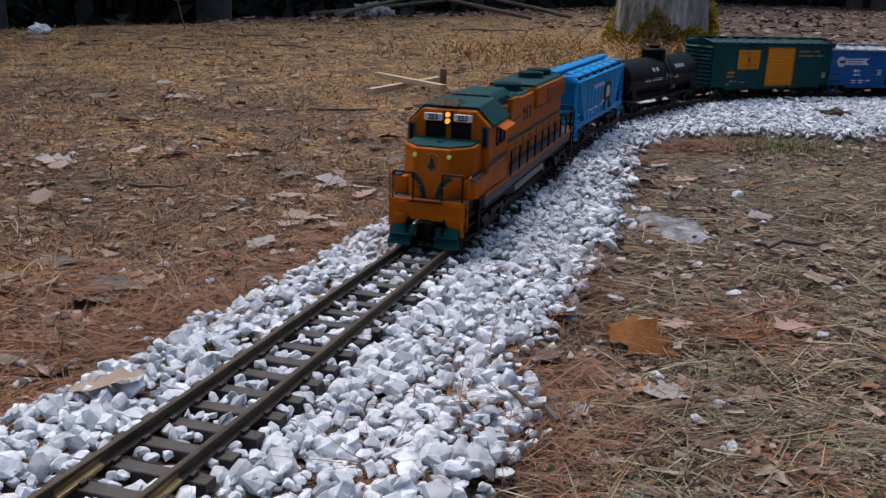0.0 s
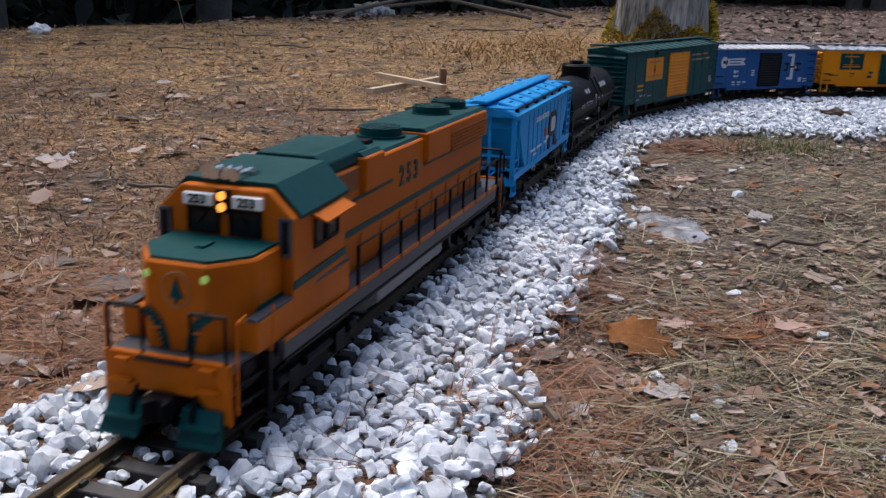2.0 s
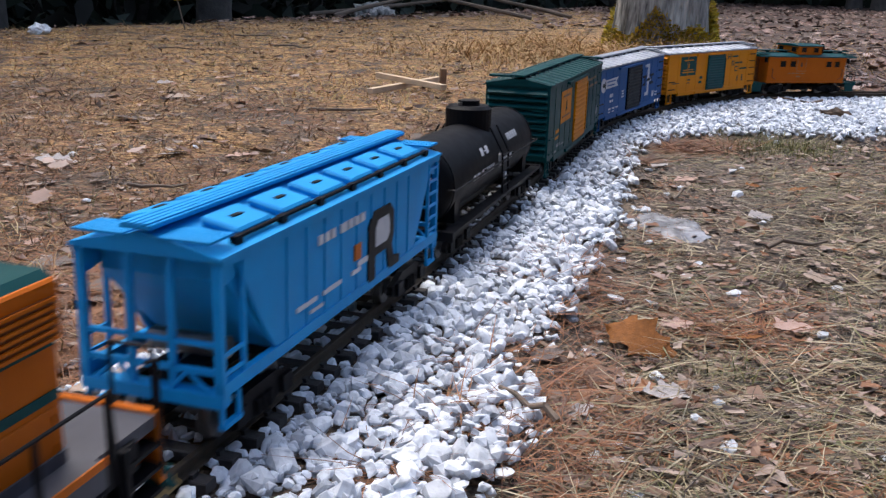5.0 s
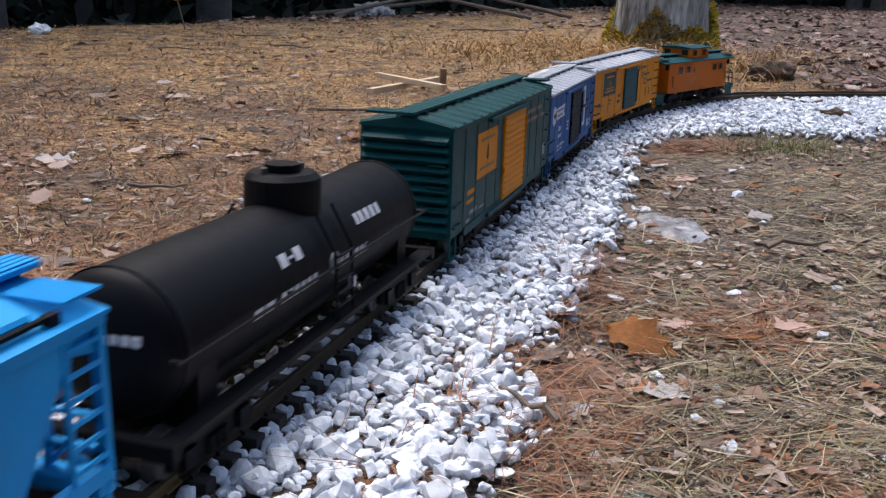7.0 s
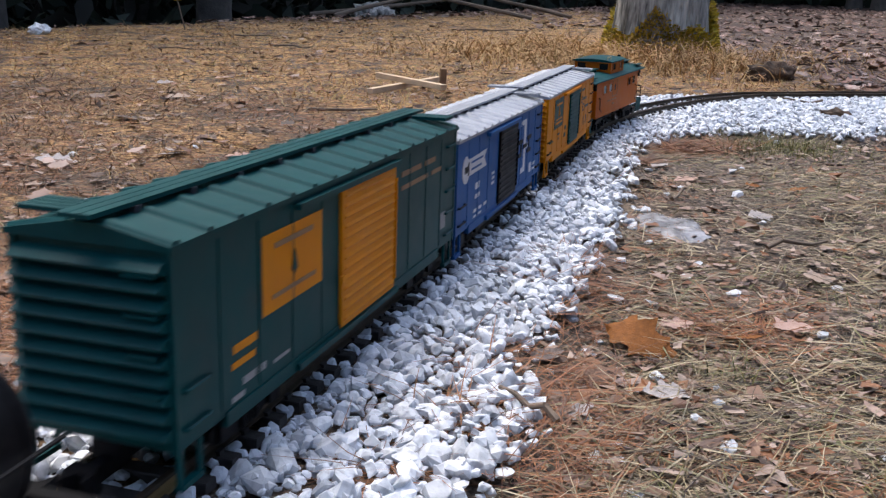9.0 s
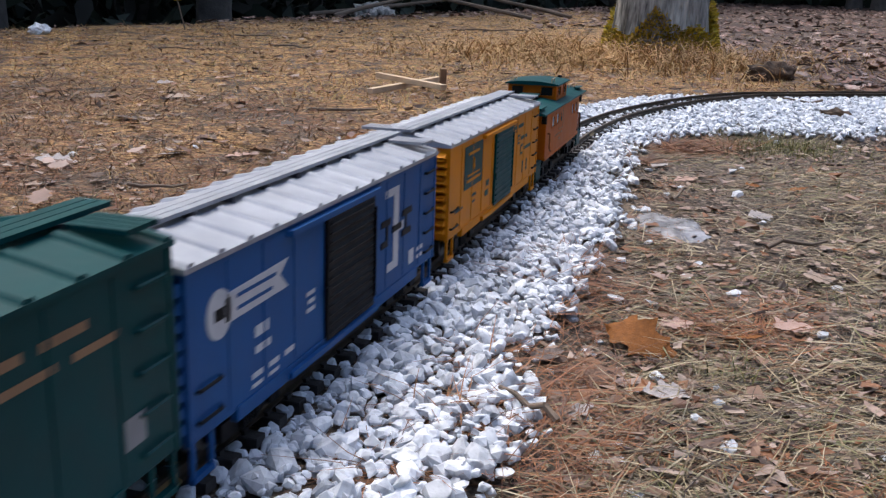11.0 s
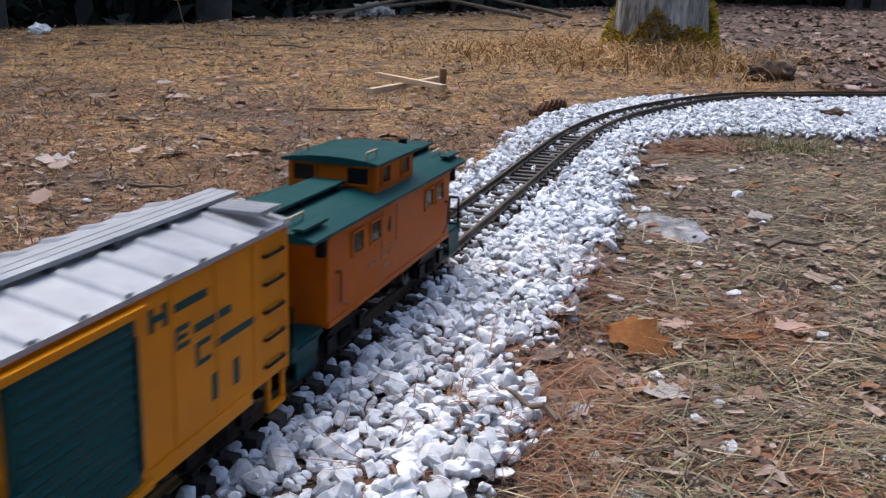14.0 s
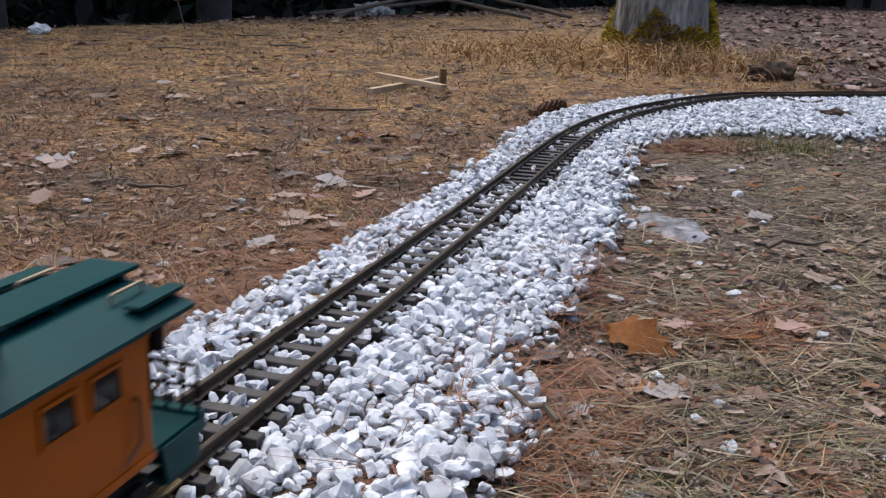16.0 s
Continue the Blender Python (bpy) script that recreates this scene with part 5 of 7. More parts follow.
def build_blue_boxcar():
    car = boxcar("blue model boxcar with silver roof and black door", M["blue"], M["silver"], M["black"], 0.1950, 0.035, 0.1205, (-0.048, 0.035), 2.6471, 0.130, M["silver"], 10, 13, 9, M["black"])
    y = 0.0520
    for e in (-1, 1):
        bm = bmesh.new()
        ya, yb = sorted((e * y, e * (y + 0.0008)))
        rod(bm, (0.166, ya, 0.092), (0.166, yb, 0.092), 0.0125, 24)
        prism(bm, [(0.160, 0.100), (0.088, 0.1015), (0.098, 0.0945), (0.088, 0.0855), (0.160, 0.085)], "y", ya, yb)
        part("herald", bm, M["white"], car, "white disc and swallow-tail banner")
    bars(car, "herald_bars", M["blue"], y + 0.0006, "blue lettering bars on the banner", (0.103, 0.148, 0.0955, 0.0975), (0.108, 0.148, 0.0890, 0.0910))
    bars(car, "herald_mark", M["black"], y + 0.0006, "black bars on the disc", (0.161, 0.171, 0.089, 0.095), (0.156, 0.160, 0.086, 0.098))
    bars(car, "big_letter_post", M["white"], y, "tall white curved letter shape", (-0.104, -0.093, 0.050, 0.110), (-0.093, -0.075, 0.1045, 0.110), (-0.118, -0.104, 0.076, 0.082), (-0.093, -0.080, 0.050, 0.056))
    bars(car, "dark_letter", M["black"], y + 0.0006, "black outlined letter shape", (-0.078, -0.066, 0.070, 0.0745), (-0.132, -0.112, 0.070, 0.0745), (-0.085, -0.066, 0.085, 0.0895), (-0.134, -0.112, 0.085, 0.0895), (-0.122, -0.118, 0.070, 0.089), (-0.080, -0.076, 0.070, 0.089), (-0.110, -0.090, 0.0775, 0.082))
    bars(car, "reporting_marks", M["white"], y, "white lettering bars", (0.112, 0.128, 0.068, 0.074), (0.110, 0.128, 0.059, 0.063), (0.120, 0.132, 0.046, 0.049), (0.100, 0.112, 0.046, 0.049), (0.080, 0.092, 0.046, 0.049), (0.120, 0.132, 0.041, 0.043), (0.100, 0.112, 0.041, 0.043), (0.050, 0.062, 0.0715, 0.074), (0.050, 0.060, 0.0665, 0.069), (0.050, 0.062, 0.0615, 0.064), (-0.165, -0.150, 0.050, 0.053), (-0.165, -0.150, 0.044, 0.047), (-0.142, -0.130, 0.044, 0.055))
    refit(car, 1.033, 0.875, 0.035, 0.1205, 0.0235, 0.117)
    add_trucks(car)


def build_yellow_boxcar():
    car = boxcar("yellow-orange model boxcar with silver roof and green door", M["yellow"], M["silver"], M["green"], 0.1970, 0.035, 0.1200, (-0.047, 0.032), 3.0988, 0.130, M["silver"], 10, 13, 10, M["black"])
    y = 0.0520
    bars(car, "placard", M["green"], y + 0.0002, "dark green square placard", (0.082, 0.148, 0.072, 0.1125))
    bars(car, "placard_writing", M["yellow"], y + 0.0008, "yellow lines of lettering", (0.096, 0.135, 0.1035, 0.1060), (0.090, 0.140, 0.0780, 0.0805), (0.094, 0.137, 0.0835, 0.0850))
    tree_mark(car, 0.1150, 0.094, 0.012, y + 0.0006, M["yellow"])
    bars(car, "initial", M["green"], y, "dark green initial shapes", (-0.075, -0.071, 0.100, 0.111), (-0.064, -0.060, 0.100, 0.111), (-0.071, -0.064, 0.104, 0.107), (-0.083, -0.080, 0.085, 0.096), (-0.093, -0.083, 0.0935, 0.096), (-0.091, -0.083, 0.0895, 0.0915), (-0.093, -0.083, 0.085, 0.0873), (-0.101, -0.098, 0.071, 0.083), (-0.112, -0.101, 0.0805, 0.083), (-0.112, -0.101, 0.071, 0.0735))
    bars(car, "name_bar", M["green"], y, "dark green lettering bars", (-0.110, -0.079, 0.1035, 0.1075), (-0.133, -0.097, 0.0885, 0.0925), (-0.160, -0.116, 0.0745, 0.0785))
    bars(car, "reporting_marks", M["green"], y, "small green lettering bars", (0.150, 0.176, 0.0560, 0.0585), (0.102, 0.120, 0.0610, 0.0640), (0.105, 0.118, 0.0550, 0.0570), (0.050, 0.062, 0.062, 0.068), (0.052, 0.066, 0.052, 0.058), (-0.118, -0.112, 0.048, 0.062), (-0.140, -0.134, 0.048, 0.062))
    refit(car, 1.033, 0.875, 0.035, 0.120, 0.0265, 0.1165)
    add_trucks(car)


def build_hopper():
    car = tagged(empty("covered_hopper"), "sky blue model covered hopper car with roof hatches", "hopper car", "cars of the train")
    b, w = M["skyblue"], 0.0515
    zt = 0.1185
    body = part("body", P([(-0.158, zt), (0.158, zt), (0.158, 0.092), (0.112, 0.046), (-0.112, 0.046), (-0.158, 0.092)], "y", -w + 0.002, w - 0.002), b, car, bevel=0.001)
    for e in (-1, 1):
        part("side_sheet", P([(-0.172, zt), (0.172, zt), (0.172, 0.112), (0.150, 0.075), (0.128, 0.044), (-0.128, 0.044), (-0.150, 0.075), (-0.172, 0.112)], "y", *sorted((e * (w - 0.003), e * w))), b, car)
        part("top_chord", B((-0.192, 0.192, *sorted((e * (w - 0.003), e * (w + 0.002))), zt - 0.005, zt)), b, car)
        part("side_sill", B((-0.192, 0.192, *sorted((e * (w - 0.004), e * (w + 0.0015))), 0.037, 0.045)), b, car)
        for k in range(9):
            x = -0.112 + 0.028 * k
            part("side_post", B((x - 0.0014, x + 0.0014, *sorted((e * w - e * 0.001, e * (w + 0.0011))), 0.045, zt - 0.004)), b, car)
        for xe in (-1, 1):
            part("corner_post", B((*sorted((xe * 0.188, xe * 0.192)), *sorted((e * (w - 0.005), e * (w + 0.001))), 0.030, zt)), b, car)
            part("ladder_post", B((*sorted((xe * 0.165, xe * 0.168)), *sorted((e * (w - 0.002), e * (w + 0.001))), 0.042, zt)), b, car)
            for k in range(6 if xe < 0 else 2):
                z = 0.050 + 0.0115 * k
                part("ladder_rung", B((*sorted((xe * 0.166, xe * 0.190)), *sorted((e * (w - 0.001), e * (w + 0.0008))), z - 0.0011, z + 0.0011)), b, car)
            part("end_brace", rods(0.0016, ((xe * 0.190, e * 0.012, 0.036), (xe * 0.190, e * 0.026, 0.050)), ((xe * 0.190, e * 0.026, 0.050), (xe * 0.190, e * 0.044, 0.036))), b, car)
            part("end_post", B((*sorted((xe * 0.187, xe * 0.191)), *sorted((e * 0.013, e * 0.017)), 0.036, zt)), b, car)
            part("slope_sheet_wing", P([(xe * 0.172, zt), (xe * 0.188, zt), (xe * 0.188, 0.100), (xe * 0.172, 0.104)], "y", *sorted((e * (w - 0.004), e * (w - 0.002)))), b, car)
    for xe in (-1, 1):
        part("end_sheet", P([(xe * 0.158, zt), (xe * 0.176, zt), (xe * 0.176, 0.100), (xe * 0.122, 0.042), (xe * 0.108, 0.046), (xe * 0.150, 0.090)], "y", -w + 0.005, w - 0.005), b, car, "sloped end sheet")
        part("end_sill", B((*sorted((xe * 0.182, xe * 0.193)), -w, w, 0.030, 0.038)), b, car)
        part("end_rail", B((*sorted((xe * 0.188, xe * 0.191)), -w + 0.002, w - 0.002, 0.049, 0.0525), (*sorted((xe * 0.188, xe * 0.191)), -w + 0.002, w - 0.002, 0.066, 0.0685)), b, car)
        part("air_reservoir", rods(0.007, ((xe * 0.150, -0.03, 0.050), (xe * 0.150, 0.03, 0.050)), seg=12), M["steel"], car, "dull metal air tank")
    roof = part("roof", P([(-w - 0.003, zt - 0.001), (-w - 0.003, zt + 0.0012), (0, zt + 0.012), (w + 0.003, zt + 0.0012), (w + 0.003, zt - 0.001)], "x", -0.194, 0.194), b, car)
    part("running_board", B((-0.200, 0.200, -0.011, 0.011, zt + 0.0145, zt + 0.0175)), b, roof, bevel=0.0005)
    for k in (-0.0072, -0.0024, 0.0024, 0.0072):
        part("board_strip", B((-0.200, 0.200, k - 0.0018, k + 0.0018, zt + 0.0172, zt + 0.0184)), b, roof)
    for e in (-1, 1):
        for k in range(6):
            x = -0.138 + 0.0552 * k
            bm = bmesh.new()
            ya, yb = sorted((e * 0.016, e * 0.044))
            box(bm, x - 0.021, x + 0.021, ya, yb, 0.0, 0.0062)
            for v in bm.verts:
                v.co.z += zt + 0.0008 + 0.0108 * (1 - abs(v.co.y) / (w + 0.003))
            h = part("hatch", bm, b, roof, "square roof hatch", bevel=0.0016)
            part("hatch_latch", B((x - 0.006, x + 0.006, *sorted((e * 0.027, e * 0.031)), zt + 0.0115, zt + 0.0126)), M["black"], h, "black latch bar")
        part("latch_bar", rods(0.0016, ((-0.165, e * 0.0465, zt + 0.0062), (0.165, e * 0.0465, zt + 0.0062)), seg=6), M["black"], roof, "black rod along the hatches")
        for k in range(7):
            x = -0.165 + 0.055 * k
            part("latch_bracket", B((x - 0.004, x + 0.004, *sorted((e * 0.044, e * 0.049)), zt + 0.001, zt + 0.0075)), M["black"], roof)
        for xe in (-1, 1):
            for k in range(5):
                x = xe * (0.194 - 0.0052 * k)
                part("cross_board", B((x - 0.0018, x + 0.0018, *sorted((e * 0.012, e * 0.049)), zt + 0.0090, zt + 0.0106)), b, roof)
    for k in (-0.075, 0.0, 0.075):
        part("discharge_bay", P([(k - 0.034, 0.046), (k + 0.034, 0.046), (k + 0.010, 0.018), (k - 0.010, 0.018)], "y", -0.030, 0.030), M["black"], car, "dark hopper chute")
    part("centre_sill", B((-0.19, 0.19, -0.009, 0.009, 0.024, 0.036)), M["black"], car)
    # big letter in black with a white inside; lettering as bars
    y = w
    for e in (-1, 1):
        letter = part("big_letter", P([(-0.028, 0.088), (-0.038, 0.098), (-0.074, 0.098), (-0.082, 0.090), (-0.082, 0.072), (-0.078, 0.064), (-0.082, 0.052), (-0.096, 0.050), (-0.096, 0.043), (-0.072, 0.043), (-0.066, 0.062), (-0.042, 0.062), (-0.042, 0.043), (-0.028, 0.043)], "y", *sorted((e * (y - 0.0005), e * (y + 0.0016)))), M["black"], car, "large black letter shape")
        inside = part("letter_inside", P([(-0.041, 0.084), (-0.047, 0.090), (-0.068, 0.090), (-0.071, 0.084), (-0.071, 0.074), (-0.066, 0.069), (-0.041, 0.069)], "y", *sorted((e * (y - 0.0005), e * (y + 0.0021)))), M["white"], car, "white patch inside the letter")
        for v in (*letter.data.vertices, *inside.data.vertices):
            v.co.x += 0.007
    bars(car, "slogan", M["white"], y + 0.0010, "white lettering bars", (0.060, 0.067, 0.0955, 0.102), (0.050, 0.057, 0.0955, 0.102), (0.040, 0.047, 0.0955, 0.102), (0.020, 0.031, 0.0955, 0.102), (0.009, 0.017, 0.0955, 0.102), (-0.002, 0.006, 0.0955, 0.102), (-0.013, -0.005, 0.0955, 0.102))
    bars(car, "orange_label", M["orange"], y + 0.0012, "small orange label", (-0.006, 0.006, 0.068, 0.080))
    bars(car, "data_lettering", M["white"], y + 0.0010, "small white lettering bars", (0.070, 0.100, 0.058, 0.061), (0.030, 0.060, 0.058, 0.061), (0.060, 0.080, 0.051, 0.053), (-0.006, 0.010, 0.058, 0.061), (-0.020, 0.000, 0.062, 0.066))
    brake_wheel(car, -0.192, 0.085, -0.022, M["chrome"])
    stirrups(car, -0.192, 0.192, 0.032, w - 0.002, b, 0.014)
    coupler(car, 0.190), coupler(car, -0.190)
    refit(car, 0.995, 0.855, 0.030, 0.1185, 0.030, 0.1140)
    trucks = [freight_truck(car, 0.135), freight_truck(car, -0.135)]
    TRAIN.append((car, 1.2478, 0.135, trucks, 0.0135))


def build_tank_car():
    car = tagged(empty("tank_car"), "black model tank car with dome and white lettering", "tank car", "cars of the train")
    k = M["black"]
    r, zc, hl = 0.0405, 0.0710, 0.182
    bm = bmesh.new()
    seg = 40
    prof = [(-hl - 0.013, 0.0), (-hl - 0.0125, r * 0.35), (-hl - 0.010, r * 0.68), (-hl - 0.005, r * 0.9), (-hl, r), (-hl + 0.004, r + 0.0006), (-0.03, r), (0.03, r), (hl - 0.004, r + 0.0006), (hl, r), (hl + 0.005, r * 0.9), (hl + 0.010, r * 0.68), (hl + 0.0125, r * 0.35), (hl + 0.013, 0.0)]
    rings = [[bm.verts.new((x, q * math.sin(6.28318 * i / seg), zc + q * math.cos(6.28318 * i / seg))) for i in range(seg)] if q > 0 else [bm.verts.new((x, 0, zc))] for x, q in prof]
    for a, b in zip(rings[:-1], rings[1:]):
        for i in range(seg):
            j = (i + 1) % seg
            if len(a) == 1:
                bm.faces.new((a[0], b[j], b[i]))
            elif len(b) == 1:
                bm.faces.new((a[i], a[j], b[0]))
            else:
                bm.faces.new((a[i], a[j], b[j], b[i]))
    tank = part("tank", bm, k, car, smooth_shade=True)
    for x in (-hl + 0.004, hl - 0.004):
        part("tank_band", rods(r + 0.0013, ((x - 0.0016, 0, zc), (x + 0.0016, 0, zc)), seg=40), k, tank)
    bm = bmesh.new()
    rod(bm, (-0.012, 0, zc + 0.030), (-0.012, 0, 0.1270), 0.0265, 28)
    rod(bm, (-0.012, 0, 0.1270), (-0.012, 0, 0.1305), 0.0265, 28, 0.0225)
    dome = part("dome", bm, k, car, bevel=0.0)
    part("dome_lid", rods(0.0125, ((-0.012, 0, 0.130), (-0.012, 0, 0.1360)), seg=20), k, dome)
    part("dome_valve", rods(0.0026, ((-0.028, 0.006, 0.130), (-0.028, 0.006, 0.1345)), ((0.004, -0.006, 0.130), (0.004, -0.006, 0.1345)), seg=8), M["steel"], dome)
    part("centre_sill", B((-0.205, 0.205, -0.011, 0.011, 0.024, 0.034)), k, car)
    for e in (-1, 1):
        part("side_walkway", B((-0.205, 0.205, *sorted((e * 0.038, e * 0.050)), 0.0305, 0.0340)), k, car, "narrow running board")
        part("handrail", rods(0.0011, ((-0.195, e * 0.0455, zc), (0.195, e * 0.0455, zc))), k, car)
        for x in (-0.19, -0.065, 0.065, 0.19):
            part("rail_bracket", rods(0.0011, ((x, e * 0.0385, zc), (x, e * 0.0455, zc))), k, car)
        for x in (-0.155, 0.155):
            part("saddle", P([(e * 0.010, 0.033), (e * 0.038, 0.033), (e * 0.038, 0.058), (e * 0.030, 0.046)], "x", x - 0.010, x + 0.010), k, car)
        for a in (-0.026, 0.002):
            part("ladder_post", rods(0.0011, ((a, e * 0.0475, 0.034), (a, e * 0.0455, 0.080)), ((a, e * 0.0455, 0.080), (a, e * 0.030, 0.108))), k, car)
        for i in range(5):
            part("ladder_rung", rods(0.0009, ((-0.026, e * 0.047, 0.042 + i * 0.009), (0.002, e * 0.047, 0.042 + i * 0.009))), k, car)
    for x in (-0.205, 0.205):
        part("end_beam", B((x - 0.004, x + 0.004, -0.050, 0.050, 0.025, 0.0345)), k, car)

    def ring_bars(name, label, *spans):
        for e in (-1, 1):
            for x0, x1, a0, a1 in spans:
                bm = bmesh.new()
                q = r + 0.0009
                x0, x1, a0, a1 = x0 + 0.037, x1 + 0.037, a0 + 3, a1 + 3
                pts = []
                for a in (a0, (a0 + a1) / 2, a1):
                    pts.append((e * q * math.sin(radians(a)), zc + q * math.cos(radians(a))))
                va, vb = [bm.verts.new((x0, *p)) for p in pts], [bm.verts.new((x1, *p)) for p in pts]
                for i in range(2):
                    bm.faces.new((va[i], vb[i], vb[i + 1], va[i + 1]))
                part(name, bm, M["white"], tank, label)

    ring_bars("lettering_bar", "white lettering bar", (0.020, 0.030, 54, 66), (0.012, 0.018, 59, 61.5), (0.000, 0.010, 54, 66),
              (-0.098, -0.092, 52, 64), (-0.108, -0.100, 52, 64), (-0.119, -0.111, 52, 64), (-0.130, -0.122, 52, 64), (-0.140, -0.133, 52, 64))
    ring_bars("small_lettering_bar", "white lettering bar along the side", (0.060, 0.071, 86, 94), (0.046, 0.057, 86, 94), (0.030, 0.036, 85, 94), (0.021, 0.027, 85, 94), (0.012, 0.018, 85, 94), (0.003, 0.009, 85, 94), (-0.006, 0.000, 85, 94), (-0.015, -0.009, 85, 94),
              (-0.060, -0.054, 85, 94), (-0.069, -0.063, 85, 94), (-0.078, -0.072, 85, 94), (-0.087, -0.081, 85, 94), (-0.096, -0.090, 85, 94), (-0.105, -0.099, 85, 94))
    for e in (-1, 1):
        part("round_emblem", rods(0.0078, ((-0.008, e * (r - 0.002), zc), (-0.008, e * (r + 0.0012), zc)), seg=20), M["tankgrey"], tank, "grey round emblem")
    part("placard", B((-0.052, -0.044, 0.036, 0.039, 0.042, 0.050), (-0.052, -0.044, -0.039, -0.036, 0.042, 0.050)), M["white"], car, "white square placard")
    bm = bmesh.new()
    for i in range(8):
        y = -0.024 + 0.0062 * i
        box(bm, hl + 0.0085, hl + 0.0128, y, y + 0.0045, zc + 0.006, zc + 0.011)
    part("end_lettering", bm, M["white"], tank, "white lettering bars on the tank end")
    coupler(car, 0.203), coupler(car, -0.203)
    trucks = [freight_truck(car, 0.150), freight_truck(car, -0.150)]
    TRAIN.append((car, 1.6850, 0.150, trucks, 0.0135))


def window(parent, x0, x1, z0, z1, y, frame_tone, axis="y"):
    """A framed window that stands proud of a wall facing along the axis; e is the wall's side."""
    e = 1 if y > 0 else -1

    def bx(a0, a1, d0, d1, c0, c1):
        d0, d1 = sorted((y + e * d0, y + e * d1))
        return (a0, a1, d0, d1, c0, c1) if axis == "y" else (d0, d1, a0, a1, c0, c1)
    t = 0.0018
    win = part("window", B(bx(x0 - t, x1 + t, -0.001, 0.0014, z0 - t, z0), bx(x0 - t, x1 + t, -0.001, 0.0014, z1, z1 + t), bx(x0 - t, x0, -0.001, 0.0014, z0, z1), bx(x1, x1 + t, -0.001, 0.0014, z0, z1)), frame_tone, parent)
    part("pane", B(bx(x0, x1, -0.0008, 0.0003, z0, z1)), M["glass"], win, "dark window pane")
    return win


def build_caboose():
    car = tagged(empty("caboose"), "orange model caboose with green roof and cupola", "caboose", "cars of the train")
    o, g, w = M["orange"], M["green"], 0.0515
    x0, x1, z0, z1 = -0.1380, 0.1380, 0.030, 0.0965
    body = part("body", B((x0, x1, -w, w, z0, z1)), o, car, bevel=0.001)
    for e in (-1, 1):
        for a in (0.054, 0.0885):
            window(body, a - 0.0125 + 0.002, a + 0.0125 - 0.004, 0.071, 0.0855, e * w, o)
        for a in (-0.074, -0.1045):
            window(body, a - 0.0125 + 0.002, a + 0.0125 - 0.004, 0.071, 0.0855, e * w, o)
        part("letter_board", B((x0, x1, *sorted((e * (w - 0.001), e * (w + 0.0010))), z1 - 0.006, z1)), o, body)
        part("side_sill", B((x0, x1, *sorted((e * (w - 0.001), e * (w + 0.0010))), z0, z0 + 0.004)), o, body)
        for xe in (x0 + 0.014, x1 - 0.014):
            d = 0.012 if xe < 0 else -0.012
            part("grab_iron", rods(0.0012, ((xe, e * (w + 0.004), 0.046), (xe, e * (w + 0.004), 0.066)), ((xe, e * (w + 0.004), 0.046), (xe + d, e * (w + 0.004), 0.040)), ((xe, e * w, 0.066), (xe, e * (w + 0.004), 0.066))), M["rust"], car, "curved grab iron")
    bars(car, "herald_frame", M["stake"], w + 0.0002, "thin brown square outline", (0.006, 0.0385, 0.0600, 0.0612), (0.006, 0.0385, 0.0905, 0.0917), (0.006, 0.0072, 0.060, 0.0917), (0.0373, 0.0385, 0.060, 0.0917))
    tree_mark(car, 0.0225, 0.077, 0.012, w + 0.0002, g)
    bars(car, "lettering", M["stake"], w, "small brown lettering bars", (0.058, 0.066, 0.0535, 0.0560), (0.044, 0.054, 0.0535, 0.0560), (0.028, 0.040, 0.0535, 0.0560), (0.010, 0.022, 0.0535, 0.0560), (0.024, 0.036, 0.045, 0.0485))
    # end walls with a door, platforms, railings and steps
    for e in (-1, 1):
        xw = e * x1
        part("end_door", B((*sorted((xw - e * 0.001, xw + e * 0.0012)), -0.013, 0.013, z0 + 0.004, z1 - 0.008)), M["rust"], car, "dark orange end door")
        window(car, -0.008, 0.008, 0.070, 0.084, xw + e * 0.0008, o, "x")
        part("platform", B((*sorted((xw, e * 0.186)), -0.047, 0.047, z0 - 0.003, z0 + 0.001)), g, car, "green end platform")
        part("end_beam", B((*sorted((e * 0.182, e * 0.188)), -0.049, 0.049, z0 - 0.007, z0 + 0.003)), g, car)
        for s in (-1, 1):
            part("step_well", P([(e * 0.148, z0 - 0.001), (e * 0.184, z0 - 0.001), (e * 0.180, 0.008), (e * 0.152, 0.008)], "y", *sorted((s * 0.047, s * 0.049))), g, car)
            part("step_tread", B((*sorted((e * 0.150, e * 0.182)), *sorted((s * 0.034, s * 0.049)), 0.008, 0.010), (*sorted((e * 0.149, e * 0.183)), *sorted((s * 0.034, s * 0.049)), 0.019, 0.0205)), g, car)
            part("railing", rods(0.0012, ((e * 0.184, s * 0.047, z0), (e * 0.184, s * 0.047, 0.058)), ((e * 0.184, s * 0.047, 0.058), (e * 0.184, s * 0.014, 0.058)), ((e * 0.184, s * 0.014, 0.058), (e * 0.184, s * 0.014, z0)), ((e * 0.184, s * 0.036, z0), (e * 0.184, s * 0.036, 0.058)), ((e * 0.184, s * 0.025, z0), (e * 0.184, s * 0.025, 0.058)), ((e * 0.184, s * 0.047, 0.046), (e * 0.184, s * 0.014, 0.046))), M["black"], car, "black platform railing")
            part("ladder", rods(0.0011, ((e * 0.186, s * 0.012, z0), (e * 0.186, s * 0.012, 0.104)), ((e * 0.186, s * 0.004, 0.070), (e * 0.186, s * 0.020, 0.070)), ((e * 0.186, s * 0.004, 0.084), (e * 0.186, s * 0.020, 0.084))), M["black"], car)
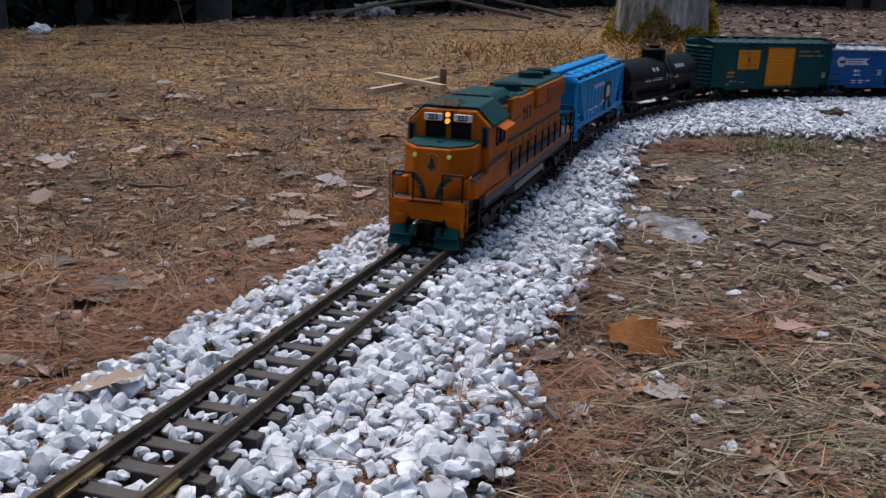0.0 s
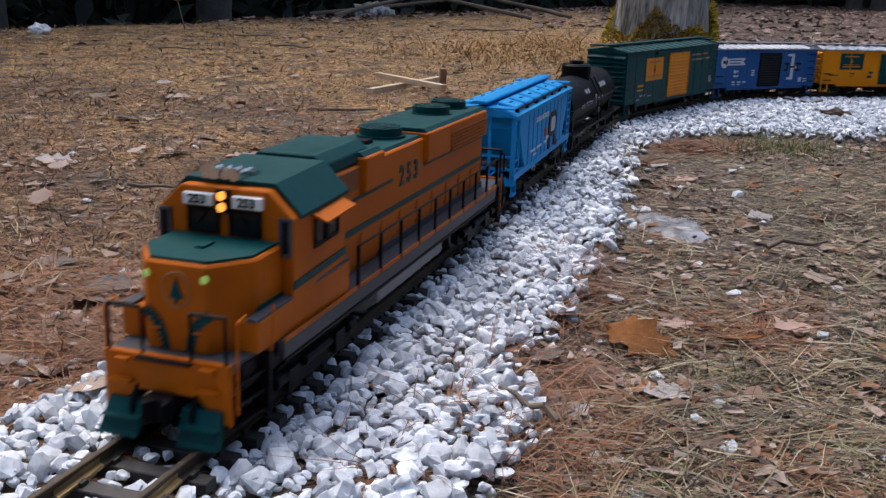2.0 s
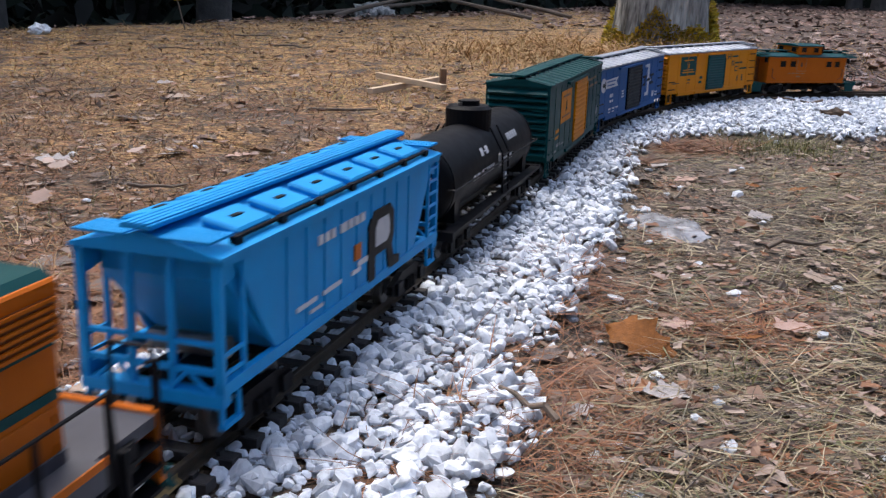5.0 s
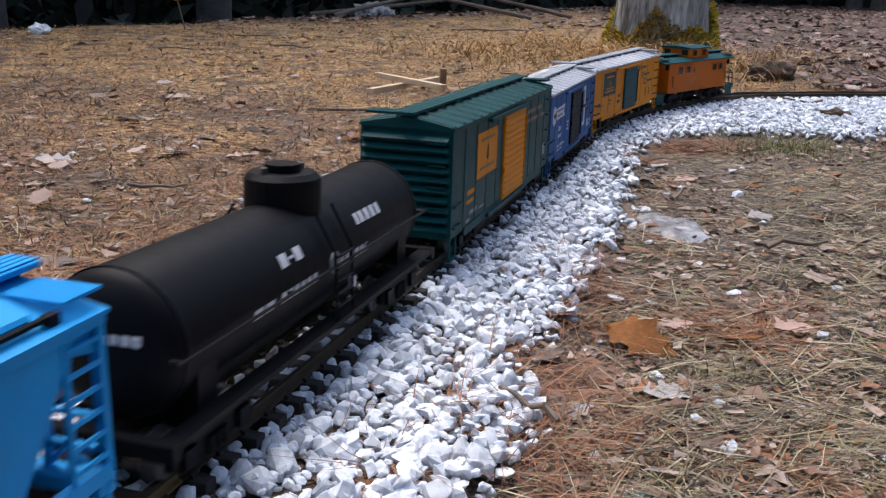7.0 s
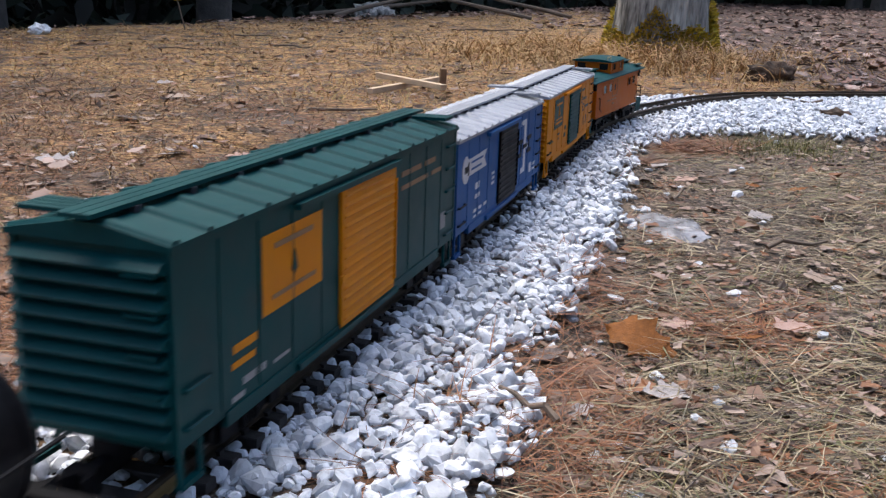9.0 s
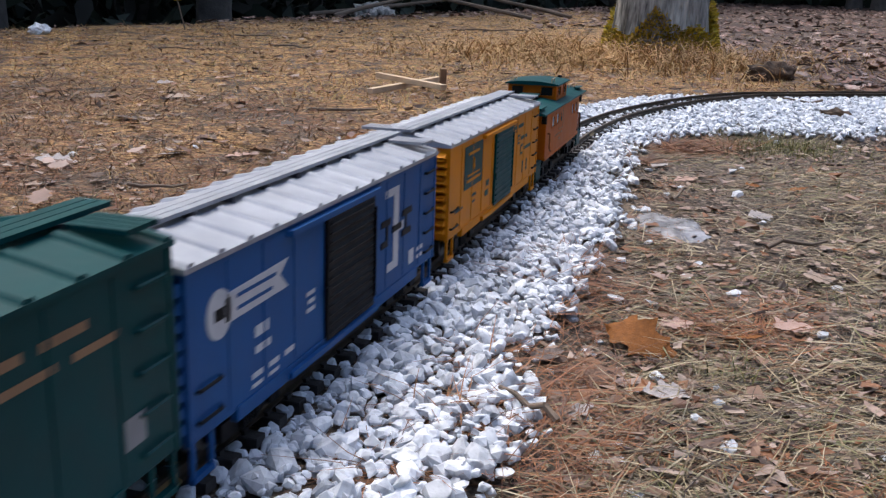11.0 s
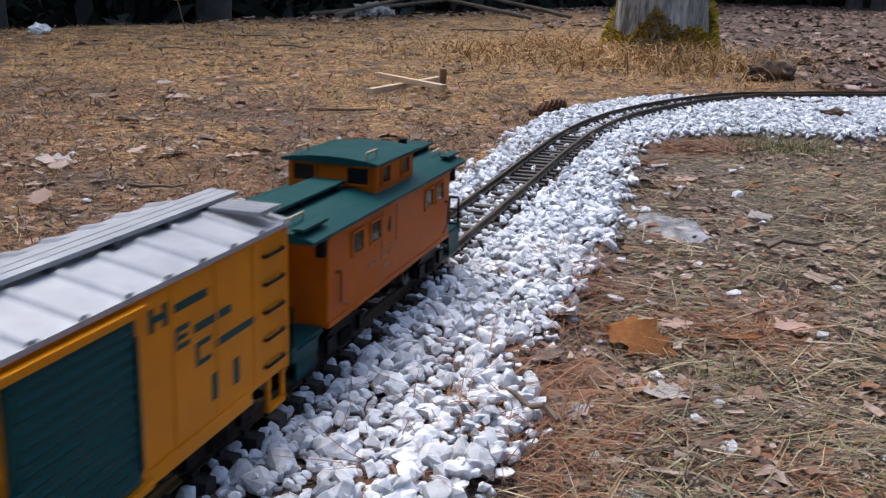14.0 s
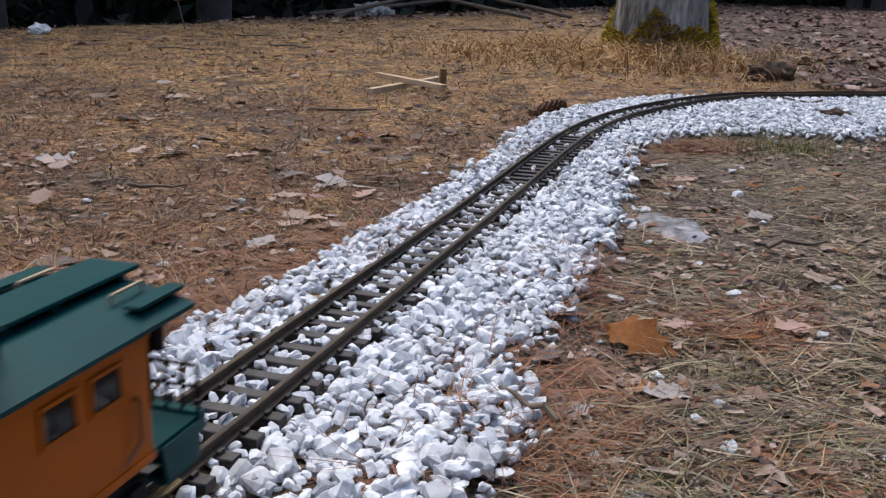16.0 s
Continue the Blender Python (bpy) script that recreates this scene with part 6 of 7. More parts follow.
        part("marker_lamp", rods(0.0045, ((e * 0.146, 0.050, 0.082), (e * 0.146, 0.050, 0.094)), ((e * 0.146, -0.050, 0.082), (e * 0.146, -0.050, 0.094)), seg=10), M["black"], car, "small black marker lamp")
    # curved green roof
    arc = [(-0.0580, z1 - 0.001), (-0.0580, z1 + 0.0012), (-0.042, z1 + 0.0052), (-0.022, z1 + 0.0080), (0.0, z1 + 0.0090), (0.022, z1 + 0.0080), (0.042, z1 + 0.0052), (0.0580, z1 + 0.0012), (0.0580, z1 - 0.001)]
    roof = part("roof", P(arc, "x", -0.170, 0.172), g, car, "dark green curved roof")
    for a, b in ((0.038, 0.180), (-0.178, -0.058)):
        part("running_board", B((a, b, -0.0165, 0.0165, z1 + 0.0122, z1 + 0.0145)), g, roof, bevel=0.0004)
        part("board_saddle", B((a + 0.01, a + 0.014, -0.015, 0.015, z1 + 0.007, z1 + 0.0124), (b - 0.03, b - 0.026, -0.015, 0.015, z1 + 0.007, z1 + 0.0124), ((a + b) / 2, (a + b) / 2 + 0.004, -0.015, 0.015, z1 + 0.007, z1 + 0.0124)), g, roof)
    for e in (-1, 1):
        for s in (-1, 1):
            part("roof_walk", B((*sorted((e * 0.135, e * 0.172)), *sorted((s * 0.040, s * 0.050)), z1 + 0.0070, z1 + 0.0088)), g, roof)
            part("roof_grab", rods(0.0010, ((e * 0.138, s * 0.030, z1 + 0.0115), (e * 0.162, s * 0.030, z1 + 0.0115)), ((e * 0.138, s * 0.030, z1 + 0.006), (e * 0.138, s * 0.030, z1 + 0.0115)), ((e * 0.162, s * 0.030, z1 + 0.006), (e * 0.162, s * 0.030, z1 + 0.0115))), M["pine"], roof, "pale grab rail")
    # cupola
    c0, c1, cw, cz0, cz1 = -0.0520, 0.0340, 0.0430, z1 + 0.001, 0.1235
    cup = part("cupola", B((c0, c1, -cw, cw, cz0, cz1)), o, car, "orange cupola with windows", bevel=0.0008)
    for e in (-1, 1):
        for a in (-0.030, 0.014):
            window(cup, a - 0.0085, a + 0.0085, 0.1075, 0.1195, e * cw, o)
    for xe in (c0, c1):
        for a in (-0.026, 0.026):
            window(cup, a - 0.0100, a + 0.0100, 0.1080, 0.1200, xe, o, "x")
    arc = [(-0.0470, cz1 - 0.001), (-0.0470, cz1 + 0.0010), (-0.036, cz1 + 0.0028), (-0.018, cz1 + 0.0042), (0.0, cz1 + 0.0047), (0.018, cz1 + 0.0042), (0.036, cz1 + 0.0028), (0.0470, cz1 + 0.0010), (0.0470, cz1 - 0.001)]
    cr = part("cupola_roof", P(arc, "x", c0 - 0.005, c1 + 0.005), g, car, "dark green curved roof")
    for s in (-1, 1):
        part("roof_grab", rods(0.0010, ((0.014, s * 0.034, cz1 + 0.0085), (0.034, s * 0.034, cz1 + 0.0085)), ((0.014, s * 0.034, cz1 + 0.003), (0.014, s * 0.034, cz1 + 0.0085)), ((0.034, s * 0.034, cz1 + 0.003), (0.034, s * 0.034, cz1 + 0.0085))), M["pine"], cr, "pale grab rail")
    part("smokestack", rods(0.0042, ((-0.066, 0.026, z1 + 0.008), (-0.066, 0.026, z1 + 0.030)), ((-0.066, 0.026, z1 + 0.030), (-0.066, 0.026, z1 + 0.033)), seg=12), M["black"], car)
    underframe(car, x0, x1, z0)
    coupler(car, 0.184), coupler(car, -0.184)
    refit(car, 1.018, 0.855, 0.030, 0.0965, 0.030, 0.0975)
    trucks = [freight_truck(car, 0.100), freight_truck(car, -0.100)]
    TRAIN.append((car, 3.5082, 0.100, trucks, 0.0135))


def number_text(parent, body, size, m, material, name="number"):
    cu = bpy.data.curves.new(name, "FONT")
    cu.body, cu.size, cu.extrude, cu.align_x, cu.align_y, cu.offset = body, size, 0.0004, "CENTER", "CENTER", size * 0.025
    tmp = bpy.data.objects.new(name, cu)
    scene.collection.objects.link(tmp)
    bpy.context.view_layer.update()
    me = bpy.data.meshes.new_from_object(tmp.evaluated_get(bpy.context.evaluated_depsgraph_get()))
    bpy.data.objects.remove(tmp)
    bpy.data.curves.remove(cu)
    me.materials.clear()
    me.materials.append(material)
    ob = new(name, me)
    ob.parent, ob.matrix_basis = parent, m
    return ob


def engine_truck(car, at_x):
    base, r = 0.0365, 0.0165
    bm = bmesh.new()
    for e in (-1, 1):
        y0, y1 = sorted((e * 0.034, e * 0.041))
        prism(bm, [(-0.066, 0.012), (-0.056, 0.008), (-0.024, 0.010), (-0.018, 0.006), (0.018, 0.006), (0.024, 0.010), (0.056, 0.008), (0.066, 0.012), (0.066, 0.022), (0.050, 0.027), (0.022, 0.0255), (-0.022, 0.0255), (-0.050, 0.027), (-0.066, 0.022)], "y", y0, y1)
        for a in (-base, base):
            box(bm, a - 0.008, a + 0.008, *sorted((e * 0.040, e * 0.0455)), r - 0.007, r + 0.007)
        rod(bm, (-0.020, e * 0.0435, 0.021), (0.020, e * 0.0435, 0.021), 0.0034, 10)
        for a in (-0.056, 0.056):
            rod(bm, (a - 0.006, e * 0.0435, 0.021), (a + 0.006, e * 0.0435, 0.021), 0.0042, 10)
    box(bm, -0.03, 0.03, -0.034, 0.034, 0.014, 0.024)
    truck = part("truck", bm, M["black"], car, "black powered four-wheel truck")
    truck.matrix_basis = pose(at_x, 0, 0)
    return (truck, at_x, [wheelset(truck, -base, r), wheelset(truck, base, r)])


def nose_drop(x, z):
    return -0.0058 * float(smooth((x - 0.10) / 0.19)) * min(max((z - 0.046) / 0.016, 0), 1)


def build_locomotive():
    car = tagged(empty("diesel_locomotive"), "orange and green model diesel locomotive with lit headlights", "locomotive", "cars of the train")
    o, g, k, gy = M["orange"], M["green"], M["black"], M["grey"]
    w = 0.0515
    # frame and walkways
    part("frame", B((-0.290, 0.300, -w + 0.004, w - 0.004, 0.030, 0.0450)), k, car, "black main frame")
    for e in (-1, 1):
        part("side_sill", B((-0.262, 0.262, *sorted((e * (w - 0.005), e * w)), 0.0365, 0.0465)), gy, car, "dark grey side sill")
        part("walkway", B((-0.262, 0.262, *sorted((e * 0.033, e * (w + 0.0005))), 0.0465, 0.0490)), gy, car)
        part("air_pipe", rods(0.0014, ((-0.26, e * (w - 0.001), 0.0340), (0.26, e * (w - 0.001), 0.0340))), k, car)
        part("battery_box", B((0.158, 0.288, *sorted((e * 0.0340, e * (w - 0.0010))), 0.0490, 0.0725)), o, car, "orange locker beside the cab", bevel=0.0008)
        part("locker_top", B((0.158, 0.288, *sorted((e * 0.0420, e * (w - 0.0014))), 0.0725, 0.0745)), gy, car, "dark grey locker tread")
    part("fuel_tank", P([(-0.030, 0.0080), (0.030, 0.0080), (0.044, 0.0180), (0.044, 0.0330), (-0.044, 0.0330), (-0.044, 0.0180)], "x", -0.085, 0.085), M["tankgrey"], car, "grey fuel tank", bevel=0.001)
    # end platforms, pilots, ploughs, steps
    for e in (-1, 1):
        part("platform", B((*sorted((e * 0.258, e * 0.311)), -0.045, 0.045, 0.0420, 0.0485)), gy, car, "grey end platform")
        xp = e * 0.312
        bm = bmesh.new()
        prism(bm, [(-0.0460, 0.0500), (0.0460, 0.0500), (0.0460, 0.0120), (0.0290, 0.0215), (0.0225, 0.0275), (-0.0225, 0.0275), (-0.0290, 0.0215), (-0.0460, 0.0120)], "x", *sorted((xp - e * 0.003, xp + e * 0.0015)))
        part("pilot_plate", bm, o, car, "orange end plate")
        for s in (-1, 1):
            part("anti_climber", B((*sorted((xp, xp + e * 0.006)), *sorted((s * 0.024, s * 0.039)), 0.0310, 0.0335), (*sorted((xp, xp + e * 0.005)), *sorted((s * 0.026, s * 0.036)), 0.0440, 0.0460)), o, car)
            bm = bmesh.new()
            prism(bm, [(s * 0.013, 0.0215), (s * 0.041, 0.0215), (s * 0.044, 0.0025), (s * 0.015, 0.0025)], "x", *sorted((xp - e * 0.001, xp + e * 0.004)))
            for v in bm.verts:
                if v.co.z < 0.01:
                    v.co.x += e * 0.010
            part("plough_blade", bm, g, car, "dark green snow plough blade")
            for zz in (0.006, 0.012):
                part("plough_rib", B((*sorted((xp + e * 0.004, xp + e * 0.0125)), *sorted((s * 0.015, s * 0.042)), zz, zz + 0.0014)), g, car)
            part("step_box", B((*sorted((e * 0.276, e * 0.308)), *sorted((s * 0.038, s * (w - 0.003))), 0.010, 0.0120), (*sorted((e * 0.276, e * 0.308)), *sorted((s * 0.038, s * (w - 0.003))), 0.022, 0.0240), (*sorted((e * 0.276, e * 0.308)), *sorted((s * 0.038, s * (w - 0.003))), 0.034, 0.0360), (*sorted((e * 0.276, e * 0.279)), *sorted((s * 0.038, s * w)), 0.010, 0.046)), k, car, "black corner steps")
            part("step_handrail", rods(0.0011, ((e * 0.276, s * (w - 0.003), 0.018), (e * 0.270, s * (w - 0.003), 0.078)), ((e * 0.308, s * (w - 0.003), 0.018), (e * 0.308, s * (w - 0.003), 0.078)), ((e * 0.308, s * (w - 0.003), 0.078), (e * 0.298, s * (w - 0.003), 0.080))), o if e > 0 else k, car, "orange step handrail" if e > 0 else "black step handrail")
            part("end_railing", rods(0.0012, ((xp, s * 0.043, 0.050), (xp, s * 0.043, 0.082)), ((xp, s * 0.018, 0.050), (xp, s * 0.018, 0.082)), ((xp, s * 0.043, 0.082), (xp, s * 0.018, 0.082))), k, car, "black end railing")
        part("walkover_plate", B((*sorted((xp, xp + e * 0.006)), -0.020, 0.020, 0.0470, 0.0490)), k, car)
        part("brake_hose", rods(0.0016, ((xp, 0.022, 0.030), (xp + e * 0.008, 0.022, 0.020)), ((xp + e * 0.008, 0.022, 0.020), (xp + e * 0.006, 0.022, 0.010)), ((xp, -0.022, 0.030), (xp + e * 0.008, -0.022, 0.020)), ((xp + e * 0.008, -0.022, 0.020), (xp + e * 0.006, -0.022, 0.010))), k, car)
        coupler(car, e * 0.306, 0.0215)
    # short hood
    plan = [(0.240, -0.041), (0.276, -0.041), (0.300, -0.0225), (0.300, 0.0225), (0.276, 0.041), (0.240, 0.041)]
    nose = part("short_hood", P(plan, "z", 0.0480, 0.1065), o, car, "orange low nose with bevelled corners", bevel=0.0016)
    part("nose_top", P([(0.240, -0.0380), (0.2745, -0.0380), (0.2970, -0.0208), (0.2970, 0.0208), (0.2745, 0.0380), (0.240, 0.0380)], "z", 0.1058, 0.1082), g, nose, "dark green nose top")
    part("nose_vent", B((0.262, 0.274, -0.003, 0.003, 0.1082, 0.1098)), g, nose)
    bm = bmesh.new()
    prism(bm, [(-0.0050, 0.0855), (0.0050, 0.0855), (0.0, 0.0980)], "x", 0.300, 0.3009)
    box(bm, 0.300, 0.3009, -0.001, 0.001, 0.0825, 0.0858)
    part("nose_emblem", bm, g, nose, "dark green pine tree emblem")
    bm = bmesh.new()
    for i in range(24):
        a, b = 6.28318 * i / 24, 6.28318 * (i + 1) / 24
        rod(bm, (0.3003, 0.0105 * math.cos(a), 0.0905 + 0.0105 * math.sin(a)), (0.3003, 0.0105 * math.cos(b), 0.0905 + 0.0105 * math.sin(b)), 0.0005, 4)
    part("emblem_ring", bm, M["stake"], nose)
    for s in (-1, 1):
        part("class_light", rods(0.0024, ((0.296, s * 0.0212, 0.0985), (0.3018, s * 0.0212, 0.0985)), seg=10), M["marker"], nose, "small green marker light")
        # swooping green nose stripe
        arc = []
        for i in range(9):
            a = radians(90 * i / 8)
            arc.append((s * (0.0060 + 0.0160 * (1 - math.cos(a))), 0.0500 + 0.0240 * math.sin(a)))
        bm = bmesh.new()
        for i in range(8):
            (ya, za), (yb, zb) = arc[i], arc[i + 1]
            prism(bm, [(ya, za), (yb, zb), (yb + s * 0.0010, zb + 0.0062), (ya + s * 0.0072, za + 0.0005)], "x", 0.2998, 0.3008)
        part("nose_stripe", bm, g, nose, "curved dark green stripe")
        part("side_stripe", B((0.244, 0.2755, *sorted((s * 0.0402, s * 0.0416)), 0.0720, 0.0775)), g, nose, "dark green stripe")
        part("nose_grab", rods(0.0009, ((0.300, s * 0.012, 0.0665), (0.303, s * 0.020, 0.0665))), o, nose)
    # cab
    cx0, cx1 = 0.1630, 0.2440
    cab = part("cab", P([(-0.0490, 0.0480), (0.0490, 0.0480), (0.0490, 0.1225), (0.0315, 0.1385), (-0.0315, 0.1385), (-0.0490, 0.1225)], "x", cx0, cx1), o, car, "orange cab", bevel=0.0008)
    part("cab_roof", P([(-0.0510, 0.1215), (-0.0322, 0.1387), (-0.0315, 0.1392), (0.0315, 0.1392), (0.0322, 0.1387), (0.0510, 0.1215), (0.0510, 0.1238), (0.0324, 0.1418), (-0.0324, 0.1418), (-0.0510, 0.1238)], "x", cx0 - 0.0005, cx1 - 0.0080), g, cab, "dark green cab roof")
    for s in (-1, 1):
        window(cab, *sorted((s * 0.0055, s * 0.0250)), 0.1112, 0.1238, cx1 + 0.0003, k, "x")
        window(cab, *sorted((s * 0.0410, s * 0.0462)), 0.1010, 0.1215, cx1 + 0.0003, gy, "x")
        window(cab, 0.178, 0.193, 0.0990, 0.1150, s * 0.0490, k)
        window(cab, 0.198, 0.213, 0.0990, 0.1150, s * 0.0490, k)
        part("sunshade", P([(s * 0.0488, 0.1200), (s * 0.0610, 0.1155), (s * 0.0610, 0.1166), (s * 0.0488, 0.1215)], "x", 0.172, 0.219), o, cab, "orange window sunshade")
        nb = part("number_board", B((*sorted((cx1 - 0.004, cx1 + 0.0035)), *sorted((s * 0.0070, s * 0.0285)), 0.1268, 0.1345)), M["board"], cab, "lit white number board", bevel=0.0006)
        number_text(nb, "253", 0.0078, Matrix.Translation((cx1 + 0.0037, s * 0.01775, 0.13065)) @ Matrix(((0, 0, 1, 0), (1, 0, 0, 0), (0, 1, 0, 0), (0, 0, 0, 1))), k)
        part("cab_stripe", B((cx0, cx1, *sorted((s * 0.0485, s * 0.0497)), 0.0790, 0.0840)), g, cab, "dark green stripe")
        part("wiper", rods(0.0005, ((cx1 + 0.0022, s * 0.012, 0.1235), (cx1 + 0.0022, s * 0.018, 0.116))), k, cab)
    part("headlight_housing", B((cx1 - 0.001, cx1 + 0.0030, -0.0045, 0.0045, 0.1235, 0.1375)), k, cab)
    for z in (0.1270, 0.1340):
        part("headlight", rods(0.0028, ((cx1 + 0.002, 0, z), (cx1 + 0.0050, 0, z)), seg=14), M["lamp"], cab, "lit warm headlight")
    # five-chime horn on the cab roof
    hornob = part("horn", B((0.214, 0.222, -0.018, 0.010, 0.1416, 0.1442)), M["chrome"], cab, "bright metal air horn")
    for i, y in enumerate((-0.017, -0.010, -0.003, 0.005)):
        bm = bmesh.new()
        rod(bm, (0.218, y, 0.1455), (0.232 + 0.002 * (i % 2), y, 0.1455), 0.0011, 10, 0.0015)
        rod(bm, (0.232 + 0.002 * (i % 2), y, 0.1458), (0.2385 + 0.002 * (i % 2), y, 0.1459), 0.0017, 12, 0.0042)
        part("horn_bell", bm, M["chrome"], hornob)
    # long hood with its flared sections
    hw = 0.0330
    hood = part("long_hood", B((-0.259, cx0, -hw, hw, 0.0480, 0.1290)), o, car, "orange long hood", bevel=0.0014)
    part("hood_top", P([(-hw + 0.003, 0.1285), (-hw + 0.005, 0.1315), (hw - 0.005, 0.1315), (hw - 0.003, 0.1285)], "x", -0.257, cx0), g, hood, "dark green hood top")
    for x0, x1, f, top in ((0.060, 0.100, 0.0055, 0.1335), (-0.257, -0.052, 0.0050, 0.1330)):
        part("flared_section", P([(-hw - 0.0005, 0.1058), (-hw - f, 0.1072), (-hw - f, top), (hw + f, top), (hw + f, 0.1072), (hw + 0.0005, 0.1058)], "x", x0, x1), o, hood, "flared orange hood section", bevel=0.0012)
        part("section_top", P([(-hw - f + 0.002, top - 0.0005), (-hw - f + 0.006, top + 0.0032), (hw + f - 0.006, top + 0.0032), (hw + f - 0.002, top - 0.0005)], "x", x0 + 0.001, x1 - 0.001), g, hood, "dark green roof panel")
    part("raised_roof_box", P([(-0.0315, 0.1300), (-0.0300, 0.1375), (-0.022, 0.1440), (0.022, 0.1440), (0.0300, 0.1375), (0.0315, 0.1300)], "x", 0.078, 0.160), g, hood, "dark green raised roof box", bevel=0.0008)
    for fx, base_z in ((-0.026, 0.1310), (-0.169, 0.1352), (-0.229, 0.1352)):
        fan = part("roof_fan", rods(0.0225, ((fx, 0, base_z), (fx, 0, base_z + 0.0018)), seg=28), g, hood, "round dark green roof fan")
        bm = bmesh.new()
        rod(bm, (fx, 0, base_z + 0.0018), (fx, 0, base_z + 0.0085), 0.0198, 28)
        part("fan_housing", bm, g, fan)
        bm = bmesh.new()
        for q in (0.005, 0.010, 0.015):
            for i in range(20):
                a, b = 6.28318 * i / 20, 6.28318 * (i + 1) / 20
                rod(bm, (fx + q * math.cos(a), q * math.sin(a), base_z + 0.0090), (fx + q * math.cos(b), q * math.sin(b), base_z + 0.0090), 0.0006, 4, ends=False)
        for i in range(6):
            a = 3.14159 * i / 6
            rod(bm, (fx + 0.018 * math.cos(a), 0.018 * math.sin(a), base_z + 0.0090), (fx - 0.018 * math.cos(a), -0.018 * math.sin(a), base_z + 0.0090), 0.0006, 4)
        part("fan_grille", bm, g, fan, "dark green wire grille")
    part("exhaust_outlet", B((0.018, 0.034, -0.010, 0.010, 0.1315, 0.1350)), k, hood)
    for s in (-1, 1):
        yf = hw + 0.0050
        # radiator grille
        gr = part("radiator_grille", B((-0.254, -0.122, *sorted((s * (yf - 0.0015), s * (yf + 0.0004))), 0.1070, 0.1262)), M["rust"], hood, "dark slotted radiator grille")
        for i in range(6):
            z = 0.1078 + 0.0033 * i
            part("louvre", B((-0.254, -0.122, *sorted((s * (yf - 0.001), s * (yf + 0.0018))), z, z + 0.0014)), o, gr)
        part("intake_grille", B((0.104, 0.158, *sorted((s * (hw - 0.0010), s * (hw + 0.0012))), 0.1110, 0.1265)), M["rust"], hood, "dark orange air intake grille")
        # green stripes and number
        yh = hw
        part("upper_stripe", B((-0.257, -0.054, *sorted((s * (yh - 0.001), s * (yh + 0.0006))), 0.1030, 0.1055), (0.028, 0.165, *sorted((s * (yh - 0.001), s * (yh + 0.0006))), 0.1030, 0.1055)), g, hood, "thin dark green stripe")
        part("lower_stripe", B((-0.257, 0.165, *sorted((s * (yh - 0.001), s * (yh + 0.0006))), 0.0790, 0.0835)), g, hood, "dark green stripe")
        rotm = Matrix(((-1, 0, 0, 0), (0, 0, 1, 0), (0, 1, 0, 0), (0, 0, 0, 1))) if s > 0 else Matrix(((1, 0, 0, 0), (0, 0, -1, 0), (0, 1, 0, 0), (0, 0, 0, 1)))
        number_text(hood, "2 5 3", 0.0235, Matrix.Translation((-0.0125, s * (yh + 0.0004), 0.1035)) @ rotm, g, "hood_number")
        for i in range(9):
            x = -0.256 + 0.0445 * i
            part("hood_door", B((x + 0.002, x + 0.0425, *sorted((s * (yh - 0.001), s * (yh + 0.0010))), 0.0520, 0.0760)), o, hood, bevel=0.0004)
            part("door_hinge", B((x + 0.003, x + 0.0045, *sorted((s * yh, s * (yh + 0.0018))), 0.0560, 0.0600), (x + 0.003, x + 0.0045, *sorted((s * yh, s * (yh + 0.0018))), 0.0690, 0.0730)), o, hood)
        part("hood_skirt", B((-0.257, 0.060, *sorted((s * (yh - 0.001), s * (yh + 0.0022))), 0.0485, 0.0550)), gy, hood, "dark grey lower hood panel")
        # walkway handrail
        pts = [0.144 - 0.0455 * i for i in range(10)]
        for x in pts:
            part("stanchion", B((x - 0.0012, x + 0.0012, *sorted((s * (w - 0.0012), s * (w + 0.0010))), 0.0470, 0.0790)), k, car, "black handrail post")
        part("handrail", rods(0.0010, ((pts[0], s * w, 0.0790), (pts[-1], s * w, 0.0790))), k, car, "long thin handrail")
        part("sill_stripe", B((-0.262, 0.262, *sorted((s * (w - 0.0004), s * (w + 0.0006))), 0.0470, 0.0510)), o, car, "orange edge stripe")
    # the body narrows and drops a little towards the nose
    done = set()
    for ob in car.children_recursive:
        if ob.matrix_basis != Matrix.Identity(4):
            c = ob.matrix_basis.translation
            ob.matrix_basis = Matrix.Translation((0, -0.06 * c.y, nose_drop(c.x, c.z))) @ ob.matrix_basis
        elif ob.type == "MESH" and ob.data.name not in done:
            done.add(ob.data.name)
            for v in ob.data.vertices:
                v.co.z += nose_drop(v.co.x, v.co.z)
                v.co.y *= 0.94 - 0.07 * float(smooth((v.co.x - 0.262) / 0.04))
    trucks = [engine_truck(car, 0.205), engine_truck(car, -0.205)]
    TRAIN.append((car, 0.6900, 0.205, trucks, 0.0165))


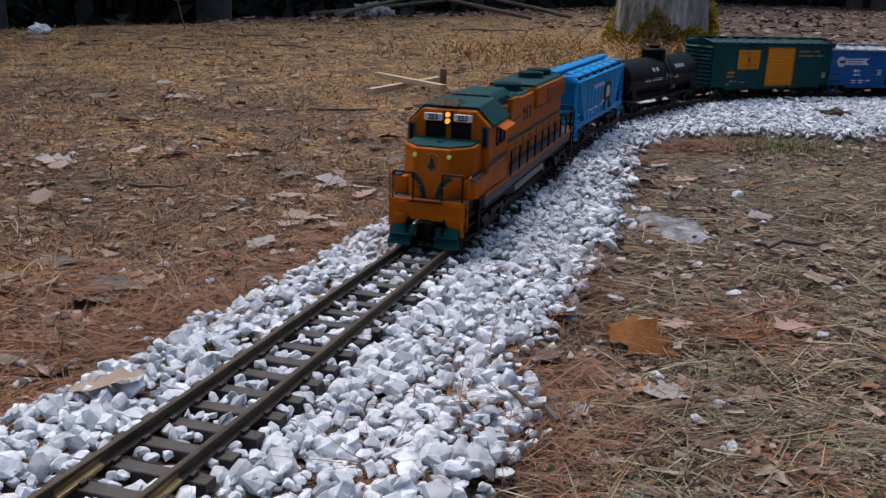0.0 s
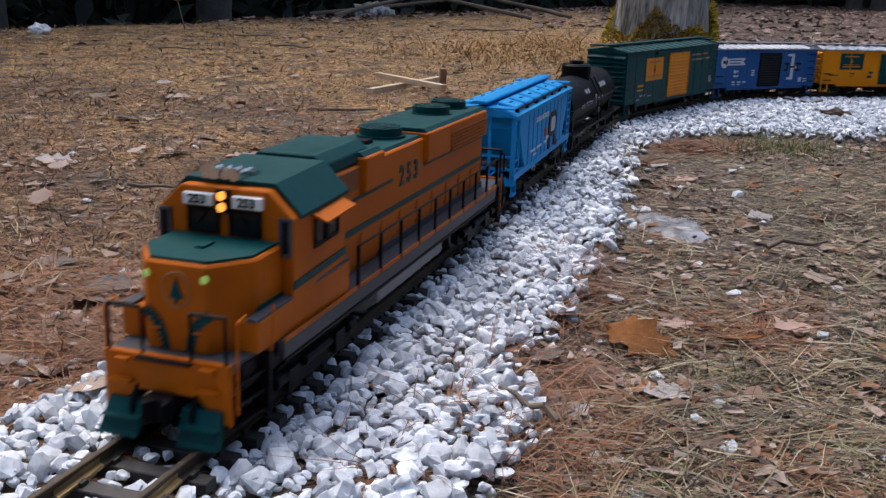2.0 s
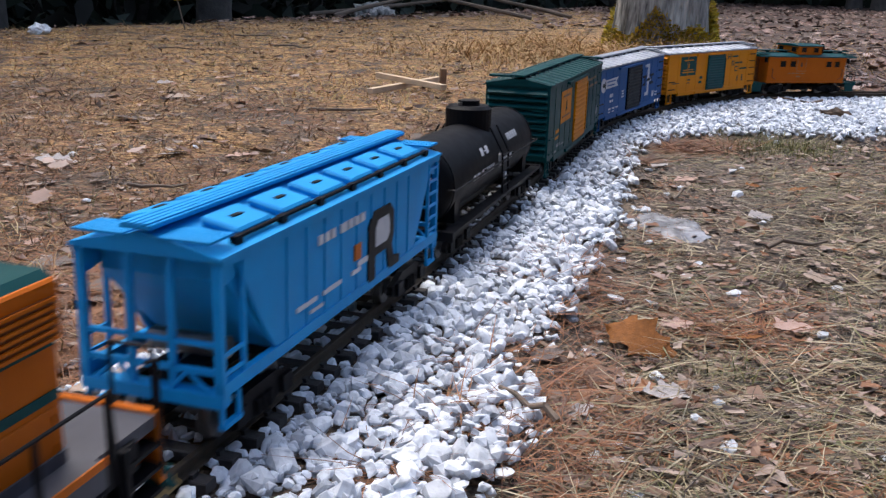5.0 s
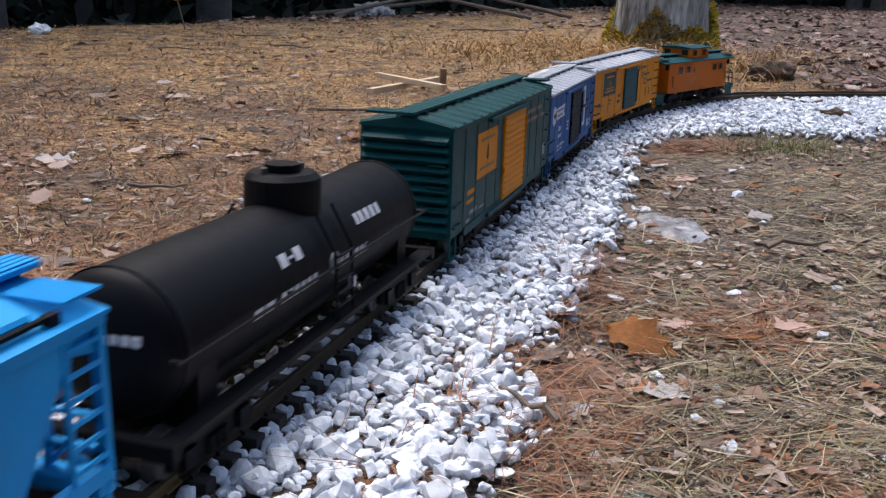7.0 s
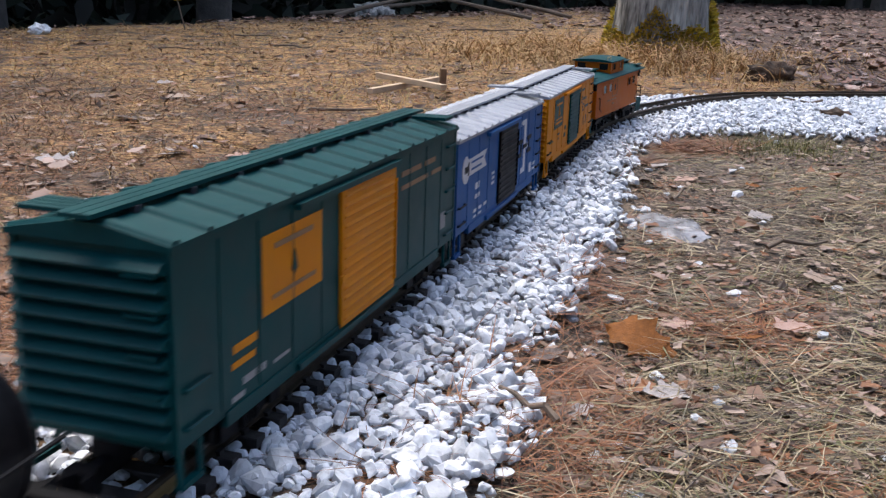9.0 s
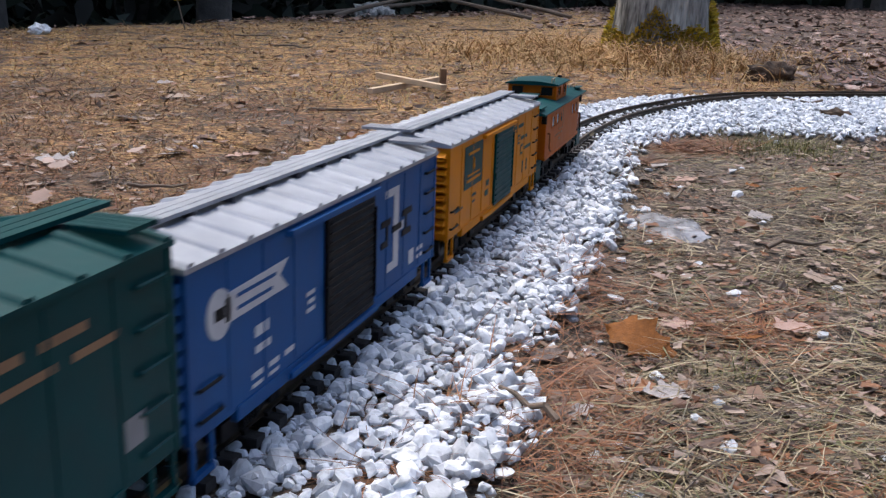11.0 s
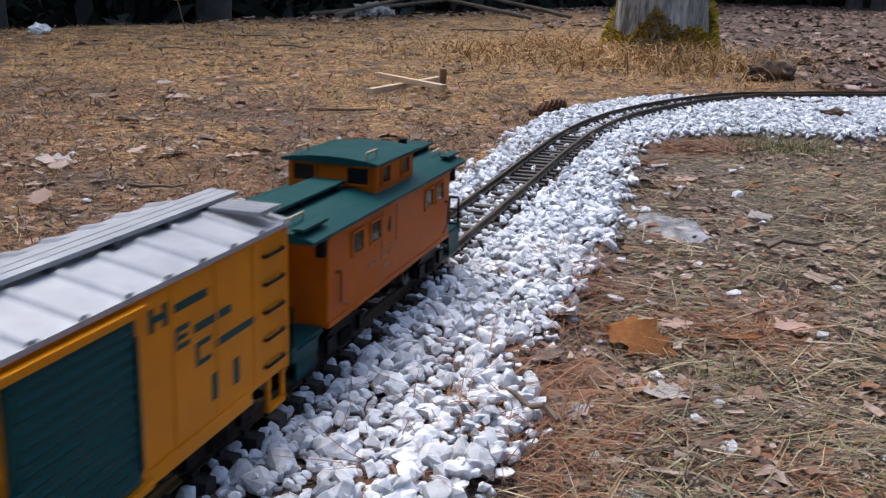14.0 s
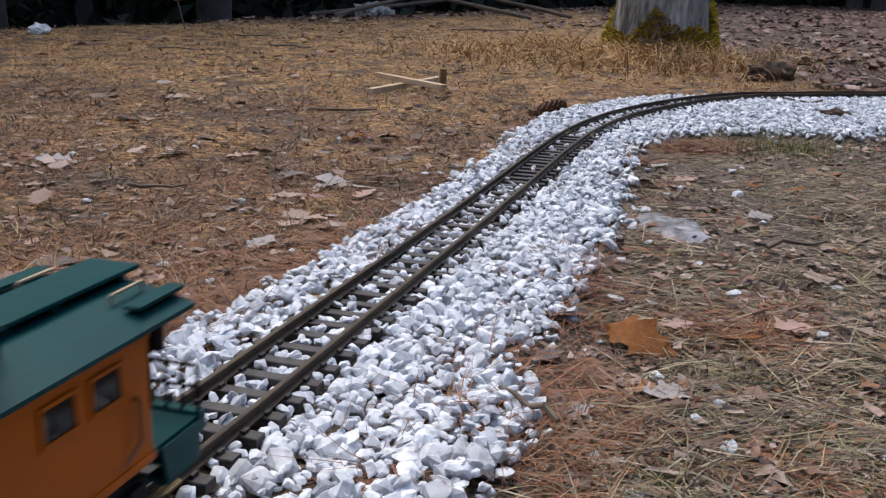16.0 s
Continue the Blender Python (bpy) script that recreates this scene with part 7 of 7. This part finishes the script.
build_locomotive()
build_hopper()
build_tank_car()
build_green_boxcar()
build_blue_boxcar()
build_yellow_boxcar()
build_caboose()

# ---- the train: car middles behind the train's mark, truck distance, wheel base ----
TIMES = [0, 2, 4, 6.5, 9, 11.5, 13.5, 16]
MARK = [0.2384, -0.2403, -0.6985, -1.2942, -1.8826, -2.4799, -2.9823, -3.5906]
SLOPE = np.gradient(np.array(MARK), np.array(TIMES))


def mark(t):
    i = min(max(int(np.searchsorted(TIMES, t)) - 1, 0), len(TIMES) - 2)
    h = TIMES[i + 1] - TIMES[i]
    u = (t - TIMES[i]) / h
    return (2 * u**3 - 3 * u**2 + 1) * MARK[i] + (u**3 - 2 * u**2 + u) * h * SLOPE[i] + (3 * u**2 - 2 * u**3) * MARK[i + 1] + (u**3 - u**2) * h * SLOPE[i + 1]


def place(s, half):
    a, b = on_track(s - half), on_track(s + half)
    d = Vector((a[0] - b[0], a[1] - b[1], a[2] - b[2]))
    mid = Vector(((a[0] + b[0]) / 2, (a[1] + b[1]) / 2, (a[2] + b[2]) / 2))
    yaw, tilt = math.atan2(d.y, d.x), math.atan2(d.z, math.hypot(d.x, d.y))
    return Matrix.Translation(mid) @ Euler((0, -tilt, yaw)).to_matrix().to_4x4(), yaw


def motions():
    for ob, offset, half, trucks, radius in TRAIN:
        rows, turns = [], [[] for _ in trucks]
        for i in range(0, 65):
            t = i * 0.25
            s = mark(t) + offset
            m, yaw = place(s, half)
            rows.append((t, m))
            for k, (truck, at_x, axles) in enumerate(trucks):
                h = float(on_track(s - at_x)[3]) + math.pi - yaw
                turns[k].append((t, pose(at_x, 0, 0, 0, 0, math.degrees(math.atan2(math.sin(h), math.cos(h))))))
        walk(ob, rows)
        for k, (truck, at_x, axles) in enumerate(trucks):
            walk(truck, turns[k])
            for axle, ax, az in axles:
                spin = []
                for i in range(0, 241):
                    t = i / 15
                    spin.append((t, pose(ax, 0, az) @ Matrix.Rotation((mark(0) - mark(t)) / radius, 4, "Y")))
                walk(axle, spin)


motions()
